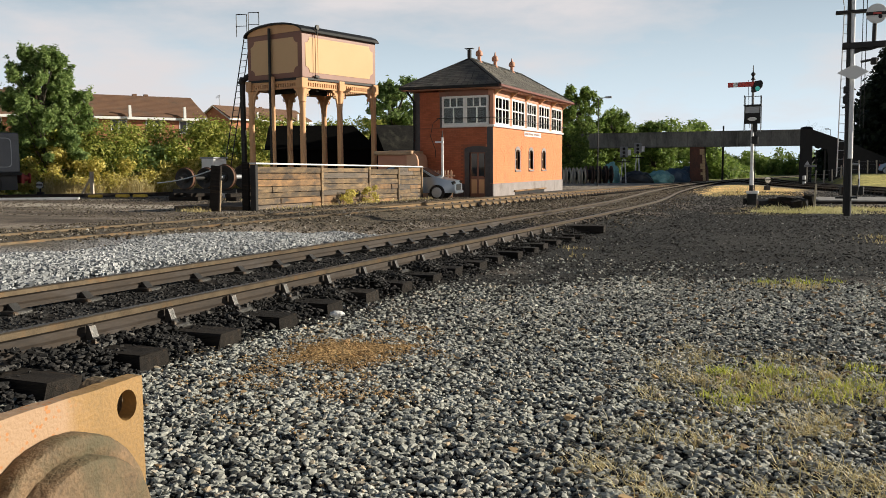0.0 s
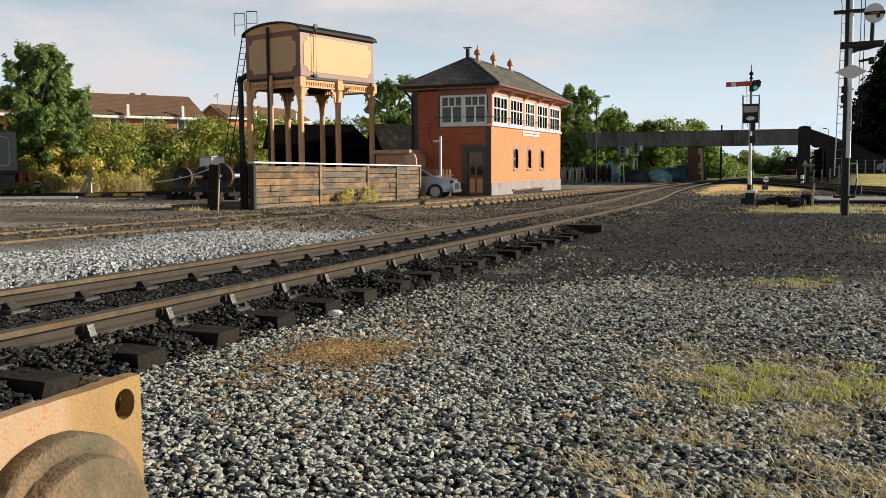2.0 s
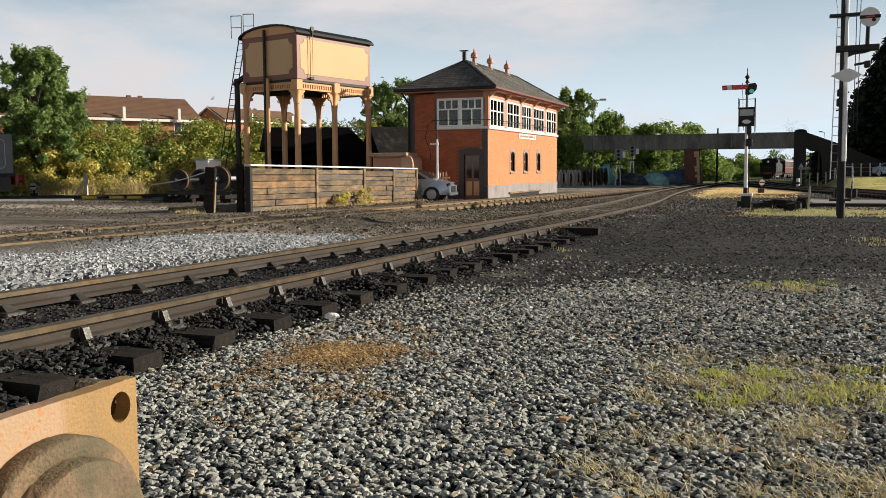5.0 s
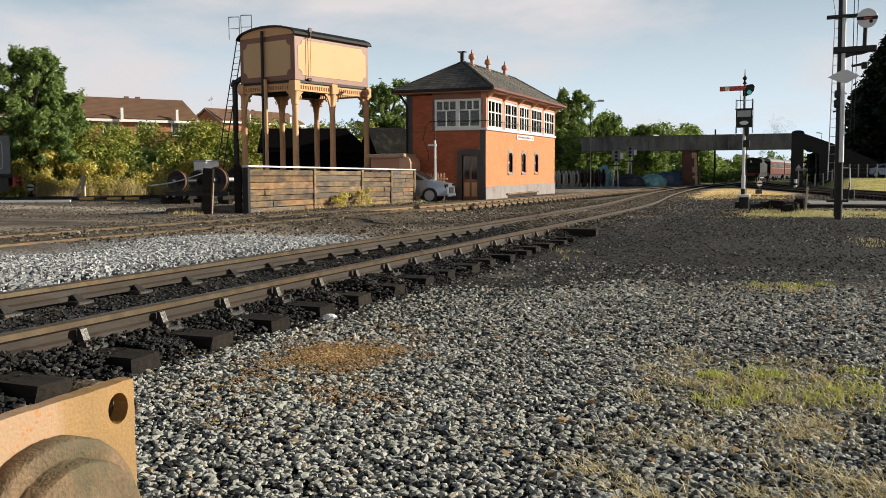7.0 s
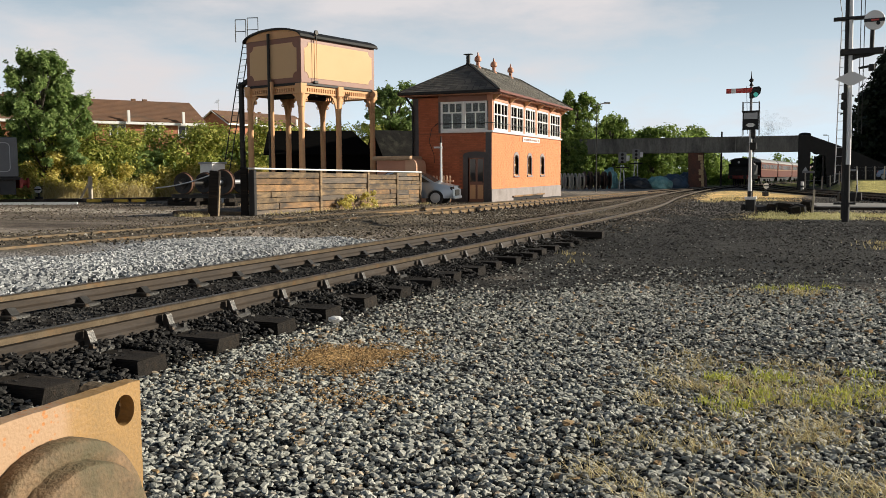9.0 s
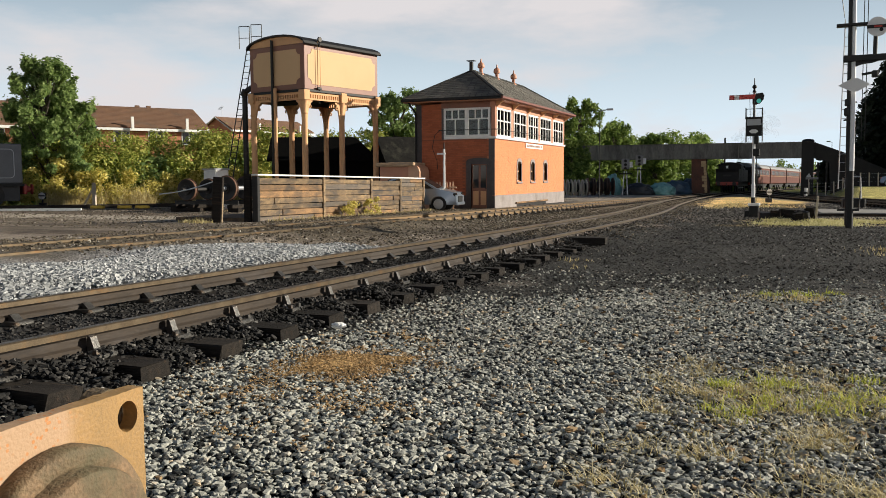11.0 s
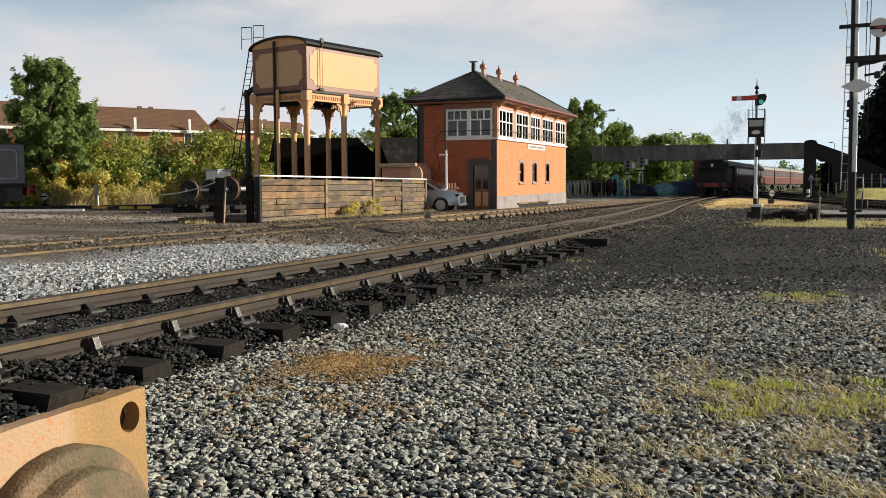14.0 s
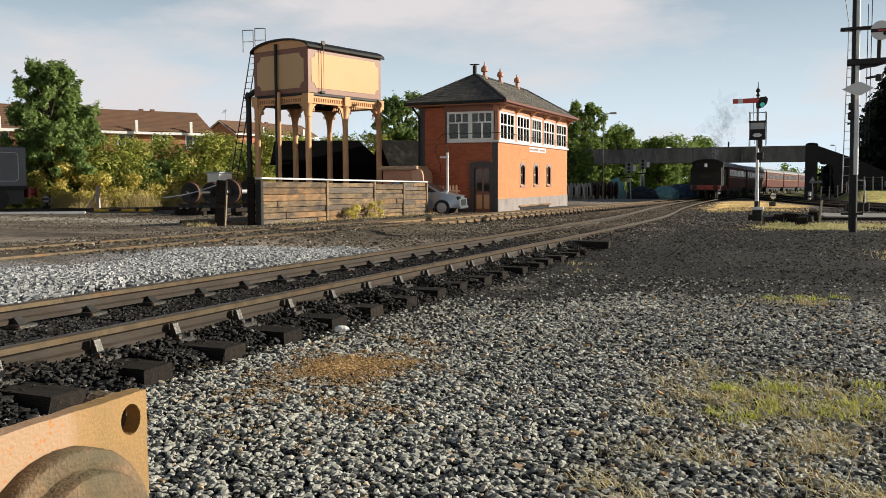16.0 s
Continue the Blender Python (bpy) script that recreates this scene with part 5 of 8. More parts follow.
# ---- signals ----
def semaphore():
    x, y = -1.64, 31.4
    z = gz(y)
    sg = thing("semaphore_signal", "lower-quadrant semaphore signal with a red arm on a white post", "semaphore signal", pose(x, y, z, 0, -0.6, 0))
    H = 4.20 - z
    part("post_foot", made(lambda b: rod(b, (0, 0, -0.3), (0, 0, 0.66), 0.075, n=14)), M_BLACK, sg, "black post foot", True)
    part("post", made(lambda b: rod(b, (0, 0, 1.05), (0, 0, 2.75), 0.052, 0.048, 14)), M_POSTWHITE, sg, "white tubular post", True)
    part("post_band", made(lambda b: rod(b, (0, 0, 0.66), (0, 0, 1.12), 0.066, n=14)), M_POSTWHITE, sg, "", True)
    part("post_top", made(lambda b: rod(b, (0, 0, 2.75), (0, 0, H - 0.3), 0.042, n=12)), M_POSTGREY, sg, "", True)
    fin = bmesh.new()
    lathe(fin, [(0.08, 0), (0.05, 0.04), (0.03, 0.12), (0.075, 0.16), (0.075, 0.2), (0.02, 0.26), (0.012, 0.46), (0, 0.5)], 12, pose(0, 0, H - 0.32))
    part("finial", fin, M_BLACKIRON, sg, "spiked iron finial", True)
    za = 4.06
    arm = part("arm", made(lambda b: box(b, -0.80, 0.08, -0.13, -0.10, za - 0.10, za + 0.06, 0.01)), M_RED, sg, "red enamel arm with a white stripe")
    part("stripe", made(lambda b: box(b, -0.63, -0.48, -0.136, -0.131, za - 0.10, za + 0.06)), M_WHITE, arm)
    sp = bmesh.new()
    solid(sp, [(0.06, za + 0.08), (0.26, za + 0.10), (0.32, za + 0.02), (0.30, za - 0.12), (0.18, za - 0.26), (0.03, za - 0.28), (0.0, za - 0.12)], "y", -0.14, -0.09)
    part("spectacle", sp, M_BLACKIRON, arm, "black spectacle plate")
    part("green_glass", made(lambda b: rod(b, (0.15, -0.15, za - 0.17), (0.15, -0.135, za - 0.17), 0.075, n=14)), M_GREEN_LAMP, arm, "green spectacle glass")
    lp = bmesh.new()
    box(lp, -0.06, 0.08, -0.04, 0.14, za - 0.28, za - 0.02, 0.02)
    part("lamp", lp, M_BLACKIRON, sg)
    ht = bmesh.new()
    for sx in (-0.26, 0.26):
        rod(ht, (sx, -0.2, 3.36), (sx, -0.2, 3.66), 0.012, n=5)
        rod(ht, (sx, 0.3, 3.36), (sx, 0.3, 3.66), 0.012, n=5)
        rod(ht, (sx, -0.2, 3.66), (sx, 0.3, 3.66), 0.012, n=5)
        rod(ht, (sx, 0.3, 2.55), (sx, 0.3, 3.4), 0.014, n=5)
    rod(ht, (-0.26, 0.3, 3.66), (0.26, 0.3, 3.66), 0.012, n=5)
    box(ht, -0.28, 0.28, -0.2, 0.32, 3.32, 3.36)
    part("lamp_platform", ht, M_BLACKIRON, sg, "small railed lamp platform")
    bd = part("sighting_board", made(lambda b: box(b, -0.26, 0.26, -0.16, -0.12, 2.72, 3.34)), M_BLACK, sg, "black board with a grey panel and white lozenge")
    part("grey_panel", made(lambda b: box(b, -0.22, 0.22, -0.168, -0.161, 3.08, 3.29)), M_PALEGREY, bd)
    lz = bmesh.new()
    solid(lz, [(-0.155, 2.88), (-0.07, 2.945), (0.07, 2.945), (0.155, 2.88), (0.07, 2.815), (-0.07, 2.815)], "y", -0.168, -0.161)
    part("lozenge", lz, M_WHITE, bd)
    for sx in (-0.265, 0.265):
        part("hanger", made(lambda b: rod(b, (sx, -0.14, 2.45), (sx, -0.14, 2.74), 0.012, n=5)), M_GREYMETAL, sg)
    bx = bmesh.new()
    box(bx, 0.02, 0.16, -0.2, 0.05, 2.45, 2.72, 0.015)
    box(bx, -0.02, 0.2, -0.18, -0.06, 2.05, 2.3, 0.02)
    rod(bx, (0.1, -0.12, 0.4), (0.1, -0.12, 2.45), 0.014, n=6)
    part("arm_motor", bx, M_BLACKIRON, sg, "black motor box and down rod")
    # base machinery
    bs = bmesh.new()
    box(bs, -0.12, 0.20, -0.30, 0.1, -0.05, 0.40, 0.03)
    box(bs, -0.26, -0.13, -0.2, 0.1, -0.05, 0.22, 0.02)
    part("base_case", bs, M_BLACK, sg, "black apparatus case at the foot")
    part("case_lid", made(lambda b: box(b, -0.15, 0.23, -0.34, 0.14, 0.38, 0.47, 0.012)), M_WHITE, sg, "white-painted lid of the case")
    wr = bmesh.new()
    rod(wr, (-0.1, 0.05, 2.6), (-0.16, 0.1, 4.2), 0.008, n=5)
    part("wire", wr, M_BLACKIRON, sg)
    return sg


def tall_signal():
    x, y = 1.04, 23.9
    z = gz(y) - 0.03
    sg = thing("tall_signal_post", "tall white and grey tubular signal post with ladder and disc signal", "signal post", pose(x, y, z, 0, -0.75, 0))
    H = 6.4
    part("post_foot", made(lambda b: rod(b, (-0.02, 0, -0.3), (-0.02, 0, 1.45), 0.092, 0.086, 16)), M_BLACK, sg, "black post foot", True)
    part("post", made(lambda b: rod(b, (0.01, 0, 1.45), (0.01, 0, 3.4), 0.066, 0.062, 16)), M_POSTWHITE, sg, "white tubular post", True)
    part("post_top", made(lambda b: rod(b, (0.01, 0, 3.4), (0.01, 0, H), 0.058, 0.05, 16)), M_POSTWHITE, sg, "white upper post", True)
    part("conduit", made(lambda b: rod(b, (-0.088, -0.03, 0.1), (-0.075, -0.03, 6.2), 0.044, n=10)), M_BLACKIRON, sg, "dark cable conduit", True)
    la = bmesh.new()
    a, b = Vector((-0.17, 0.5, 1.0)), Vector((-0.08, 0.16, 5.2))
    for s in (-0.10, 0.06):
        rod(la, a + Vector((s, 0, 0)), b + Vector((s, 0, 0)), 0.014, n=6)
    for k in range(1, 19):
        p = a.lerp(b, k / 19)
        rod(la, p + Vector((-0.10, 0, 0)), p + Vector((0.06, 0, 0)), 0.008, n=5)
    part("ladder", la, M_GREYMETAL, sg, "thin grey access ladder")
    wr = bmesh.new()
    rod(wr, (0.22, 0.1, 2.2), (0.24, 0.1, 5.6), 0.010, n=5)
    rod(wr, (0.30, 0.1, 2.2), (0.33, 0.1, 6.2), 0.010, n=5)
    rod(wr, (-0.2, 0.0, 5.2), (-0.34, 0.0, 6.2), 0.010, n=5)
    part("signal_wire", wr, M_BLACKIRON, sg)
    part("crosspiece", made(lambda b: box(b, -0.38, 0.34, -0.10, 0.12, 4.98, 5.05, 0.01)), M_BLACKIRON, sg, "black stage plate")
    part("bracket_arm", made(lambda b: box(b, -0.22, 0.75, -0.11, 0.10, 4.12, 4.27, 0.015)), M_BLACKIRON, sg, "black bracket arm")
    bt = bmesh.new()
    solid(bt, [(0.06, 4.12), (0.6, 4.12), (0.42, 4.07), (0.2, 4.05), (0.06, 4.0)], "y", -0.04, 0.04)
    box(bt, 0.42, 0.56, -0.1, 0.1, 3.72, 3.88, 0.02)
    rod(bt, (0.2, 0, 3.8), (0.6, 0, 3.86), 0.03)
    part("bracket_stay", bt, M_BLACKIRON, sg)
    part("disc_stem", made(lambda b: rod(b, (0.48, -0.02, 4.27), (0.49, -0.02, 4.72), 0.05, n=10)), M_BLACKIRON, sg, "", True)
    dm = pose(0.52, -0.10, 4.92, 90, 0, 0)
    disc = part("shunt_disc", made(lambda b: lathe(b, [(0, -0.03), (0.225, -0.03), (0.235, 0.0), (0.225, 0.02), (0, 0.02)], 28, dm)), M_WHITE, sg, "white shunting disc with a red bar edged black")
    part("black_bar", made(lambda b: box(b, 0.29, 0.75, -0.136, -0.131, 4.88, 4.96)), M_BLACK, disc)
    part("red_bar", made(lambda b: box(b, 0.44, 0.62, -0.141, -0.1365, 4.90, 4.94)), M_RED, disc)
    part("lamp_hole", made(lambda b: rod(b, (0.60, -0.142, 4.84), (0.60, -0.13, 4.84), 0.045, n=12)), M_BLACK, disc)
    part("disc_lamp", made(lambda b: box(b, 0.42, 0.62, -0.06, 0.14, 4.80, 5.04, 0.02)), M_BLACKIRON, sg)
    lz = bmesh.new()
    solid(lz, [(-0.33, 3.54), (-0.02, 3.70), (0.10, 3.70), (0.38, 3.54), (0.10, 3.38), (-0.02, 3.38)], "y", -0.20, -0.185)
    part("diamond_sign", lz, M_WHITE, sg, "grey diamond-shaped sign")
    bx = bmesh.new()
    box(bx, -0.17, -0.05, -0.1, 0.1, 3.05, 3.22, 0.02)
    box(bx, -0.18, -0.06, -0.1, 0.1, 2.80, 3.0, 0.03)
    rod(bx, (-0.19, 0, 2.7), (0.0, 0, 2.75), 0.02)
    part("relay_box", bx, M_BLACKIRON, sg, "black relay box")
    ft = bmesh.new()
    box(ft, -0.30, 0.2, -0.06, 0.06, 0.46, 0.51)
    rod(ft, (0.19, 0, 0.5), (0.22, 0, 0.95), 0.015, n=6)
    part("foot_step", ft, M_BLACKIRON, sg)
    return sg


M_PALEGREY = surf("faded grey enamel", (0.42, 0.43, 0.44), (0.35, 0.36, 0.37), 5, 0.5, 0.05)
semaphore()
tall_signal()
# ---- buffer casting in the foreground ----
def buffer_casting():
    bc = thing("buffer_casting", "upright ochre and rust buffer casting, square plate with bolt holes", "buffer casting", pose(-1.365, 1.52, -0.135))
    zt, S, T = 0.732, 0.70, 0.040            # plate height, width, thickness; it faces +x
    hr = 0.030
    bm = bmesh.new()
    # plate with four round holes: outline strips round each hole
    cuts_y, cuts_z = [-S, -S + 0.13, -0.115, 0.0], [0.0, 0.12, zt - 0.115, zt]
    hole = {(0, 0), (0, 2), (2, 0), (2, 2)}
    for i in range(3):
        for j in range(3):
            y0, y1, z0, z1 = cuts_y[i], cuts_y[i + 1], cuts_z[j], cuts_z[j + 1]
            if (i, j) not in hole:
                box(bm, -T, 0, y0, y1, z0, z1)
                continue
            cy, cz = (-0.052 if i == 2 else -S + 0.052), (zt - 0.058 if j == 2 else 0.058)
            n = 24
            out, inn = [], []
            for k in range(n):
                a = 2 * math.pi * k / n
                c, s = math.cos(a), math.sin(a)
                r = min([(y1 - cy) / c if c > 1e-6 else 9, (y0 - cy) / c if c < -1e-6 else 9, (z1 - cz) / s if s > 1e-6 else 9, (z0 - cz) / s if s < -1e-6 else 9])
                out.append((cy + r * c, cz + r * s))
                inn.append((cy + hr * c, cz + hr * s * 1.15))
            fo, fi = [bm.verts.new((0, *p)) for p in out], [bm.verts.new((0, *p)) for p in inn]
            bo, bi = [bm.verts.new((-T, *p)) for p in out], [bm.verts.new((-T, *p)) for p in inn]
            cnr = [bm.verts.new((0, y, z)) for y in (y0, y1) for z in (z0, z1)]
            for k in range(n):
                q = (k + 1) % n
                bm.faces.new((fo[k], fo[q], fi[q], fi[k]))
                bm.faces.new((bo[q], bo[k], bi[k], bi[q]))
                bm.faces.new((fi[k], fi[q], bi[q], bi[k]))
                bm.faces.new((fo[q], fo[k], bo[k], bo[q]))
            # corners of the cell
            for c in cnr:
                near = sorted(range(n), key=lambda k: (fo[k].co - c.co).length)[:2]
                try:
                    bm.faces.new((c, fo[near[0]], fo[near[1]]))
                    cb = bm.verts.new(c.co - Vector((T, 0, 0)))
                    bm.faces.new((cb, bo[near[0]], bo[near[1]]))
                    bm.faces.new((c, cb, bo[near[0]], fo[near[0]]))
                    bm.faces.new((c, cb, bo[near[1]], fo[near[1]]))
                except ValueError:
                    pass
    bmesh.ops.remove_doubles(bm, verts=bm.verts, dist=0.0004)
    bmesh.ops.recalc_face_normals(bm, faces=bm.faces)
    edge = [e for e in bm.edges if all(abs(v.co.z - zt) < 1e-4 or abs(v.co.y) < 1e-4 for v in e.verts) and e.calc_length() > 0.05]
    bmesh.ops.subdivide_edges(bm, edges=edge, cuts=14)
    for v in bm.verts:                                  # chipped, worn rim
        k = 0.0035 * noise.noise(v.co * 45) + 0.002 * noise.noise(v.co * 140)
        if abs(v.co.z - zt) < 1e-4:
            v.co.z += k - 0.002
        if abs(v.co.y) < 1e-4:
            v.co.y += k - 0.002
    part("plate", bm, M_OCHRE, bc, "ochre-painted plate, flaking to rust")
    cy, cz = -0.262, 0.452
    m = pose(0, cy, cz, 0, 90, 0)
    bm = bmesh.new()
    lathe(bm, [(0.0, 0.001), (0.213, 0.001), (0.215, 0.005), (0.215, 0.040), (0.211, 0.048), (0.200, 0.053), (0.182, 0.053), (0.1765, 0.052), (0.1755, 0.054), (0.1750, 0.088), (0.171, 0.096), (0.160, 0.100), (0.13, 0.103), (0.098, 0.105), (0.088, 0.112), (0.084, 0.30), (0.082, 0.31), (0.0, 0.31)], 120, m)
    rg = random.Random(4)
    for v in bm.verts:
        v.co += v.co.normalized() * (0.0022 * noise.noise(v.co * 24) + 0.0022 * noise.noise(v.co * 70) + 0.0014 * noise.noise(v.co * 190))
    for y in (-0.052, -S + 0.052):
        part("bolt_boss", made(lambda b: rod(b, (-0.10, y, zt - 0.058), (-T - 0.012, y, zt - 0.058), 0.055, n=20)), M_RUSTCAST, bc, "rusty boss behind the bolt hole")
    part("flange", bm, M_RUSTCAST, bc, "rounded rusty cast flange and barrel", True)
    return bc


def ochre_mat():
    m = surf("flaking ochre paint", (0.335, 0.19, 0.062), (0.22, 0.137, 0.054), 5, 0.62, 0.22, 0, 120, (0.30, 0.15, 0.055), 0.4)
    n, l = m.node_tree.nodes, m.node_tree.links
    p = n["Principled BSDF"]
    old = p.inputs["Base Color"].links[0].from_socket
    tc = n.new("ShaderNodeTexCoord")
    # rust pips and a pink primer patch towards the far end
    vo = n.new("ShaderNodeTexVoronoi")
    vo.inputs["Scale"].default_value = 75
    l.new(tc.outputs["Object"], vo.inputs["Vector"])
    r1 = n.new("ShaderNodeValToRGB")
    r1.color_ramp.elements[0].position, r1.color_ramp.elements[1].position = 0.22, 0.34
    r1.color_ramp.elements[0].color, r1.color_ramp.elements[1].color = (1, 1, 1, 1), (0, 0, 0, 1)
    l.new(vo.outputs["Distance"], r1.inputs["Fac"])
    sx = n.new("ShaderNodeSeparateXYZ")
    l.new(tc.outputs["Object"], sx.inputs[0])
    nz = n.new("ShaderNodeTexNoise")
    nz.inputs["Scale"].default_value = 9
    l.new(tc.outputs["Object"], nz.inputs["Vector"])
    ma = n.new("ShaderNodeMath")
    ma.operation = 'MULTIPLY_ADD'
    ma.inputs[1].default_value = 0.22
    l.new(nz.outputs["Fac"], ma.inputs[0])
    l.new(sx.outputs["Y"], ma.inputs[2])
    mr = n.new("ShaderNodeMapRange")
    mr.inputs["From Min"].default_value, mr.inputs["From Max"].default_value = -0.05, -0.13
    l.new(ma.outputs[0], mr.inputs["Value"])
    mx1 = n.new("ShaderNodeMix")
    mx1.data_type = 'RGBA'
    mx1.inputs["B"].default_value = (0.37, 0.235, 0.135, 1)
    l.new(mr.outputs["Result"], mx1.inputs["Factor"])
    l.new(old, mx1.inputs["A"])
    n2 = n.new("ShaderNodeTexNoise")
    n2.inputs["Scale"].default_value = 16
    l.new(tc.outputs["Object"], n2.inputs["Vector"])
    r2 = n.new("ShaderNodeValToRGB")
    r2.color_ramp.elements[0].position, r2.color_ramp.elements[1].position = 0.38, 0.52
    l.new(n2.outputs["Fac"], r2.inputs["Fac"])
    mm = n.new("ShaderNodeMath")
    mm.operation = 'MULTIPLY'
    l.new(r1.outputs["Color"], mm.inputs[0])
    l.new(r2.outputs["Color"], mm.inputs[1])
    m3 = n.new("ShaderNodeMath")
    m3.operation = 'MULTIPLY'
    l.new(mm.outputs[0], m3.inputs[0])
    l.new(mr.outputs["Result"], m3.inputs[1])
    mx2 = n.new("ShaderNodeMix")
    mx2.data_type = 'RGBA'
    mx2.inputs["B"].default_value = (0.42, 0.17, 0.05, 1)
    l.new(m3.outputs[0], mx2.inputs["Factor"])
    l.new(mx1.outputs["Result"], mx2.inputs["A"])
    l.new(mx2.outputs["Result"], p.inputs["Base Color"])
    return m


M_OCHRE = ochre_mat()
M_RUSTCAST = surf("rusty casting", (0.225, 0.14, 0.073), (0.095, 0.062, 0.033), 14, 0.8, 0.5, 0, 110, (0.085, 0.07, 0.035), 0.75)
buffer_casting()


# ---- sheds, container, fence, car ----
def boarded_shed(name, label, x, y, rz, L, W, he, hr, wall_mat, roof_mat, hip=0.0):
    sh = thing(name, label, "shed", pose(x, y, gz(y), 0, 0, rz))
    bm = bmesh.new()
    solid(bm, [(-W / 2, -0.1), (W / 2, -0.1), (W / 2, he), (0, hr), (-W / 2, he)], "y", -L / 2, L / 2)
    for v in bm.verts:
        if v.co.y > 0 and abs(v.co.x) < 0.01:
            v.co.y -= hip
    part("wall_shell", bm, wall_mat, sh)
    bd = bmesh.new()
    for i in range(int(L / 0.25)):
        yy = -L / 2 + 0.02 + i * 0.25
        box(bd, W / 2, W / 2 + 0.02, yy, yy + 0.23, -0.1, he - 0.02)
    part("cladding", bd, wall_mat, sh)
    for s in (-1, 1):
        bm = bmesh.new()
        e = 0.3
        solid(bm, [(0, hr + 0.08), (s * (W / 2 + e), he - e * (hr - he) / (W / 2) + 0.08), (s * (W / 2 + e), he - e * (hr - he) / (W / 2)), (0, hr)], "y", -L / 2 - 0.25, L / 2 + 0.25)
        for v in bm.verts:
            if v.co.y > 0 and abs(v.co.x) < 0.01:
                v.co.y -= hip
        part("roof_slope", bm, roof_mat, sh)
    return sh


boarded_shed("black_shed", "low tar-black timber shed beneath the water tank", -25.4, 43.6, -62, 5.6, 4.6, 2.55, 3.75, M_TAR, M_TAR, 1.35)


M_FELT = surf("dark roofing felt", (0.022, 0.021, 0.019), (0.010, 0.010, 0.0095), 2, 0.95, 0.8, 0, 14, (0.06, 0.058, 0.045), 0.45, spec=0.05)
boarded_shed("felt_roof_shed", "small shed with a dark felt roof", -25.1, 52.2, -40, 2.3, 3.0, 2.6, 4.2, M_TAR, M_FELT)


def container_hut():
    """Salmon-painted store with a pale rounded top."""
    x, y = -17.75, 36.72
    ch = thing("store_hut", "salmon-painted store hut with a pale sunlit roof lip", "hut", pose(x, y, gz(y), 0, 0, 8))
    # body in a darker salmon than the end: its shade is in the paint
    bm = bmesh.new()
    box(bm, -0.42, 0.95, -0.8, 0.8, -0.1, 1.93)
    part("body", bm, M_PINKBROWN, ch)
    # lighter salmon here puts the sunlight of this end into its colour
    bm = bmesh.new()
    solid(bm, [(0.952, -0.1), (0.952, 2.02), (1.25, 2.02), (1.42, 1.90), (1.48, 1.70), (1.48, -0.1)], "y", -0.82, 0.82)
    part("rounded_end", bm, M_SALMON, ch, "sunlit rounded end")
    # roof paled to carry sunlight in its colour
    bm = bmesh.new()
    box(bm, -0.58, 1.26, -0.98, 0.95, 1.935, 2.12, 0.05)
    bmesh.ops.subdivide_edges(bm, edges=list(bm.edges), cuts=4, use_grid_fill=True)
    for v in bm.verts:
        v.co += Vector((0.03, 0.03, 0.05)) * noise.noise(v.co * 5)
    part("roof", bm, M_SUNLITROOF, ch, "roof with sunlight in its pale colour")
    return ch


M_SALMON = surf("salmon paint", (0.62, 0.36, 0.22), (0.55, 0.31, 0.19), 2, 0.6, 0.08, 0, 30)
M_SUNLITROOF = surf("sunlit roof", (0.52, 0.36, 0.22), (0.40, 0.26, 0.15), 4, 0.85, 0.4, 0, 25, (0.25, 0.17, 0.1), 0.3)
container_hut()


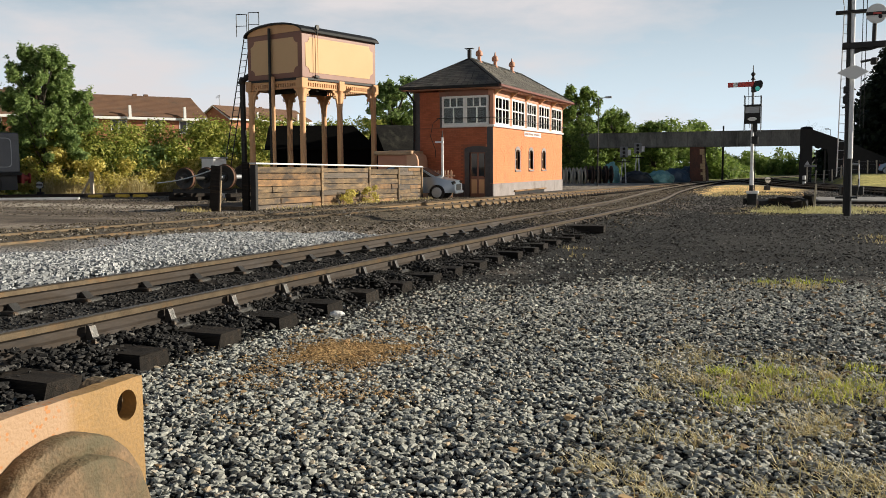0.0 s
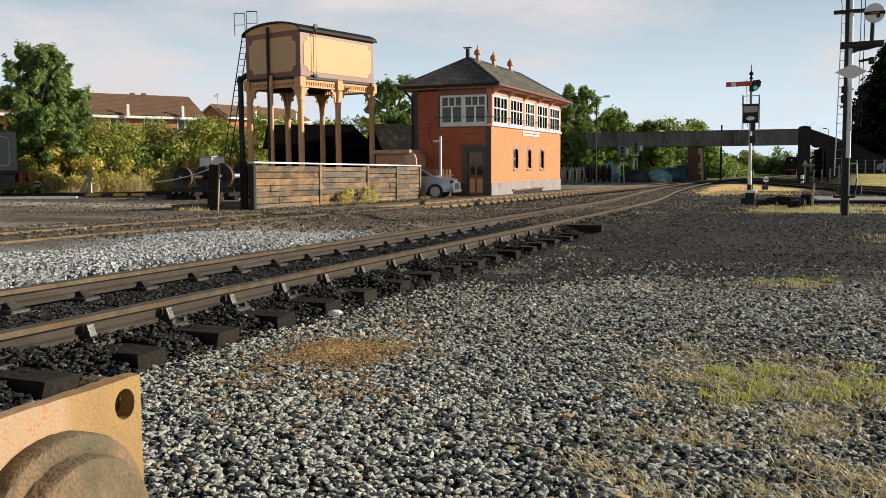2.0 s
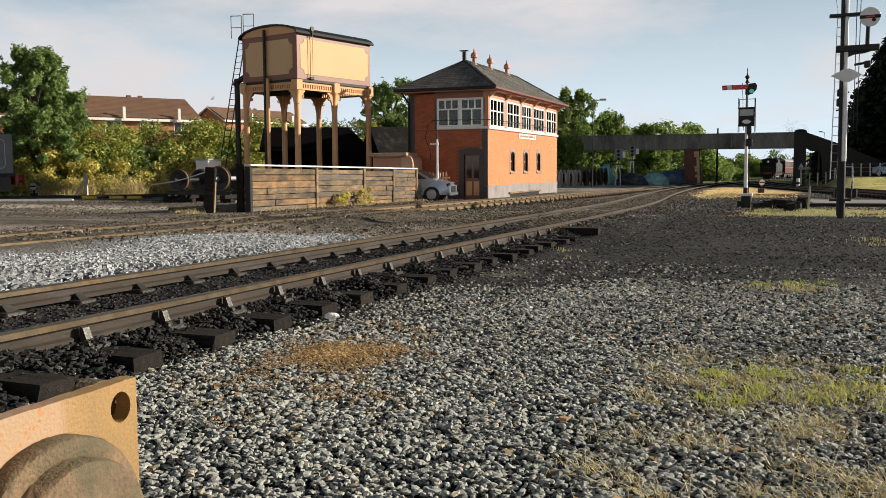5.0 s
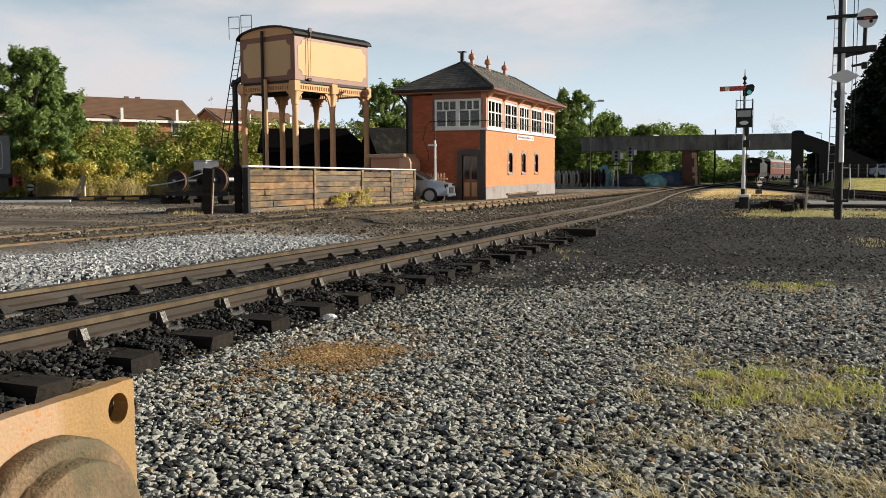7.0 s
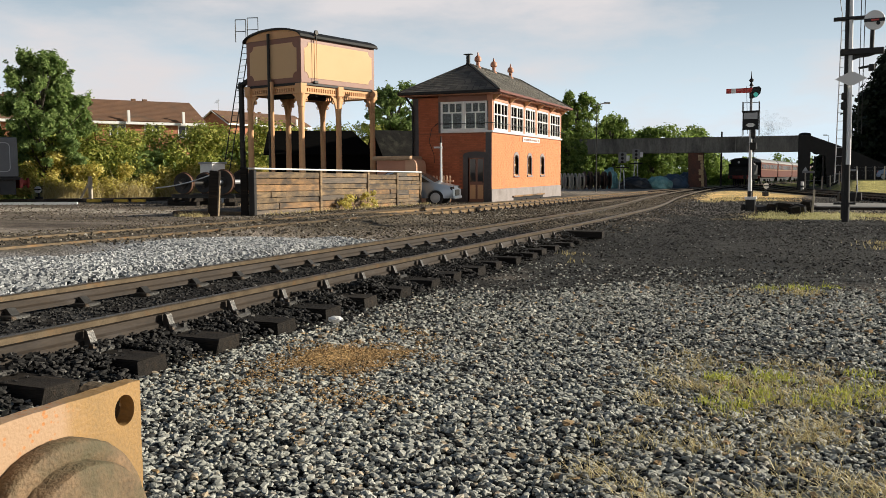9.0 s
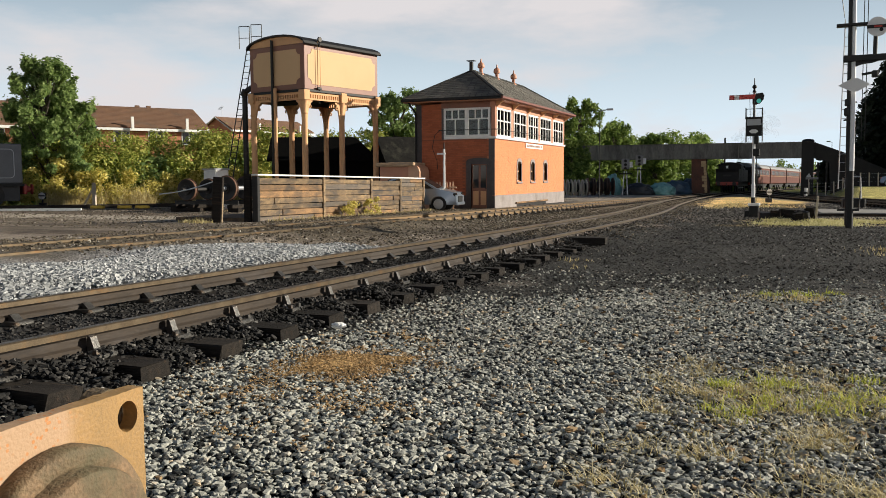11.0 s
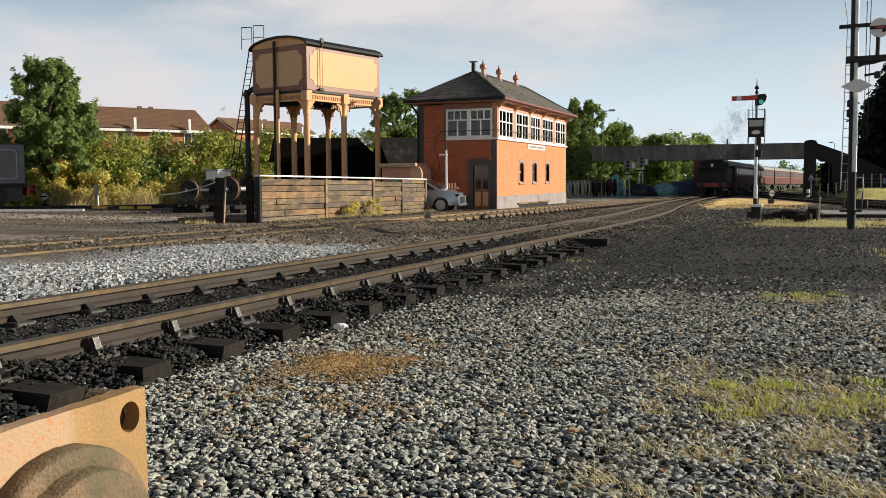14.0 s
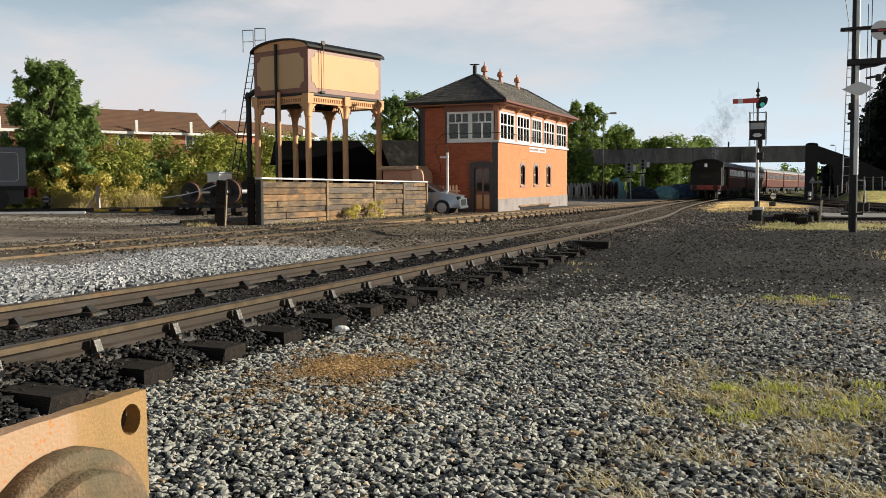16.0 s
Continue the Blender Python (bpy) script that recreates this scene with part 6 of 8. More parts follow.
def car(name, label, paint, m):
    """A small hatchback: local x forward is its tail, length 4.1 m."""
    c = thing(name, label, "car", m)
    side = [(-2.05, 0.35), (-2.05, 0.66), (-1.95, 0.82), (-1.2, 0.98), (-0.55, 1.36), (0.1, 1.44), (0.85, 1.40), (1.55, 1.02), (1.95, 0.94), (2.05, 0.80), (2.07, 0.45), (2.0, 0.30)]
    bm = bmesh.new()
    # body with wheel arches
    lower = []
    for cx in (1.32, -1.28):
        lower += [(cx + 0.36 * math.cos(a), 0.30 + 0.36 * math.sin(a)) for a in np.linspace(0, math.pi, 9)]
    solid(bm, side + lower + [(-2.0, 0.30)], "y", -0.84, 0.84)
    for v in bm.verts:
        k = max(0.0, (v.co.z - 0.85) / 0.6)
        v.co.y *= 1 - 0.22 * k
        if abs(v.co.x) > 1.8:
            v.co.y *= 0.90
    bmesh.ops.triangulate(bm, faces=[f for f in bm.faces if len(f.verts) > 6])
    part("body", bm, paint, c, "silver body", True)
    for s in (-1, 1):
        g = bmesh.new()
        solid(g, [(-1.05, 0.98), (-0.5, 1.31), (0.1, 1.38), (0.8, 1.34), (1.35, 1.02)], "y", s * 0.752, s * 0.76)
        for v in g.verts:
            v.co.y = s * (0.848 - 0.84 * 0.22 * max(0, (v.co.z - 0.85) / 0.6)) + s * (0.004 if abs(v.co.y) > 0.755 else -0.02)
        part("side_window", g, M_GLASS_SHUT, c)
    g = bmesh.new()
    q = [(1.545, -0.66, 1.045), (1.545, 0.66, 1.045), (0.90, 0.62, 1.40), (0.90, -0.62, 1.40)]
    f = [g.verts.new(p) for p in q] + [g.verts.new((p[0] - 0.03, p[1], p[2] - 0.03)) for p in q]
    for k in ((0, 1, 2, 3), (7, 6, 5, 4), (0, 4, 5, 1), (1, 5, 6, 2), (2, 6, 7, 3), (3, 7, 4, 0)):
        g.faces.new([f[i] for i in k])
    bmesh.ops.translate(g, verts=g.verts, vec=(0.02, 0, 0.02))
    part("rear_window", g, M_GLASS_SHUT, c)
    ty, rm = bmesh.new(), bmesh.new()
    lathe(ty, [(0.19, -0.1), (0.31, -0.1), (0.32, -0.06), (0.32, 0.06), (0.31, 0.1), (0.19, 0.1)], 22, pose(0, 0, 0, 90, 0, 0))
    lathe(rm, [(0.0, -0.08), (0.22, -0.08), (0.22, 0.105), (0.205, 0.115), (0.05, 0.105), (0.0, 0.103)], 22, pose(0, 0, 0, 90, 0, 0))
    ty, rm = to_mesh("wheel", ty, M_TYRE, True), to_mesh("rim", rm, M_PALEGREY, True)
    for x in (1.32, -1.28):
        for y in (-0.76, 0.76):
            w = part("wheel", ty, None, c, m=pose(x, y, 0.32, 0, 0, 0 if y < 0 else 180))
            part("rim", rm, None, w, "silver spoked rim")
    for y in (-0.6, 0.6):
        part("headlight", made(lambda b: box(b, -2.03, -1.88, y - 0.17, y + 0.17, 0.62, 0.80, 0.03)), M_GLASS_SHUT, c, "clear dark headlight")
    part("grille", made(lambda b: box(b, -2.075, -2.04, -0.42, 0.42, 0.40, 0.66, 0.02)), M_BLACK, c, "black grille")
    part("front_bumper", made(lambda b: box(b, -2.12, -2.0, -0.74, 0.74, 0.26, 0.40, 0.04)), paint, c)
    part("windscreen", made(lambda b: solid(b, [(-1.18, 1.00), (-0.56, 1.375), (-0.53, 1.36), (-1.14, 0.985)], "y", -0.62, 0.62)), M_GLASS_SHUT, c)
    part("bumper", made(lambda b: box(b, 2.0, 2.12, -0.76, 0.76, 0.36, 0.60, 0.04)), paint, c)
    for y in (-0.66, 0.66):
        part("tail_light", made(lambda b: box(b, 1.93, 2.05, y - 0.1, y + 0.1, 0.70, 0.94, 0.02)), M_RED, c, "red tail light")
    part("number_plate", made(lambda b: box(b, 2.121, 2.135, -0.26, 0.26, 0.62, 0.74)), M_WHITE, c)
    return c


M_TYRE = surf("tyre rubber", (0.02, 0.02, 0.02), (0.014, 0.014, 0.014), 10, 0.85, 0.2)
M_SILVER = surf("silver car paint", (0.27, 0.315, 0.375), (0.24, 0.28, 0.335), 2, 0.28, 0.0, 0.55, 30, coat=0.6)
M_BLUECAR = surf("blue-grey car paint", (0.16, 0.22, 0.32), None, 2, 0.3, 0.0, 0.4, 30, coat=0.6)
car("silver_car", "silver car parked behind the timber wall, its nose showing", M_SILVER, pose(-15.95, 35.10, gz(35.3) - 0.04, 0, 0, 189))
car("blue_car", "blue-grey car parked on the far field", M_BLUECAR, pose(9.3, 101, gz(101) + field_lift(9.3, 101), 0, 0, 150))


def lamp_standard():
    x, y = -15.02, 36.25
    ls = thing("white_post", "slim white post with a short crossarm beside the signal box", "post", pose(x, y, gz(y)))
    part("shaft", made(lambda b: rod(b, (0, 0, -0.1), (0, 0, 2.7), 0.06, 0.05, 12)), M_WHITE, ls, "", True)
    part("crossarm", made(lambda b: box(b, -0.34, 0.06, -0.04, 0.04, 2.45, 2.53, 0.01)), M_WHITE, ls)
    part("cap", made(lambda b: rod(b, (0, 0, 2.7), (0, 0, 3.0), 0.04, 0.02, 10)), M_BLACK, ls)
    return ls


lamp_standard()


def picket_fence(x, y, n, rz, h, mat, label, step=0.16, group=""):
    pf = thing("picket_fence", label, "fence", pose(x, y, gz(y), 0, 0, rz), group)
    pk = bmesh.new()
    solid(pk, [(-0.04, 0), (0.04, 0), (0.04, h - 0.06), (0, h), (-0.04, h - 0.06)], "y", -0.012, 0.012)
    pk = to_mesh("picket", pk, mat)
    for i in range(n):
        part("picket", pk, None, pf, m=pose(i * step, 0, 0))
    for z in (0.3, h - 0.3):
        part("rail", made(lambda b: box(b, -0.1, n * step, 0.014, 0.05, z, z + 0.07)), mat, pf)
    return pf


picket_fence(-15.75, 36.75, 7, 0, 1.25, M_SALMON, "salmon-painted picket fence against the signal box")


# ---- loose wheelsets, black post, cabinet, siding by the hedge ----
SID = (Vector((-34.2, 30.2, 0)), Vector((0.471, 0.882, 0)))


def on_siding(s, off=0.0, dz=0.0):
    p = SID[0] + SID[1] * s + Vector((0.882, -0.471, 0)) * off
    return Vector((p.x, p.y, gz(p.y) + dz))


def hedge_siding():
    st = thing("hedge_siding", "low dark siding rails along the bramble hedge", "railway track")
    for off in (-0.75, 0.75):
        part("rail", made(lambda b: beam(b, on_siding(-9, off, 0.06), on_siding(16, off, 0.06), 0.07, 0.15)), M_RAIL, st)
    sl = to_mesh("sleeper", made(lambda b: box(b, -1.3, 1.3, -0.13, 0.13, -0.1, 0.0, 0.01)), M_SLEEP)
    for i in range(30):
        p = on_siding(-9 + i * 0.84)
        part("sleeper", sl, None, st, m=pose(p.x, p.y, p.z + 0.02, 0, 0, -28.1))
    return st


hedge_siding()


def wheelset(s, rust):
    p = Vector((*s, gz(s[1]) + 0.465))
    ws = thing("wheelset", "loose locomotive wheelset with rust-edged rims standing in the yard" if rust else "loose black wheelset standing in the yard", "wheelset", pose(p.x, p.y, p.z, 0, 0, 94), "loose wheelsets")
    R = 0.50 if rust else 0.44
    part("axle", made(lambda b: rod(b, (-1.15, 0, R), (1.0, 0, R), 0.09, n=14)), M_GREYMETAL if rust else M_BLACKIRON, ws, "bright steel axle" if rust else "", True)
    for x in (-0.75, 0.75):
        bm = bmesh.new()
        lathe(bm, [(0.09, -0.09), (0.18, -0.09), (0.2, -0.04), (R - 0.14, -0.04), (R - 0.1, -0.07), (R - 0.02, -0.07), (R - 0.02, 0.07), (R - 0.1, 0.07), (R - 0.14, 0.04), (0.2, 0.04), (0.18, 0.09), (0.09, 0.09)], 30, pose(0, 0, 0, 0, 90, 0))
        w = part("wheel", bm, M_BLACKIRON, ws, "black wheel disc", True, m=pose(x, 0, R))
        bm = bmesh.new()
        lathe(bm, [(R - 0.02, -0.072), (R, -0.068), (R, 0.05), (R + 0.03, 0.055), (R + 0.03, 0.075), (R - 0.02, 0.078), (R - 0.02, -0.072)], 30, pose(0, 0, 0, 0, 90, 0), caps=False)
        part("tyre", bm, M_RUSTRIM, w, "orange-rusted tyre", True)
    return ws


M_RUSTRIM = surf("orange rust", (0.14, 0.062, 0.028), (0.06, 0.032, 0.021), 9, 0.75, 0.3)
wheelset((-23.6, 29.9), False)
wheelset((-21.75, 30.03), True)


def storage_track():
    """Short length of rail on stacked baulks, carrying the wheelsets."""
    st = thing("storage_track", "short black storage track on stacked timbers under the wheelsets", "railway track", pose(-22.7, 29.96, gz(29.96), 0, 0, 4))
    for y in (-0.75, 0.75):
        part("rail", made(lambda b: (box(b, -1.5, 1.5, y - 0.035, y + 0.035, 0.42, 0.465, 0.008), box(b, -1.5, 1.5, y - 0.01, y + 0.01, 0.34, 0.43), box(b, -1.5, 1.5, y - 0.06, y + 0.06, 0.31, 0.34))), M_BLACKIRON, st)
    for x in (-1.3, -0.5, 1.35):
        part("baulk", made(lambda b: box(b, x - 0.13, x + 0.13, -1.15, 1.15, 0.16, 0.31, 0.012)), M_SLEEP, st)
    for y in (-0.8, 0.8):
        for x0, x1 in ((-1.6, -0.2), (1.1, 1.6)):
            part("bearer", made(lambda b: box(b, x0, x1, y - 0.13, y + 0.13, -0.06, 0.16, 0.012)), M_SLEEP, st)
    return st


storage_track()


def cabinet():
    p = Vector((-24.7, 32.6, gz(33)))
    c = thing("lineside_cabinet", "white and grey lineside cabinet behind the wheelsets", "cabinet", pose(p.x - 0.3, p.y + 0.4, p.z, 0, 0, -18))
    part("body", made(lambda b: box(b, -0.46, 0.46, -0.36, 0.36, 0, 1.78, 0.02)), M_WHITE, c)
    part("lid", made(lambda b: box(b, -0.52, 0.52, -0.42, 0.42, 1.78, 1.85, 0.02)), M_PALEGREY, c)
    return c


cabinet()


def black_post():
    bp = thing("leaning_post", "dark timber post with a chain by the yard track", "post", pose(-15.83, 20.87, gz(20.87), 0, 4, 15))
    part("timber", made(lambda b: box(b, -0.15, 0.15, -0.07, 0.07, -0.3, 1.32, 0.015)), M_SLEEP, bp)
    part("pale_edge", made(lambda b: box(b, 0.151, 0.168, -0.05, 0.04, -0.2, 0.9, 0.004)), M_PLANKPALE, bp, "bleached splintered edge")
    ch = bmesh.new()
    a, b_ = Vector((-0.1, 0, 1.2)), Vector((-2.5, 1.5, 0.62))
    for i in range(12):
        u, v = i / 12, (i + 1) / 12
        sag = lambda t: Vector((0, 0, -0.07 * math.sin(math.pi * t)))
        rod(ch, a.lerp(b_, u) + sag(u), a.lerp(b_, v) + sag(v), 0.018, n=6)
    part("chain", ch, M_GREYMETAL, bp, "sagging pale chain")
    return bp


black_post()


def stay_post():
    sp = thing("braced_post", "grey weathered post with a diagonal brace", "post", pose(-32.6, 33.3, gz(33.3), 0, 0, 22))
    part("post", made(lambda b: box(b, -0.08, 0.08, -0.08, 0.08, -0.2, 1.22, 0.01)), M_GREYWOOD, sp)
    part("brace", made(lambda b: beam(b, (-0.62, 0, -0.05), (-0.08, 0, 0.85), 0.10, 0.08)), M_GREYWOOD, sp)
    return sp


M_GREYWOOD = surf("grey weathered wood", (0.50, 0.44, 0.35), (0.36, 0.31, 0.24), 4, 0.85, 0.4, 0, 30, stretch=(6, 6, 1))
stay_post()


def ground_disc(x, y, s, label, rz=0):
    g = thing("ground_signal", label, "ground signal", pose(x, y, gz(y), 0, 0, rz))
    part("stand", made(lambda b: box(b, -0.16 * s, 0.16 * s, -0.16 * s, 0.16 * s, -0.05, 0.28 * s, 0.02)), M_BLACKIRON, g)
    part("neck", made(lambda b: rod(b, (0, 0, 0.28 * s), (0, 0, 0.5 * s), 0.05 * s, n=8)), M_BLACKIRON, g)
    part("lamp_case", made(lambda b: box(b, -0.1 * s, 0.13 * s, -0.06 * s, 0.14 * s, 0.5 * s, 0.85 * s, 0.02)), M_BLACKIRON, g)
    d = part("disc", made(lambda b: lathe(b, [(0, -0.02), (0.2 * s, -0.02), (0.2 * s, 0.01), (0, 0.01)], 20, pose(0, -0.09 * s, 0.68 * s, 90, 0, 0))), M_WHITE, g, "white disc")
    part("bar", made(lambda b: box(b, -0.19 * s, 0.19 * s, -0.09 * s - 0.027, -0.09 * s - 0.021, 0.65 * s, 0.72 * s)), M_BLACK, d)
    return g


ground_disc(-34.2, 31.6, 0.85, "small lineside ground signal with a pale disc", 20)
ground_disc(-2.15, 58.8, 0.95, "white disc ground signal on a black stand between tracks", 32)
blk = made(lambda b: box(b, -0.32, 0.32, -0.12, 0.12, 0, 0.14, 0.03))
M_YELLOW = surf("yellow paint", (0.72, 0.47, 0.05), (0.62, 0.38, 0.04), 5, 0.55, 0.1, 0, 40, (0.3, 0.2, 0.08), 0.2)
blk = to_mesh("yellow_block", blk, M_YELLOW)
for x, y in ((-30.66, 31.5), (-29.6, 32.1), (-28.9, 32.5)):
    tagged(part("yellow_block", blk, None, None, m=pose(x, y, gz(y), 0, 0, 20)), "yellow-painted timber block on the ground", "marker block", "yellow blocks")
kb = made(lambda b: beam(b, (-34.6, 25.45, gz(27) + 0.03), (-29.1, 28.95, gz(29) + 0.03), 0.20, 0.12))
tagged(part("white_kerb", kb, M_POSTWHITE), "white-painted edging timber along the yard", "kerb")


def parked_engine():
    """End of a dark grey engine standing on the hedge siding."""
    p = on_siding(-0.08, 0, 0.135)
    en = thing("parked_engine", "dark grey lined tank engine with red buffers parked by a hedge", "locomotive", pose(p.x, p.y, p.z, 0, 0, -28.1))
    part("bunker_side", made(lambda b: box(b, -1.25, 1.25, -6.0, 0, 1.05, 2.85, 0.04)), M_ENGINE, en, "dark grey bunker with pale lining")
    ln = bmesh.new()
    r, y0, y1, z0, z1 = 0.18, -3.4, -0.35, 1.30, 2.60
    pts = [(y1 - r + r * math.sin(a), z1 - r + r * math.cos(a)) for a in np.linspace(0, math.pi / 2, 6)] + [(y1 - r + r * math.cos(a), z0 + r - r * math.sin(a)) for a in np.linspace(0, math.pi / 2, 6)]
    pts = [(y0, z1)] + pts + [(y0, z0)]
    for a, b_ in zip(pts, pts[1:]):
        beam(ln, (1.252, *a), (1.252, *b_), 0.03, 0.03)
    part("lining", ln, M_PALEGREY, en, "pale lining")
    part("footplate", made(lambda b: box(b, -1.3, 1.3, -6, 0.05, 0.92, 1.048)), M_BLACK, en)
    part("buffer_beam", made(lambda b: box(b, -1.2, 1.2, 0.05, 0.17, 0.55, 1.0)), M_BUFRED, en, "red buffer beam")
    part("lower_frame", made(lambda b: box(b, -1.0, 1.05, -6, -0.1, 0.25, 0.915)), M_GREYFRAME, en)
    bf = bmesh.new()
    lathe(bf, [(0.16, 0), (0.14, 0.18), (0.10, 0.19), (0.10, 0.24), (0.24, 0.26), (0.24, 0.31), (0, 0.33)], 16, pose(0, 0, 0, -90, 0, 0))
    bf = to_mesh("buffer", bf, M_BUFRED, True)
    for x in (-0.87, 0.87):
        part("buffer", bf, None, en, "red buffer housing with a black head", m=pose(x, 0.17, 0.78))
    w = wheel_mesh(0.5, M_BLACKIRON)
    for y in (-1.3, -3.2):
        for x in (-0.75, 1.0):
            part("wheel", w, None, en, m=pose(x + (0.12 if x > 0 else 0), y, 0.5))
    return en


def wheel_mesh(r, mat, w=0.13):
    bm = bmesh.new()
    lathe(bm, [(0.07, -w / 2 - 0.02), (r * 0.86, -w / 2), (r, -w / 2), (r, w / 2 - 0.03), (r + 0.03, w / 2 - 0.03), (r + 0.03, w / 2), (r * 0.86, w / 2), (0.07, w / 2 + 0.02)], 20, pose(0, 0, 0, 0, 90, 0))
    return to_mesh("wheel", bm, mat)


M_ENGINE = surf("dark grey engine paint", (0.125, 0.13, 0.138), (0.09, 0.094, 0.10), 1.2, 0.38, 0.05, 0, 30, (0.07, 0.07, 0.07), 0.4)
M_GREYFRAME = surf("grey engine frame", (0.035, 0.035, 0.036), (0.02, 0.02, 0.021), 3, 0.5, 0.1)
parked_engine()


# ---- houses beyond the hedge ----
def house(x, y, rz, L, W, he, hr, windows, label, name="house", hip=0.0):
    """Ridge along local x; the front faces -y."""
    h = thing(name, label, "house", pose(x, y, 0, 0, 0, rz), "houses beyond the hedge")
    bm = bmesh.new()
    solid(bm, [(-W / 2, -1), (W / 2, -1), (W / 2, he), (0, hr - 0.1), (-W / 2, he)], "x", -L / 2, L / 2)
    part("wall", bm, M_HOUSEBRICK, h, "red brick walls")
    e = 0.45
    for s in (-1, 1):
        bm = bmesh.new()
        k = (hr - he) / (W / 2)
        solid(bm, [(0, hr + 0.12), (s * (W / 2 + e), he - e * k + 0.12), (s * (W / 2 + e), he - e * k), (0, hr)], "x", -L / 2 - 0.35, L / 2 + 0.35)
        for v in bm.verts:
            if v.co.x > 0 and abs(v.co.y) < 0.01:
                v.co.x -= hip
        roof = part("roof", bm, M_ROOFTILE, h, "brown concrete-tile roof")
        bt = bmesh.new()
        n = int((W / 2 + e) / 0.32)
        for i in range(n):
            yy = s * (W / 2 + e) * (i + 0.5) / n
            z = hr + 0.12 - abs(yy) * k
            box(bt, -L / 2 - 0.35, L / 2 + 0.33 - hip * (1 - abs(yy) / (W / 2 + e)), yy - 0.03, yy + 0.03, z, z + 0.04)
        part("tile_course", bt, M_ROOFTILE, roof)
    part("gutter", made(lambda b: box(b, -L / 2 - 0.35, L / 2 + 0.35, -W / 2 - e - 0.1, -W / 2 - e + 0.12, he - 0.52, he - 0.28)), M_WHITE, h, "white fascia and gutter")
    for s in ((-1, 1) if not hip else (-1,)):
        bb = bmesh.new()
        for t in (-1, 1):
            beam(bb, (s * (L / 2 + 0.37), 0, hr + 0.02), (s * (L / 2 + 0.37), t * (W / 2 + e), he - 0.45), 0.25, 0.08)
        part("bargeboard", bb, M_WHITE, h)
    for x0 in windows:
        w = part("window", made(lambda b: box(b, x0 - 0.75, x0 + 0.75, -W / 2 - 0.04, -W / 2 - 0.004, he - 1.75, he - 0.5)), M_WHITE, h, "white-framed window")
        for k in (-1, 1):
            part("pane", made(lambda b: box(b, x0 + k * 0.36 - 0.29, x0 + k * 0.36 + 0.29, -W / 2 - 0.055, -W / 2 - 0.041, he - 1.65, he - 0.6)), M_GLASS_SHUT, w)
    for x0 in (-L / 2 + L * 0.28, -L / 2 + L * 0.80):
        part("flue", made(lambda b: box(b, x0 - 0.12, x0 + 0.12, -W / 2 - 0.9, -W / 2 - 0.7, he - 0.4, he + 0.75)), M_WHITE, h)
    for x0 in (-0.5, 0.6):
        part("ridge_vent", made(lambda b: box(b, x0, x0 + 0.4, -0.15, 0.15, hr + 0.1, hr + 0.28)), M_ROOFTILE, h)
    return h


M_HOUSEBRICK = surf("house brick", (0.42, 0.17, 0.09), (0.33, 0.12, 0.065), 1.5, 0.85, 0.1, 0, 14)
M_ROOFTILE = surf("brown roof tile", (0.19, 0.10, 0.055), (0.13, 0.07, 0.042), 0.8, 0.85, 0.2, 0, 9, (0.10, 0.075, 0.055), 0.4)
HSE = 57
house(-61.35, 69.15, HSE, 9.9, 8.8, 6.1, 8.05, (-3.0, 0.2, 3.4), "brown-roofed brick terrace house with white windows", "terrace_house")
house(-66.9, 58.9, HSE, 9.6, 7.2, 6.05, 8.1, (-2, 2), "brown-roofed brick house behind the tree", "terrace_house")
house(-72.9, 106.3, 77, 15.0, 6.0, 7.9, 9.4, (), "gable-ended brick house with white bargeboards", "gable_house")
ae = thing("tv_aerial", "thin roof television aerial", "aerial", pose(-74.5, 100.0, 9.5))
part("mast", made(lambda b: rod(b, (0, 0, -0.3), (0, 0, 1.6), 0.03, n=6)), M_GREYMETAL, ae)
part("elements", made(lambda b: [rod(b, (-0.3, -0.5 + 0.1 * i, 1.0 + 0.08 * i), (0.3, -0.5 + 0.1 * i, 1.0 + 0.08 * i), 0.015, n=5) for i in range(6)]), M_GREYMETAL, ae)


# ---- far lineside things ----
def cable_drum(x, y, r, w, mat, label, rz=0):
    d = thing("cable_drum", label, "cable drum", pose(x, y, gz(y), 0, 0, rz), "cable drums by the line")
    part("core", made(lambda b: rod(b, (-w / 2, 0, r), (w / 2, 0, r), r * 0.55, n=18)), M_BLACK, d, "", True)
    for s in (-1, 1):
        bm = bmesh.new()
        lathe(bm, [(0, -0.05), (r, -0.05), (r, 0.05), (0, 0.05)], 22, pose(s * w / 2, 0, r, 0, 90, 0))
        part("flange", bm, mat, d)
    return d


M_CEMENT = surf("pale cement", (0.50, 0.45, 0.36), (0.38, 0.34, 0.27), 3, 0.85, 0.3)
M_DRUMWOOD = surf("dark drum wood", (0.10, 0.055, 0.035), (0.05, 0.03, 0.022), 4, 0.8, 0.3)
for i in range(4):
    cable_drum(-22.9 + i * 0.55, 86.5 + i * 0.9, 0.85, 0.35, M_CEMENT, "pale cable drum standing in a row", 25)
for i in range(4):
    cable_drum(-21.3 + i * 0.55, 92.0 + i * 0.9, 0.95, 0.5, M_DRUMWOOD, "dark brown wooden cable drum", 25)


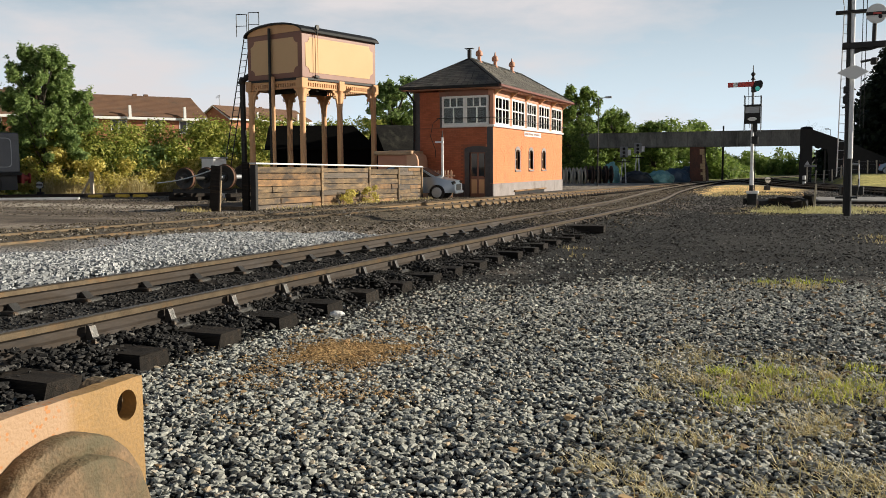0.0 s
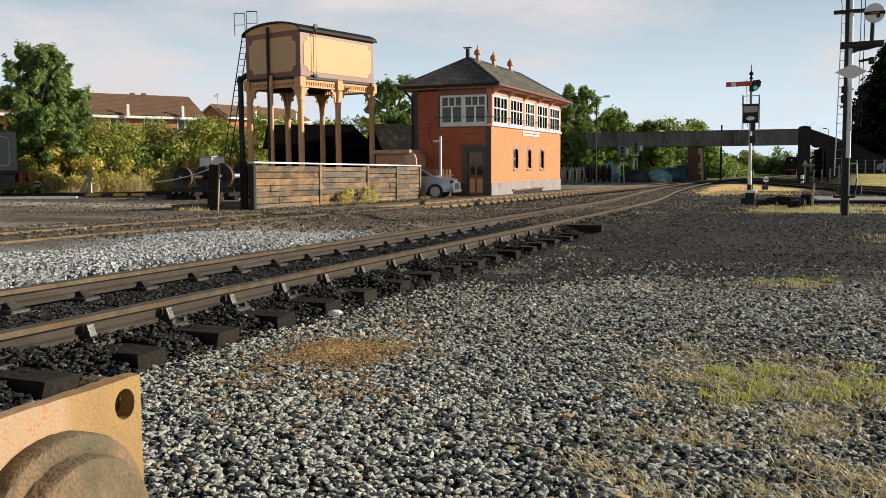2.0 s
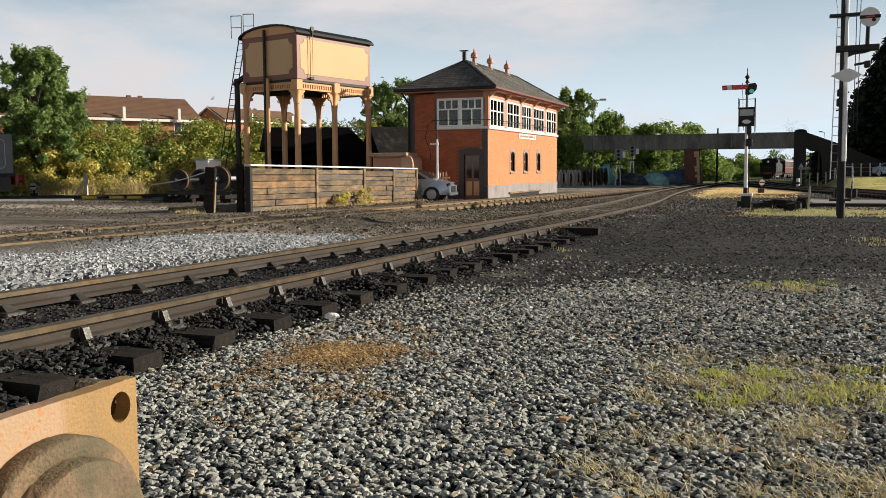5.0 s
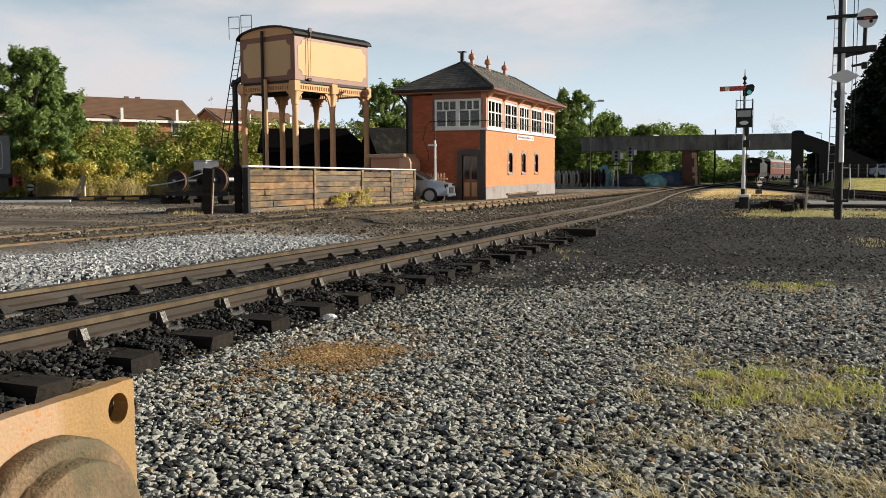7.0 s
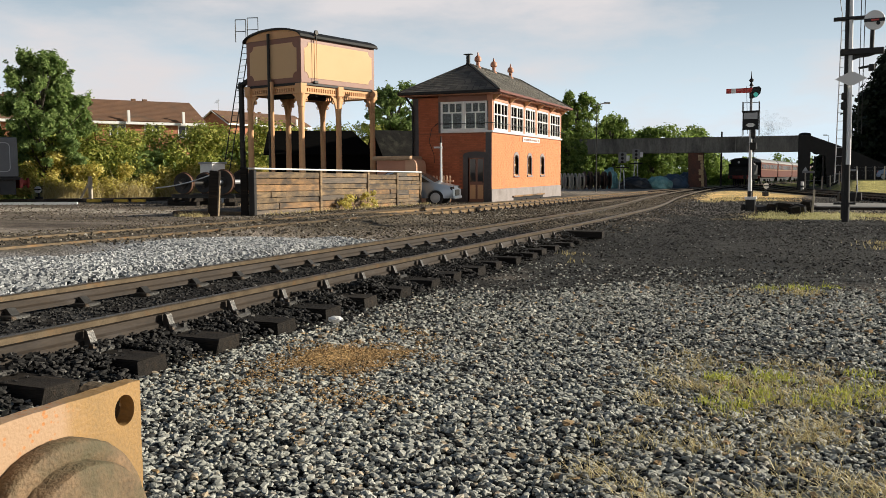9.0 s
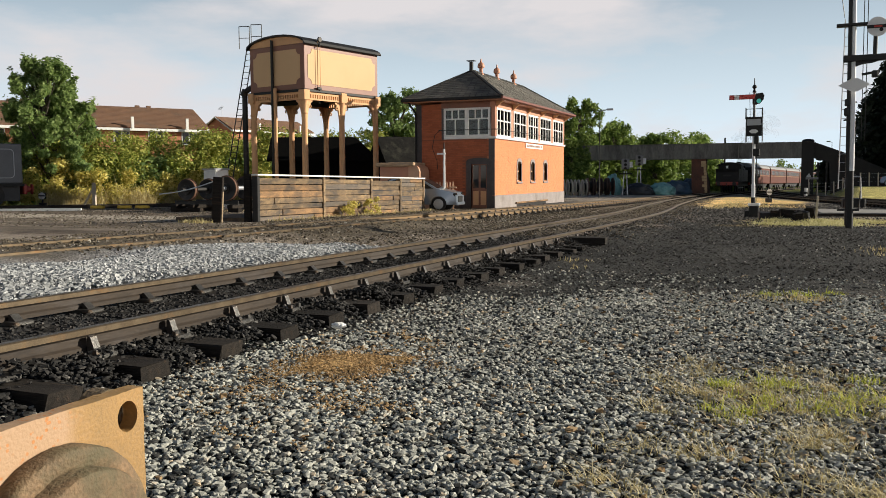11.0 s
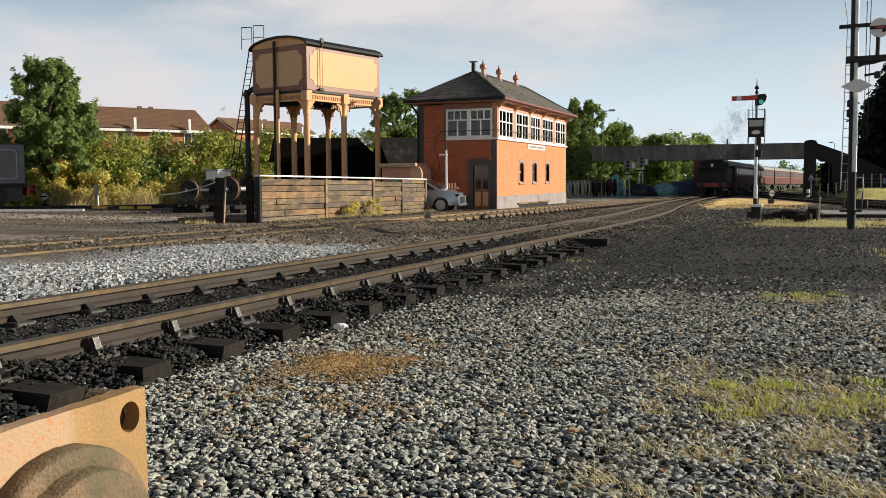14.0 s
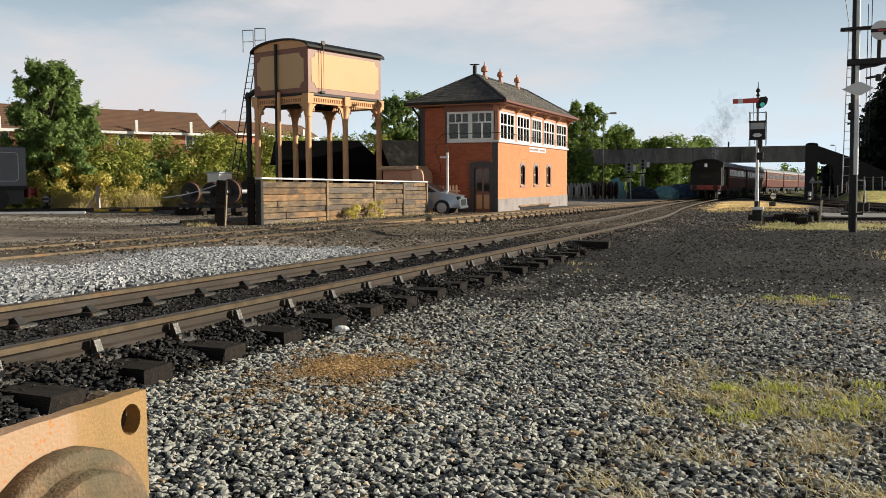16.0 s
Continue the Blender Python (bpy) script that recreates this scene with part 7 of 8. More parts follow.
def tarp_heap(x, y, L, h, mat, label, rz, seed):
    rng = random.Random(seed)
    bm = bmesh.new()
    bmesh.ops.create_icosphere(bm, subdivisions=4, radius=1.0)
    for v in bm.verts:
        n_ = noise.noise(v.co * 2.2 + Vector((seed, 0, 0))) * 0.22 + noise.noise(v.co * 6 + Vector((seed, 3, 0))) * 0.10
        v.co *= 1 + n_
        v.co = Vector((v.co.x * L / 2, v.co.y * 1.2, max(-0.05, v.co.z * h * 0.75 + h * 0.25)))
    return tagged(part("sheeted_load", bm, mat, None, "", True, m=pose(x, y, gz(y), 0, 0, rz)), label, "covered heap", "tarpaulin heaps")


M_TEAL = surf("teal tarpaulin", (0.24, 0.46, 0.43), (0.09, 0.25, 0.24), 2.5, 0.45, 0.4, 0, 12, (0.4, 0.5, 0.48), 0.35)
M_BLUETARP = surf("blue tarpaulin", (0.045, 0.085, 0.13), (0.025, 0.045, 0.075), 2.5, 0.45, 0.4, 0, 12)
M_BLACKTARP = surf("black sheeting", (0.025, 0.027, 0.028), (0.015, 0.016, 0.017), 2.5, 0.4, 0.4, 0, 12)
tarp_heap(-20.4, 99.5, 1.9, 2.3, M_TEAL, "teal tarpaulin over an upright load", 20, 1)
tarp_heap(-17.2, 98.0, 3.4, 1.25, M_BLACKTARP, "black sheeted heap beside the track", 20, 2)
tarp_heap(-14.9, 99.5, 3.0, 1.35, M_TEAL, "pale teal tarpaulin heap beside the track", 20, 3)
tarp_heap(-13.9, 104, 3.4, 1.6, M_BLUETARP, "dark blue tarpaulin heap beside the track", 20, 4)
tarp_heap(-12.9, 109.5, 2.6, 1.8, M_BLUETARP, "dark blue tarpaulin heap by the pier", 20, 5)


def colour_light(x, y, h, rz):
    c = thing("colour_light_signal", "grey colour-light signal head on tubular legs", "colour-light signal", pose(x, y, gz(y), 0, 0, rz), "colour-light signals")
    part("leg", made(lambda b: rod(b, (-0.3, 0, 0), (-0.12, 0, h - 0.9), 0.07, n=8)), M_GREYMETAL, c)
    part("leg", made(lambda b: rod(b, (0.25, 0, 0), (0.12, 0, h - 0.9), 0.07, n=8)), M_GREYMETAL, c)
    part("platform", made(lambda b: box(b, -0.7, 0.7, -0.5, 0.5, h - 1.25, h - 1.12)), M_BLACK, c)
    part("head", made(lambda b: box(b, -0.42, 0.42, -0.15, 0.2, h - 0.7, h + 0.45, 0.04)), M_POSTGREY, c)
    hd = bmesh.new()
    for z in (h - 0.6, h - 0.2, h + 0.2):
        rod(hd, (0, -0.16, z), (0, -0.4, z), 0.16, n=12)
    part("hood", hd, M_BLACK, c)
    part("bracket", made(lambda b: box(b, 0.43, 0.75, -0.1, 0.1, h - 0.5, h + 0.1)), M_GREYMETAL, c)
    return c


colour_light(-18.1, 95.0, 3.5, 10)
colour_light(-17.5, 100.0, 4.0, 10)


def lamp_column(x, y, h, label, arm=0.7):
    c = thing("street_lamp", label, "street lamp", pose(x, y, gz(y)), "lamp columns")
    part("column", made(lambda b: rod(b, (0, 0, 0), (0, 0, h), 0.05, 0.035, 10)), M_BLACKIRON, c, "", True)
    part("arm", made(lambda b: rod(b, (0, 0, h), (arm, 0, h + 0.12), 0.04, n=8)), M_GREYMETAL, c)
    part("lantern", made(lambda b: box(b, arm - 0.1, arm + 0.45, -0.12, 0.12, h + 0.04, h + 0.2, 0.03)), M_PALEGREY, c)
    return c


lamp_column(-16.4, 74.4, 7.4, "tall dark lamp column rising behind the signal box")
lamp_column(3.6, 150, 7.6, "distant grey lamp column beyond the stairs", -0.7)
tp = thing("telegraph_pole", "slim dark pole standing beyond the girder bridge", "pole", pose(-9.35, 113, gz(113)))
part("pole", made(lambda b: rod(b, (0, 0, 0), (0, 0, 6.8), 0.14, 0.10, 10)), M_BLACK, tp)
part("insulators", made(lambda b: (box(b, -1.0, -0.7, -0.1, 0.1, 5.75, 6.0), box(b, 0.6, 0.9, -0.1, 0.1, 5.75, 6.0))), M_BLACK, tp)


def field_fence():
    f = thing("field_fence", "line of grey posts and wire along the mown field", "fence")
    pm = to_mesh("fence_post", made(lambda b: box(b, -0.06, 0.06, -0.06, 0.06, -0.1, 1.35, 0.01)), M_GREYWOOD)
    rng = random.Random(9)
    for i in range(26):
        x, y = 0.3 + i * 0.78, 98 - i * 0.35
        part("fence_post", pm, None, f, m=pose(x, y, gz(y) + field_lift(x, y), rng.uniform(-2, 2), rng.uniform(-2, 2), 0))
    for z in (0.5, 0.9, 1.25):
        part("wire", made(lambda b: [beam(b, (0.3 + i * 0.78, 98 - i * 0.35, gz(98 - i * 0.35) + z + field_lift(0.3 + i * 0.78, 98 - i * 0.35)), (1.08 + i * 0.78, 97.65 - i * 0.35, gz(97.65 - i * 0.35) + z + field_lift(1.08 + i * 0.78, 97.65 - i * 0.35)), 0.008, 0.008) for i in range(25)]), M_GREYMETAL, f)
    return f


field_fence()
wp = thing("warning_sign", "pale triangular warning sign on a board near the stairs", "sign", pose(0.25, 96.5, gz(96)))
part("post", made(lambda b: box(b, -0.05, 0.05, -0.04, 0.04, 0, 1.9)), M_GREYWOOD, wp)
part("triangle", made(lambda b: solid(b, [(-0.24, 1.9), (0.24, 1.9), (0, 2.32)], "y", -0.08, -0.05)), M_PALEGREY, wp)
part("board", made(lambda b: box(b, -0.3, 0.9, -0.08, -0.05, 1.66, 1.88)), M_POSTGREY, wp)
mk = thing("marker_post", "short white marker post with a black band", "post", pose(0.0, 84.0, gz(84)))
part("shaft", made(lambda b: rod(b, (0, 0, 0), (0, 0, 0.85), 0.14, n=12)), M_WHITE, mk, "", True)
part("band", made(lambda b: rod(b, (0, 0, 0.32), (0, 0, 0.5), 0.145, n=12)), M_BLACK, mk, "", True)
part("side_box", made(lambda b: box(b, -0.45, -0.18, -0.1, 0.1, 0, 0.55, 0.02)), M_BLACK, mk)



def point_timbers():
    """Broken concrete blocks and timbers by the signal foot."""
    rng = random.Random(12)
    for x, y, w, d, h, rz, mat in ((-1.05, 29.6, 0.62, 0.35, 0.20, 8, 0), (-0.70, 29.3, 0.55, 0.3, 0.26, -14, 1), (-0.42, 28.9, 0.62, 0.4, 0.30, 10, 1), (-0.10, 28.2, 0.36, 0.3, 0.30, 20, 0), (0.16, 28.9, 0.30, 0.25, 0.40, -4, 1), (-0.2, 27.6, 0.28, 0.22, 0.26, 30, 1)):
        bm = bmesh.new()
        box(bm, -w / 2, w / 2, -d / 2, d / 2, -0.05, h, 0.03)
        for v in bm.verts:
            v.co += Vector((rng.uniform(-.04, .04), rng.uniform(-.04, .04), rng.uniform(-.05, .05)))
        tagged(part("old_timber_block", bm, M_SLEEP if mat else M_BLACKIRON, None, m=pose(x, y, gz(y), 0, 0, rz)), "dark broken timber block on the dry verge", "timber block", "timber blocks by the signal")
    tagged(part("plank_walkway", made(lambda b: box(b, 0, 16, -1.1, 2.3, 0.0, 0.12, 0.01)), M_WALK, None, m=pose(0.45, 34.6, gz(34.6), 0, 0, 4)), "grey boarded walkway between the sidings", "walkway")
    tagged(part("walkway_edge", made(lambda b: box(b, 0, 16, -0.12, 0.12, -0.05, 0.085, 0.02)), M_SLEEP, None, m=pose(0.4, 33.2, gz(33.2), 0, 0, 4)), "dark timber edging of the walkway", "edging")
    tagged(part("stake", made(lambda b: box(b, -0.03, 0.03, -0.03, 0.03, -0.1, 0.75, 0.006)), M_GREYWOOD, None, m=pose(0.30, 28.4, gz(28.4), 4, 3, 0)), "thin pale stake in the dry grass", "stake")
    pm_ = thing("point_motor", "black point motor beside the siding rails", "point motor", pose(2.15, 47.0, gz(47), 0, 0, 10))
    part("case", made(lambda b: box(b, -0.5, 0.5, -0.3, 0.3, 0, 0.42, 0.04)), M_BLACK, pm_)
    part("lever_frame", made(lambda b: (rod(b, (-0.25, 0, 0.4), (-0.2, 0, 1.5), 0.03), rod(b, (0.35, 0, 0.4), (0.3, 0, 1.5), 0.03), rod(b, (-0.2, 0, 1.5), (0.3, 0, 1.5), 0.03))), M_GREYMETAL, pm_)


M_WALK = surf("grey boards", (0.27, 0.255, 0.235), (0.19, 0.18, 0.165), 3, 0.85, 0.3, 0, 20)
point_timbers()
# a pale crushed cup by the sleepers and a fallen sleeper across the ballast
cup = bmesh.new()
bmesh.ops.create_icosphere(cup, subdivisions=3, radius=1.0)
for v in cup.verts:
    v.co *= 1 + 0.25 * noise.noise(v.co * 2.5) + 0.12 * noise.noise(v.co * 6)
    v.co = Vector((v.co.x * 0.058, v.co.y * 0.03, v.co.z * 0.026))
tagged(part("crumpled_paper", cup, M_WHITE, None, m=pose(-3.33, 5.88, -0.085, 0, 0, 22)), "small crumpled white paper lying on the ballast", "litter")
tagged(part("loose_sleeper", sleeper_mesh(77), None, None, m=pose(-3.95, 16.05, gz(16) + 0.10, 0, 0, 3) @ Matrix.Diagonal((0.42, 1.2, 1.0, 1))), "dark timber sleeper end lying beside the track", "sleeper")
# ---- trees, hedge, woods ----
def crown_points(rng, blobs, n, shell=0.55):
    """Leaf centres in overlapping uneven clumps."""
    w = np.array([b[3] ** 2 for b in blobs])
    k = rng.choice(len(blobs), n, p=w / w.sum())
    d = rng.normal(size=(n, 3))
    d /= np.linalg.norm(d, axis=1)[:, None]
    r = rng.uniform(shell ** 3, 1.0, n) ** (1 / 3)
    r *= rng.lognormal(0, 0.16, n)
    r *= 1 + 0.18 * np.sin(d[:, 0] * 5 + k) * np.cos(d[:, 2] * 6 + k * 1.7)
    b = np.array(blobs)
    p = b[k, :3] + d * (r * b[k, 3])[:, None] * np.array([1, 1, 0.85])
    return p, d


def tree(label, x, y, h, spread, mat, seed, leaves=9000, leaf=0.16, trunk_h=0.25, name="tree", low=0.22, group=""):
    rng = np.random.default_rng(seed)
    z = gz(y)
    tr = thing(name, label, "tree", pose(x, y, z), group)
    bm = bmesh.new()
    r = 0.018 * h + 0.06
    rod(bm, (0, 0, -0.2), (0.02 * h, 0, trunk_h * h), r * 1.25, r * 0.8, 9)
    rod(bm, (0.02 * h, 0, trunk_h * h), (-0.01 * h, 0.02 * h, 0.8 * h), r * 0.8, r * 0.2, 8)
    blobs = []
    for i in range(240):
        a, u = rng.uniform(0, 2 * math.pi), low + (0.96 - low) * rng.uniform(0, 1) ** 0.85
        wdt = spread * math.sqrt(max(0.03, 1 - ((u - 0.44) / 0.58) ** 2)) * (1 + 0.10 * math.sin(3 * a + 9 * u))
        rad = wdt * rng.uniform(0.1, 0.95) ** 0.6
        c = (rad * math.cos(a), rad * math.sin(a), u * h)
        blobs.append((*c, rng.uniform(0.09, 0.19) * spread * (1.1 - 0.4 * u)))
        if i % 6 == 0:
            rod(bm, (0, 0, max(0.15, u - 0.28) * h), c, r * 0.3, r * 0.08, 6)
    blobs.append((0, 0, 0.5 * h, spread * 0.45))
    part("trunk", bm, M_BARK, tr)
    p, d = crown_points(rng, blobs, int(leaves * 0.8))
    # sprays: leaves along short shoots that stand out of the crown
    k = rng.integers(0, len(blobs) - 1, 420)
    b = np.array(blobs)[k]
    out = b[:, :3] - np.array([0, 0, 0.42 * h])
    out = out / np.linalg.norm(out, axis=1)[:, None] + rng.normal(size=(420, 3)) * 0.35 + np.array([0, 0, 0.45])
    out /= np.linalg.norm(out, axis=1)[:, None]
    n = int(leaves * 0.2)
    q = rng.integers(0, 420, n)
    along = rng.uniform(0.4, 1.0, n)[:, None] * b[q, 3:4] * rng.uniform(1.2, 2.1, 420)[q][:, None]
    p2 = b[q, :3] + out[q] * along + rng.normal(size=(n, 3)) * 0.028 * spread
    v, f = leaves_np(np.concatenate([p, p2]), leaf, rng, np.concatenate([d, out[q]]))
    part("crown", np_mesh("crown", v, f, mat), None, tr)
    return tr


def foliage_bank(name, label, xs, mat, seed, leaves, leaf, blobs, category="hedge"):
    rng = np.random.default_rng(seed)
    p, d = crown_points(rng, blobs, leaves)
    v, f = leaves_np(p, leaf, rng, d)
    return tagged(new(name, np_mesh(name, v, f, mat)), label, category, kind="stuff")


tree("young broadleaf tree with a dense green crown above brambles", -36.9, 34.5, 7.7, 2.3, M_TREE, 11, 46000, 0.095, low=0.22)
rng0 = np.random.default_rng(4)
bl = []
for i in range(360):
    u = rng0.uniform(0, 1)
    s = -8 + u * 40
    c = SID[0] + SID[1] * s + Vector((-0.882, 0.471, 0)) * (3.4 + rng0.uniform(-0.6, 2.6))
    top = 3.86 + 0.5 * math.exp(-((s - 9.0) / 1.8) ** 2) + 0.65 * max(0, min(1, (s - 12.0) / 2.5)) + 0.25 * math.sin(u * 27) + 0.5 * max(0, min(1, (1.0 - s) / 4))
    r = rng0.uniform(0.45, 1.05)
    zc = rng0.uniform(0.1, 1.0) ** 0.8 * top - r * 0.35
    bl.append((c.x - 0.5 * zc * 0.5, c.y + 0.25 * zc * 0.5, max(0.2, zc) + gz(c.y), r))
foliage_bank("bramble_hedge", "tall overgrown bramble hedge in sunlight, yellow-green", 0, M_HEDGE, 5, 150000, 0.092, bl)
bl = []
for i in range(230):
    s = -8 + rng0.uniform(0, 1) * 36
    off = rng0.uniform(1.9, 3.4)
    c = SID[0] + SID[1] * s + Vector((-0.882, 0.471, 0)) * off
    r = rng0.uniform(0.3, 0.6)
    bl.append((c.x, c.y, gz(c.y) + rng0.uniform(0.1, 0.35) + (off - 1.9) * rng0.uniform(0.3, 1.2 if s > 6 else 1.7), r))
foliage_bank("bramble_skirt", "yellowed brambles and weeds at the hedge foot", 0, M_SKIRT, 15, 60000, 0.085, bl)
bl = []
for i in range(170):
    c = SID[0] + SID[1] * (-9 + rng0.uniform(0, 1) * 44) + Vector((-0.882, 0.471, 0)) * rng0.uniform(4.5, 7.5)
    bl.append((c.x, c.y, gz(c.y) + rng0.uniform(0.1, 2.6), rng0.uniform(0.7, 1.2)))
foliage_bank("bramble_thicket", "deep green thicket behind the bramble hedge", 0, M_TREE, 16, 40000, 0.15, bl)
# trees behind the signal box and along the far line
for i, (x, y, h, s, n) in enumerate([(-26.9, 56.5, 7.9, 2.4, 12000), (-28.6, 118, 13.0, 3.7, 12000), (-25.0, 124, 9.5, 3.5, 9000), (-25.8, 101, 6.6, 2.4, 8000), (-33.5, 121, 12.0, 4.0, 9000), (-20.5, 130, 8.6, 3.4, 9000), (-33.2, 63, 3.4, 2.6, 6000), (-45, 62, 3.4, 3.0, 6000), (-41, 68, 3.4, 3.0, 6000)]):
    tree("leafy broadleaf tree standing behind the railway buildings", x, y, h, s, M_WOODS if y > 80 else M_TREE, 30 + i, 2 * n, 0.18 if y > 80 else 0.12, low=0.05, group="trees behind the line")
bl = []
for i in range(620):
    u = rng0.uniform(0, 1)
    x = -62 + u * 100
    y = 150 + rng0.uniform(-10, 14) + 0.25 * abs(x + 10)
    top = 8.0 + 1.6 * math.sin(u * 19) + 1.2 * math.sin(u * 47) + 3.6 * max(0, min(1, (-22 - x) / 8)) - 4.3 * max(0, min(1, (x + 17) / 9))
    if -5.5 < x - curve_at(TRACK_A, y) < 6.5:           # the line runs clear through the trees
        continue
    r = rng0.uniform(1.0, 2.1)
    zc = rng0.uniform(0.05, 1.0) * top
    bl.append((x, y, max(0.5, zc - r * 0.8) + gz(y), r))
for i in range(150):
    x, y = rng0.uniform(-25, 3), 226 + rng0.uniform(0, 10)
    bl.append((x, y, rng0.uniform(0.0, 1.0) * (4.8 + 1.4 * math.sin(0.9 * x)) - 1.4, rng0.uniform(1.0, 1.7)))
foliage_bank("far_woods", "dense green woods beyond the girder bridge", 0, M_WOODS, 6, 150000, 0.29, bl, "woods")
bl = []
for i in range(520):
    zc = rng0.uniform(0.0, 1.0) * 21
    lo_ = 5.4 + 0.10 * zc + 0.034 * max(0, zc - 9) ** 2
    bl.append((lo_ + 1.0 + rng0.uniform(0, 1) ** 1.2 * 8, 126 + rng0.uniform(-4, 7), zc + gz(124), rng0.uniform(1.0, 1.8)))
# unseen trees right of the view, added to cast shade on the train
for i in range(430):
    bl.append((rng0.uniform(11, 15), rng0.uniform(96, 134), rng0.uniform(0, 16) + gz(100), rng0.uniform(1.2, 2.0)))
for i in range(200):
    bl.append((rng0.uniform(2.5, 14), 132 + rng0.uniform(-2, 5), rng0.uniform(0, 1) * 4.6 + gz(130), rng0.uniform(0.8, 1.4)))
foliage_bank("dark_conifers", "tall dense conifers in deep shade beside the field", 0, M_SHADED_CONIFER, 7, 130000, 0.42, bl, "trees")
# ---- ballast, ash and grass as real pieces ----
def scatter(name, label, n, x0, x1, y0, y1, size, mat, seed, keep=None, lift=0.0, zfun=None, category="gravel", power=1.0, shape=BLOCK, depth=0.75):
    rng = np.random.default_rng(seed)
    x = rng.uniform(x0, x1, n)
    y = y0 + (y1 - y0) * rng.uniform(0, 1, n) ** power
    if keep is not None:
        k = np.array([rng.random() < keep(a, b) for a, b in zip(x, y)])
        x, y = x[k], y[k]
    z = np.array([zfun(a, b) for a, b in zip(x, y)])
    s = size * np.minimum(1.5, rng.lognormal(0, 0.28, len(x)))
    v, f = stones_np(np.stack([x, y, z + lift * s + rng.uniform(0, depth, len(x)) * size], 1), s, rng, shape)
    return tagged(new(name, np_mesh(name, v, f, mat)), label, category, kind="stuff")


def floor_z(x, y):
    z = gz(y) - 0.015 + bed_lift(x, y)
    if x > -4.3:
        z -= 0.115 * min(1, (x + 4.3) / 0.45) * min(1, max(0, (20 - y) / 8))
    if -12.3 < x < -8.9:
        z += 0.135 * min(1, max(0, (25 - y) / 4)) * min(1, (x + 12.3) / 0.5, (-8.9 - x) / 0.5)
    return z


def in_view(x, y):
    """Roughly the wedge of ground before the camera."""
    return x < 0.10 * y + 0.5 and x > -1.3 * y - 0.6


def ash_share(x, y):
    """How far the ground has gone over to ash."""
    k = 0.9 * noise.noise((x * 0.5, y * 0.35, 1.7)) + 0.5 * noise.noise((x * 1.6, y * 1.2, 4.2))
    return min(1, max(0, (y - 8.6 + 0.25 * (x + 1.5) + 3.0 * max(0, min(1, 0.8 * (-1.5 - x))) + 1.6 * k) / 2.6))


def rust_share(x, y):
    u, w = 0.92 * (x + 2.77) + 0.38 * (y - 4.87), 0.92 * (y - 4.87) - 0.38 * (x + 2.77)
    core = 1.5 - 1.25 * math.hypot(u / 0.46, w / 0.5)
    thin = 0.32 - 0.4 * math.hypot(u / 0.75, (w + 0.2) / 1.1)
    return min(1, max(0, max(core, thin) + 0.55 * noise.noise((x * 2.6, y * 2.6, 9)) + 0.6 * noise.noise((x * 8, y * 8, 2))))


def ballast_share(x, y):
    return in_view(x, y) * (1 - 0.96 * ash_share(x, y)) * (1 - 0.6 * rust_share(x, y)) * (0.95 if x > -3.6 else 0.25)


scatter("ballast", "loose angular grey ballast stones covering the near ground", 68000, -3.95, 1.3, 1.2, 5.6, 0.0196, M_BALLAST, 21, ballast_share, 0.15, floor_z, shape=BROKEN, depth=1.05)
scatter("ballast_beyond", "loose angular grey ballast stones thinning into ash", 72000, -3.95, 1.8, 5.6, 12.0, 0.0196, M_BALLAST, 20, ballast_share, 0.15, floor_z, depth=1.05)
scatter("coarse_ballast", "loose grey ballast stones beside and behind the buffer casting", 40000, -3.9, 5.5, -5.0, 9.5, 0.036, M_BALLAST, 30,
        lambda x, y: not in_view(x, y) or y < 1.25, 0.15, floor_z)
scatter("stained_ballast", "rust-brown sandy grit spilt over the ballast", 38000, -3.7, -1.5, 3.2, 6.8, 0.0075, M_SANDGRIT, 22,
        lambda x, y: in_view(x, y) * rust_share(x, y), 0.1, lambda x, y: floor_z(x, y) + 0.032)
scatter("rusty_ballast", "iron-stained ballast stones round the spilt sand", 3000, -3.6, -1.5, 3.4, 6.6, 0.0215, M_TANSTONE, 34,
        lambda x, y: in_view(x, y) * min(1, 0.05 + 1.2 * rust_share(x, y)), 0.3, floor_z, shape=BROKEN)
scatter("tan_ballast", "scattered tan and brown stones among the grey ballast", 1200, -3.4, 1.4, 1.4, 10.0, 0.026, M_TANSTONE, 27,
        lambda x, y: in_view(x, y) * (0.3 + 0.7 * (x > -1.2)) * (1 - ash_share(x, y)), 0.3, floor_z)
scatter("cinders", "dark ash and cinders with odd pale stones", 12000, -3.8, 2.4, 7.0, 27.0, 0.021, M_DARKSTONE, 23,
        lambda x, y: in_view(x, y) * max(0.03, ash_share(x, y)), 0.05, floor_z, power=1.1)
scatter("sooty_ballast", "sooty black ballast between the rails and sleepers", 36000, -6.5, -3.5, 2.0, 24.0, 0.021, M_CLINKER, 24,
        lambda x, y: in_view(x, y) * (1.0 if x < -3.9 else 0.7) * max(0.12, min(1, (18.5 - y) / 3)), 0.1, lambda x, y: gz(y) - 0.022 + bed_lift(x, y) + (0.035 + 0.09 * max(0, noise.noise((x * 1.7, y * 1.9, 8.3)))) * inside(x, y, -4.45, -3.72, -9, 60, 0.3) - 0.10 * min(1, max(0, (x + 4.05) / 0.35)))
def between_sleepers(y):
    """Distance from the nearest sleeper's middle."""
    return abs((y - 4.14 + 0.3675) % 0.735 - 0.3675)


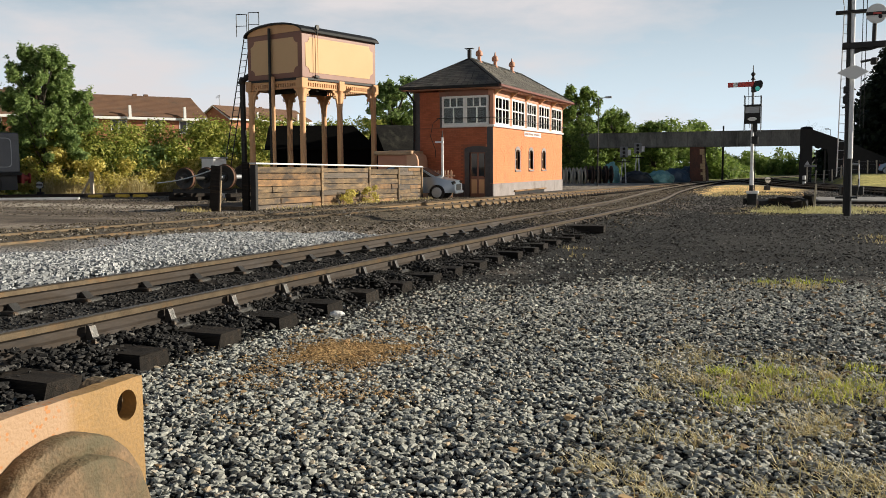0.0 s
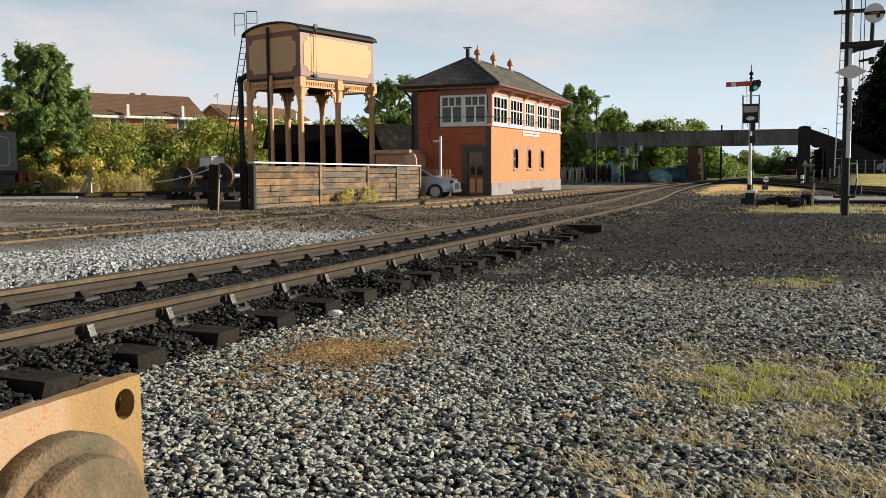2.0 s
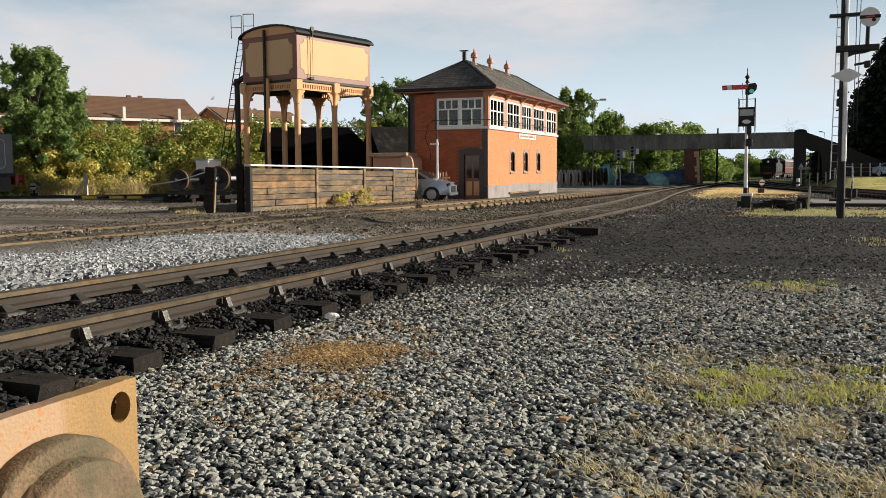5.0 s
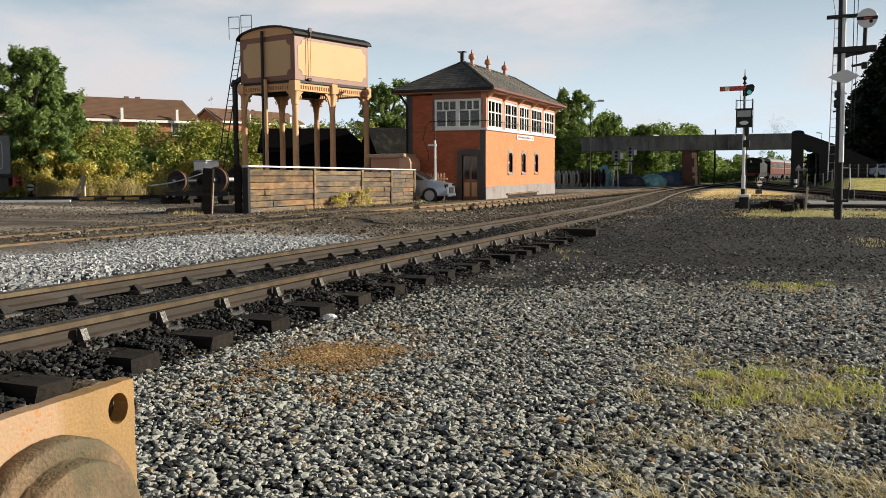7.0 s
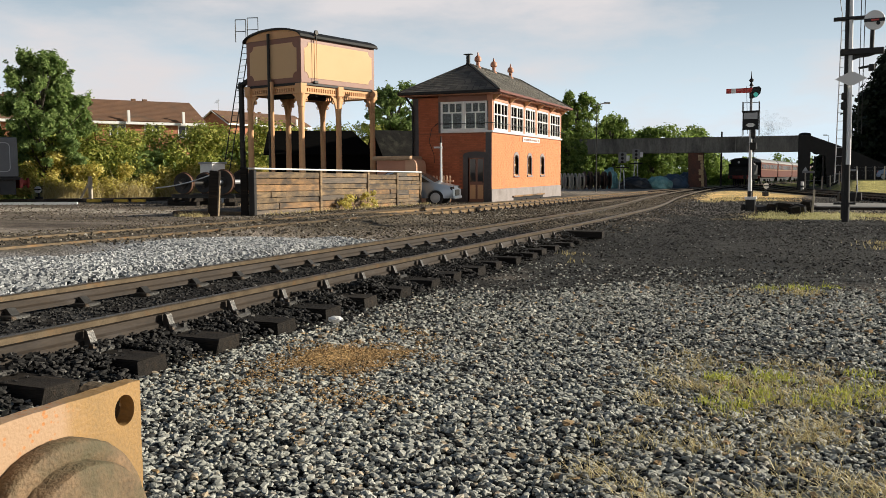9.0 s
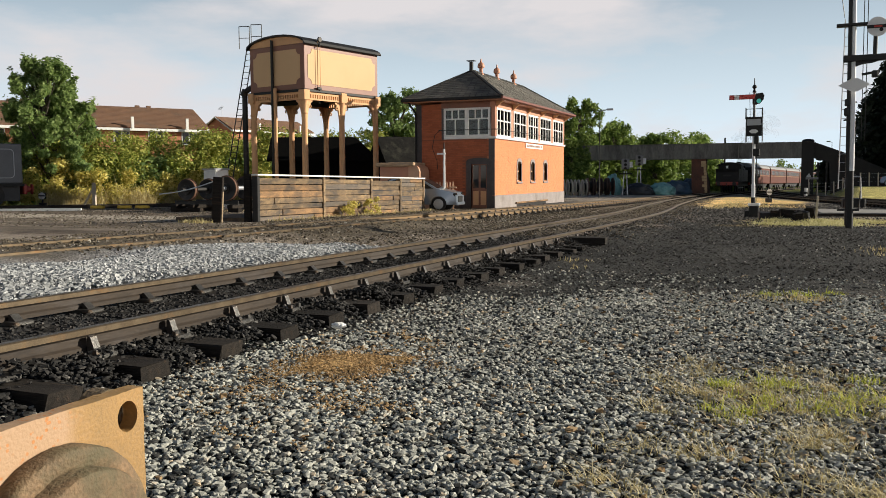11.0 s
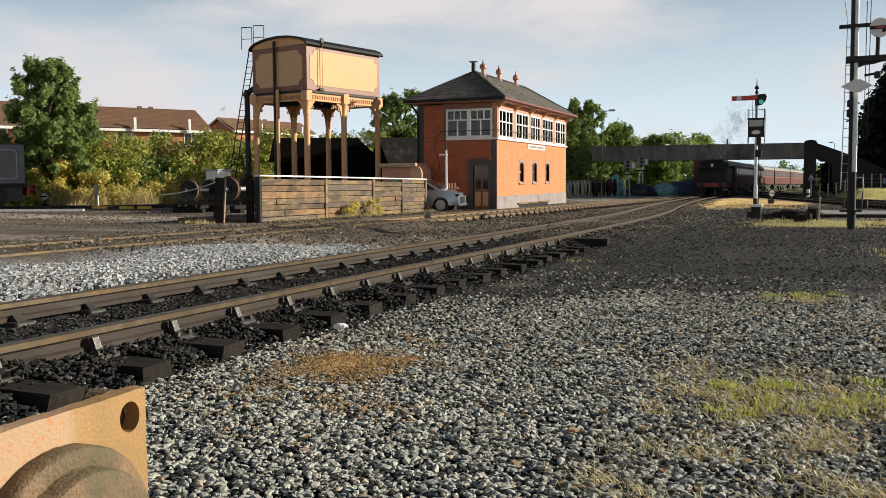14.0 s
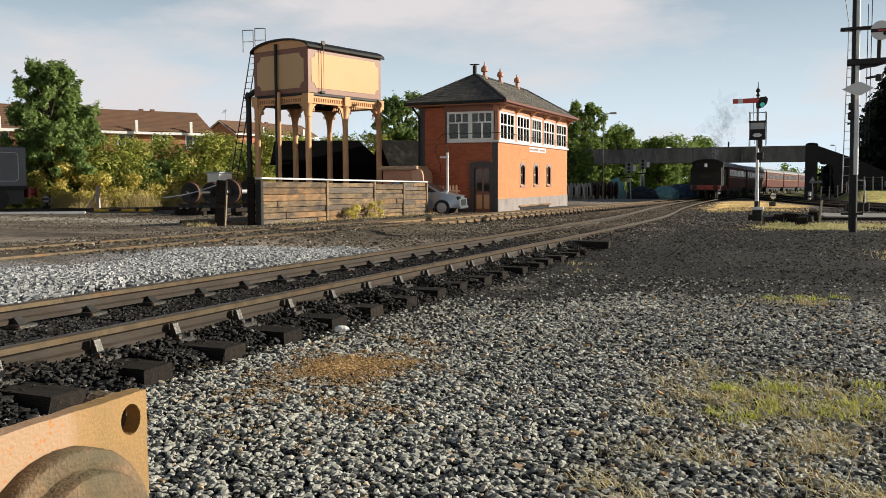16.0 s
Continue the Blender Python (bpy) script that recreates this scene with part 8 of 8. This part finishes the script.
scatter("clinker", "black clinker heaped between the near sleepers", 8000, -4.25, -3.5, 2.2, 11.0, 0.024, M_CLINKER, 32,
        lambda x, y: in_view(x, y) * (between_sleepers(y) > 0.155) * (1 - 0.8 * max(0, min(1, (x + 3.75) / 0.2))), 0.1,
        lambda x, y: gz(y) - 0.06 + (0.03 + 0.12 * max(0, 0.2 + noise.noise((x * 1.7, y * 1.9, 8.3)))) * min(1, max(0, (-3.55 - x) / 0.3)) * min(1, between_sleepers(y) / 0.3) - 0.07 * max(0, min(1, (x + 3.8) / 0.3)), shape=BROKEN)
scatter("pale_ballast", "heap of clean pale limestone ballast between two tracks", 46000, -9.2, -6.2, 3.0, 14.5, 0.033, M_WHITESTONE, 25,
        lambda x, y: in_view(x, y) * inside(x, y, -9.0, -6.45, 0, 13.2, 0.8), 0.3, lambda x, y: gz(y) - 0.01 + 0.10 * inside(x, y, -8.9, -6.6, 0, 12.5, 1.6))
scatter("yard_gravel", "dirty brown gravel round the rusty track", 14000, -14.8, -6.2, 9.0, 40.0, 0.032, M_YARDSTONE, 26,
        lambda x, y: 1 - 0.9 * inside(x, y, -9.0, -6.45, 0, 13.2, 0.8), 0.1, floor_z)


scatter("bed_gravel", "dark oily gravel and weeds trodden into the curving track", 9000, -10.2, -3.0, 17.0, 70.0, 0.034, M_YARDSTONE, 36,
        lambda x, y: max(0, min(1, 2.6 - 1.3 * abs(x - curve_at(TRACK_A, y)))), 0.1, floor_z, power=1.2)
scatter("yard_grit", "scattered grit and stones on the dark yard", 5000, -34, -14.9, 17.0, 33.5, 0.032, M_YARDSTONE, 28, None, 0.05, floor_z)


def blades(name, label, n, pts, h, w, mat, seed, category="grass", reach=1.0):
    """Blades of grass, each a bent two-piece strip, in tufts at pts (x, y, spread, weight)."""
    rng = np.random.default_rng(seed)
    ws = np.array([p[3] for p in pts])
    k = rng.choice(len(pts), n, p=ws / ws.sum())
    c = np.array([p[:3] for p in pts])[k]
    xy = c[:, :2] + rng.normal(size=(n, 2)) * c[:, 2:3]
    hh = h * rng.lognormal(0, 0.35, n)
    a = rng.uniform(0, 2 * np.pi, n)
    lean = reach * rng.uniform(0.2, 1.3, n)[:, None] * hh[:, None]
    d = np.stack([np.cos(a), np.sin(a)], 1)
    side = np.stack([-d[:, 1], d[:, 0]], 1) * w
    z0 = np.array([floor_z(*p) for p in xy])
    def at(u, s, zz):
        q = xy + d * lean * u + side * s
        return np.stack([q[:, 0], q[:, 1], z0 + zz], 1)
    v = np.stack([at(0, -.5, -0.01), at(0, .5, -0.01), at(0.35, .4, hh * 0.6), at(0.35, -.4, hh * 0.6), at(1.0, 0.05, hh * 0.95), at(1.0, -0.05, hh * 0.95)], 1).reshape(-1, 3)
    b = 6 * np.arange(n)[:, None]
    f = np.concatenate([b + np.array([[0, 1, 2, 3]]), b + np.array([[3, 2, 4, 5]])])
    return tagged(new(name, np_mesh(name, v, f, mat)), label, category, kind="stuff")


r5 = random.Random(31)
green = [(r5.uniform(-0.42, 0.8), r5.uniform(4.5, 5.9), r5.uniform(0.02, 0.06), r5.uniform(0.2, 1)) for _ in range(15)] + [(-0.42, 5.25, 0.05, 2.0), (-0.12, 5.35, 0.08, 2.5), (0.15, 4.9, 0.1, 2.5), (0.45, 5.2, 0.1, 2), (-0.32, 9.9, 0.07, 0.9), (0.0, 10.05, 0.09, 1.1), (0.3, 10.3, 0.06, 0.5)]
blades("grass_patch", "thin fresh green grass growing through the ballast", 1900, green, 0.046, 0.0065, M_GRASS, 41)
straw = [(r5.uniform(-0.8, 0.5), r5.uniform(2.5, 6.0), r5.uniform(0.03, 0.11), r5.uniform(0.2, 1)) for _ in range(46)] + [(0.25, 5.0, 0.2, 5), (-0.2, 4.8, 0.22, 4), (0.1, 4.2, 0.1, 1.5), (-0.05, 3.0, 0.2, 2)]
blades("dry_straw", "dry straw-coloured grass lying over the stones", 6200, straw, 0.036, 0.0056, M_DRYGRASS, 42, reach=1.3)
blades("straw_stalk", "long pale dry stalks lying across the ballast", 2000, straw, 0.048, 0.0045, M_STRAW, 48, reach=2.6)
scatter("soil_fines", "brown soil crumbs and dead moss between the stones", 14000, -1.0, 0.8, 3.0, 6.2, 0.009, M_CRUMB, 33,
        lambda x, y: in_view(x, y) * max(0, min(1, 0.25 + 1.6 * noise.noise((x * 2.1, y * 2.1, 5.5)) + 0.6 * (x + 0.4) - 0.35 * abs(y - 4.8))), 0.1, lambda x, y: floor_z(x, y) + 0.012)
far_straw = [(r5.uniform(-0.45, 0.15), r5.uniform(9.3, 9.8), 0.10, 1) for _ in range(6)] + [(r5.uniform(0.9, 1.6), r5.uniform(15.5, 17), 0.2, 0.5) for _ in range(6)] + [(-3.3, 13.3, 0.15, 1), (-3.0, 12.2, 0.12, 0.6)]
blades("sparse_dry_grass", "sparse dry grass tufts on the ash", 420, far_straw, 0.04, 0.012, M_DRYGRASS, 43)
scatter("ash_grit", "dark ash and small stones round the signal foot", 7000, -4.4, 3.0, 26.0, 54.0, 0.032, M_DARKSTONE, 29, None, 0.1, floor_z)
tufts = [(r5.uniform(-4.2, 0.4), r5.uniform(45, 47), 0.3, 1) for _ in range(14)] + [(r5.uniform(-4.6, -3.4), r5.uniform(40, 60), 0.25, 0.6) for _ in range(16)]
blades("bank_tuft", "dry grass tufts on the lip of the sandy bank", 700, tufts, 0.12, 0.022, M_DRYGRASS, 49)
verge = [(r5.uniform(-1.1, 3.2), r5.uniform(25.0, 28.6), 0.22, r5.uniform(0.4, 1)) for _ in range(34)]
blades("verge_grass", "dry yellow verge grass round the signal posts", 8200, verge, 0.065, 0.014, M_VERGE, 44)
bank = []
for _ in range(60):
    q = on_siding(r5.uniform(1.5, 13), r5.uniform(-2.1, -1.25))
    bank.append((q.x, q.y, 0.25, r5.uniform(0.3, 1)))
blades("bank_grass", "long dry grass at the foot of the brambles", 7000, bank, 0.55, 0.022, M_DRYGRASS, 45)
wallweeds = [(-14.75 + r5.uniform(0, 0.25), y, 0.15, 1) for y in np.linspace(22, 34, 16)] + [(-14.6, 28.2, 0.16, 6), (-16.5, 20.55, 0.22, 5), (-16.0, 20.4, 0.16, 3)]
blades("wall_weeds", "dry weeds along the foot of the timber wall", 800, wallweeds, 0.10, 0.02, M_DRYGRASS, 46)
scatter("wall_rubble", "pale rubble and broken timber along the wall's foot", 900, -14.85, -14.2, 21.6, 34.2, 0.045, M_YARDSTONE, 35, None, 0.1, floor_z, shape=BROKEN)
bush = [(-14.72 + r5.uniform(-.1, .12), 28.6 + r5.uniform(-.5, .7), 0.05 + abs(r5.gauss(0, .28)) + gz(28.5), 0.13) for _ in range(9)] + [(-14.7, 26.9 + r5.uniform(-.4, .4), 0.1 + r5.uniform(0, .35) + gz(27), 0.13) for _ in range(8)]
foliage_bank("wall_shrub", "straggly yellowed shrub against the timber wall", 0, M_SKIRT, 47, 1000, 0.045, bush, "shrub")
# ---- the train ----
def steam_loco():
    """Black tank engine, bunker leading; local y points the way it runs, rails at z = 0."""
    lo = thing("steam_locomotive", "black steam tank locomotive with a red buffer beam, running bunker first", "locomotive")
    L = 11.0
    part("frame", made(lambda b: box(b, -1.05, 1.05, -L + 0.3, -0.25, 0.75, 1.2)), M_LOCO, lo)
    part("running_plate", made(lambda b: box(b, -1.3, 1.3, -L + 0.1, -0.1, 1.2, 1.26)), M_LOCO, lo)
    for y0, y1 in ((-0.16, -0.02), (-L - 0.0, -L + 0.12)):
        part("buffer_beam", made(lambda b: box(b, -1.25, 1.25, y0, y1, 0.86, 1.25, 0.01)), M_BUFRED, lo, "red buffer beam")
    bf = bmesh.new()
    lathe(bf, [(0.13, 0), (0.13, 0.3), (0.10, 0.3), (0.10, 0.42), (0.23, 0.43), (0.23, 0.47), (0.0, 0.49)], 14, pose(0, 0, 0, -90, 0, 0))
    bf = to_mesh("buffer", bf, M_BLACKIRON, True)
    for x in (-0.87, 0.87):
        part("buffer", bf, None, lo, m=pose(x, -0.02, 1.05))
    hk = bmesh.new()
    box(hk, -0.03, 0.03, -0.02, 0.22, 0.98, 1.1)
    rod(hk, (0, 0.2, 1.02), (0, 0.12, 0.5), 0.03)
    part("coupling", hk, M_BLACKIRON, lo)
    part("brake_hose", made(lambda b: rod(b, (0.55, 0.02, 0.95), (0.58, 0.12, 0.35), 0.035)), M_BLACKIRON, lo)
    # bunker with curved top edge, cab, tanks, boiler, chimney
    bm = bmesh.new()
    solid(bm, [(-0.25, 1.26), (-0.25, 2.35), (-0.12, 2.7), (-0.12, 2.78), (-2.1, 2.78), (-2.1, 1.26)], "x", -1.28, 1.28)
    part("bunker", bm, M_LOCO, lo, "black coal bunker")
    cb = bmesh.new()
    box(cb, -1.3, -1.26, -4.1, -2.1, 1.26, 3.15)
    box(cb, 1.26, 1.3, -4.1, -2.1, 1.26, 3.15)
    box(cb, -1.26, 1.26, -2.14, -2.10, 2.78, 3.25)
    box(cb, -1.26, 1.26, -4.1, -4.05, 1.26, 3.25)
    part("cab", cb, M_LOCO, lo, "black cab")
    for x in (-0.62, 0.62):
        part("cab_window", made(lambda b: rod(b, (x, -2.09, 3.02), (x, -2.095 + 0.02, 3.02), 0.17, n=16)), M_LOCO, lo)
    rf = bmesh.new()
    pr = [(1.38 * math.cos(u), 3.15 + 0.42 * math.sin(u)) for u in np.linspace(0.0, math.pi, 11)] + [(1.34 * math.cos(u), 3.10 + 0.40 * math.sin(u)) for u in np.linspace(math.pi, 0.0, 11)]
    solid(rf, pr, "y", -4.4, -1.75)
    part("cab_roof", rf, M_LOCO, lo)
    sp = bmesh.new()
    solid(sp, [(1.26 * math.cos(u), 3.10 + 0.40 * math.sin(u)) for u in np.linspace(0.0, math.pi, 11)] + [(-1.26, 2.78), (1.26, 2.78)], "y", -2.14, -2.11)
    part("cab_back", sp, M_LOCO, lo)
    for x0, x1 in ((-1.3, -0.78), (0.78, 1.3)):
        part("side_tank", made(lambda b: box(b, x0, x1, -8.4, -4.12, 1.27, 2.7, 0.05)), M_LOCO, lo, "black side tank")
    bo = bmesh.new()
    rod(bo, (0, -L + 0.7, 2.45), (0, -4.1, 2.45), 0.76, 0.82, 22)
    part("boiler", bo, M_LOCO, lo, "", True)
    bo = bmesh.new()
    rod(bo, (0, -L + 0.4, 2.42), (0, -L + 1.9, 2.42), 0.84, n=22)
    part("smokebox", bo, M_BLACKIRON, lo, "", True)
    cm = bmesh.new()
    lathe(cm, [(0.34, -0.15), (0.24, 0.05), (0.22, 0.45), (0.29, 0.5), (0.29, 0.58), (0.2, 0.6)], 16, pose(0, -L + 1.1, 3.2))
    part("chimney", cm, M_LOCO, lo, "black chimney", True)
    dm = bmesh.new()
    lathe(dm, [(0.36, -0.2), (0.34, 0.1), (0.22, 0.32), (0.0, 0.38)], 16, pose(0, -6.3, 3.2))
    part("dome", dm, M_LOCO, lo, "", True)
    part("lamp", made(lambda b: box(b, -0.11, 0.11, -0.12, 0.06, 2.83, 3.12, 0.02)), M_WHITE, lo, "white head lamp")
    part("number_panel", made(lambda b: box(b, -0.45, 0.45, -0.245, -0.235, 1.9, 2.1)), M_BLACKIRON, lo)
    # bright grey rod added as a highlight along the cab side
    tr = part("highlight_rail", made(lambda b: rod(b, (1.33, -4.0, 2.35), (1.33, -2.2, 2.35), 0.02)), M_GREYMETAL, lo)
    dw, sw = wheel_mesh(0.72, M_LOCO), wheel_mesh(0.48, M_LOCO)
    for y, me, r in ((-1.2, sw, 0.48), (-3.3, dw, 0.72), (-5.4, dw, 0.72), (-7.5, dw, 0.72), (-9.6, sw, 0.48)):
        for x in (-0.75, 0.75):
            part("wheel", me, None, lo, m=pose(x, y, r, 0, 0, 0 if x < 0 else 180))
    rd = bmesh.new()
    beam(rd, (0.9, -3.3, 0.55), (0.9, -7.5, 0.55), 0.05, 0.12)
    beam(rd, (-0.9, -3.3, 0.55), (-0.9, -7.5, 0.55), 0.05, 0.12)
    part("coupling_rod", rd, M_GREYMETAL, lo)
    return lo


def coach():
    """Maroon coach; local y points the way it runs, front end at y = 0."""
    L, hw = 19.0, 1.37
    co = thing("railway_coach", "maroon railway coach with gold lining and grey arched roof", "railway coach", group="coaches of the train")
    part("lower_side", made(lambda b: box(b, -hw, hw, -L, -0.35, 1.0, 2.1, 0.03)), M_MAROON, co, "maroon lower panels")
    part("upper_side", made(lambda b: box(b, -hw + 0.01, hw - 0.01, -L + 0.01, -0.36, 2.102, 3.08)), M_COACHRED, co, "crimson window panels")
    part("waist_line", made(lambda b: box(b, -hw - 0.004, hw + 0.004, -L, -0.35, 2.06, 2.11)), M_COACHLINE, co)
    part("cant_rail", made(lambda b: box(b, -hw, hw, -L, -0.35, 3.0, 3.15)), M_MAROON, co)
    rf = bmesh.new()
    pr = [(hw * math.cos(u) * 1.01, 3.12 + 0.62 * math.sin(u)) for u in np.linspace(0, math.pi, 13)]
    solid(rf, pr, "y", -L - 0.02, -0.32)
    part("roof", rf, M_COACHROOF, co, "grey arched roof", True)
    gl = to_mesh("window", made(lambda b: box(b, -0.012, 0.012, -0.52, 0.52, 2.22, 2.88, 0.01)), M_COACHGLASS)
    for s in (-1, 1):
        for i in range(11):
            part("window", gl, None, co, m=pose(s * (hw + 0.004), -1.6 - i * 1.6, 0))
    for y in (-0.33, -L - 0.0):
        part("gangway", made(lambda b: box(b, -0.55, 0.55, min(y, y + (0.33 if y > -1 else -0.33)), max(y, y + (0.33 if y > -1 else -0.33)), 1.05, 3.3)), M_BLACK, co)
    part("end_panel", made(lambda b: box(b, -hw + 0.05, hw - 0.05, -0.348, -0.33, 1.02, 3.1)), M_BLACK, co)
    part("underframe", made(lambda b: box(b, -1.1, 1.1, -L + 1, -1.2, 0.72, 0.99)), M_BLACK, co)
    tb = bmesh.new()
    for y in (-7.2, -9.6, -12):
        box(tb, -1.2, 1.2, y - 0.8, y + 0.6, 0.38, 0.73, 0.04)
    part("battery_box", tb, M_BLACK, co)
    w = wheel_mesh(0.46, M_BLACKIRON)
    for y in (-2.2, -4.7, -14.3, -16.8):
        for x in (-0.75, 0.75):
            part("wheel", w, None, co, m=pose(x, y, 0.46, 0, 0, 0 if x < 0 else 180))
    for y in (-3.45, -15.55):
        part("bogie", made(lambda b: (box(b, -1.05, -0.9, y - 1.7, y + 1.7, 0.42, 0.75), box(b, 0.9, 1.05, y - 1.7, y + 1.7, 0.42, 0.75), box(b, -0.95, 0.95, y - 0.3, y + 0.3, 0.5, 0.72))), M_BLACK, co)
    return co


M_COACHLINE = surf("dull gold lining", (0.30, 0.16, 0.04), None, 5, 0.4, 0.02)
M_COACHGLASS = surf("coach window glass", (0.05, 0.05, 0.05), (0.025, 0.025, 0.025), 0.5, 0.22, 0.0, 0, 8, spec=0.25)
LOCO = steam_loco()
COACHES = [coach()]
for _ in range(4):
    COACHES.append(copy_thing(COACHES[0], Matrix.Identity(4)))

# the train's way: seconds, y of the leading buffer beam
RUN = [(0.0, 199.0), (2.0, 181.0), (3.5, 167.5), (5.0, 154.5), (7.0, 137.8), (8.0, 127.6), (9.0, 119.5), (11.5, 103.3), (12.5, 97.2), (14.0, 88.9), (16.0, 78.7)]


def run_y(t):
    return curve_at(RUN, t)


def back_along(y, d):
    """y of the point d metres behind y on track A."""
    n = max(1, int(d / 2))
    for _ in range(n):
        t = (curve_at(TRACK_A, y + 0.5) - curve_at(TRACK_A, y - 0.5))
        y += d / n / math.hypot(1, t)
    return y


def rail_pose(y, length):
    """A vehicle whose front is at y, its length along the rails; it runs towards smaller y."""
    yb = back_along(y, length)
    a, b = Vector((curve_at(TRACK_A, y), y, gz(y) + RAIL_TOP)), Vector((curve_at(TRACK_A, yb), yb, gz(yb) + RAIL_TOP))
    d = (a - b).normalized()
    m = d.to_track_quat("Y", "Z").to_matrix().to_4x4()
    m.translation = a
    return m


# ---- smoke: loose clouds of small translucent flakes trailing the chimney ----
def smoke_mat():
    m = bpy.data.materials.new("thin smoke")
    m.use_nodes = True
    n, l = m.node_tree.nodes, m.node_tree.links
    d, t, x = n.new("ShaderNodeBsdfDiffuse"), n.new("ShaderNodeBsdfTransparent"), n.new("ShaderNodeMixShader")
    d.inputs["Color"].default_value = (0.42, 0.44, 0.48, 1)
    x.inputs["Fac"].default_value = 0.07
    l.new(t.outputs[0], x.inputs[1])
    l.new(d.outputs[0], x.inputs[2])
    l.new(x.outputs[0], n["Material Output"].inputs["Surface"])
    return m


M_SMOKE = smoke_mat()
PUFFS = []
def flakes_np(c, size, rg):
    """Ragged ten-sided flakes, each facing its own way."""
    n, k = len(c), 10
    ang = np.linspace(0, 2 * np.pi, k, endpoint=False)
    a = rg.normal(size=(n, 3))
    a /= np.linalg.norm(a, axis=1)[:, None]
    b = np.cross(a, rg.normal(size=(n, 3)))
    b /= np.linalg.norm(b, axis=1)[:, None]
    r = size * rg.uniform(0.6, 1.25, (n, k))
    v = c[:, None] + a[:, None] * (r * np.cos(ang))[:, :, None] + b[:, None] * (r * np.sin(ang))[:, :, None]
    return v.reshape(-1, 3), np.arange(n * k).reshape(n, k)


for k, (lag, rise, size, count) in enumerate(((0.1, 0.3, 0.35, 12), (0.4, 0.9, 0.6, 16), (0.8, 1.8, 0.9, 18), (1.3, 3.0, 1.2, 18), (1.9, 4.3, 1.5, 18), (2.5, 5.6, 1.7, 16))):
    rg = np.random.default_rng(70 + k)
    c = rg.normal(size=(count, 3)) * size * np.array([0.5, 0.8, 0.5])
    v, f = flakes_np(c, 0.30 + 0.30 * size, rg)
    pf = new("smoke_puff", np_mesh("smoke_puff", v, f, M_SMOKE))
    tagged(pf, "thin grey drifting puff of engine smoke", "smoke", "smoke of the engine")
    PUFFS.append((pf, lag, rise))


def puff_pose(t, lag, rise):
    m = rail_pose(run_y(max(-2.0, t - lag)), 11.0)
    p = m @ Vector((0, -9.9, 4.0 + rise))
    return pose(p.x, p.y, p.z, 0, 0, 20 * lag)


def motions():
    times = [0.5 * i for i in range(33)]
    walk(LOCO, [(t, rail_pose(run_y(t), 11.0)) for t in times])
    for puff, lag, rise in PUFFS:
        walk(puff, [(t, puff_pose(t, lag, rise)) for t in times])
    for i, c in enumerate(COACHES):
        walk(c, [(t, rail_pose(back_along(run_y(t), 11.6 + 19.7 * i), 19.0)) for t in times])


motions()
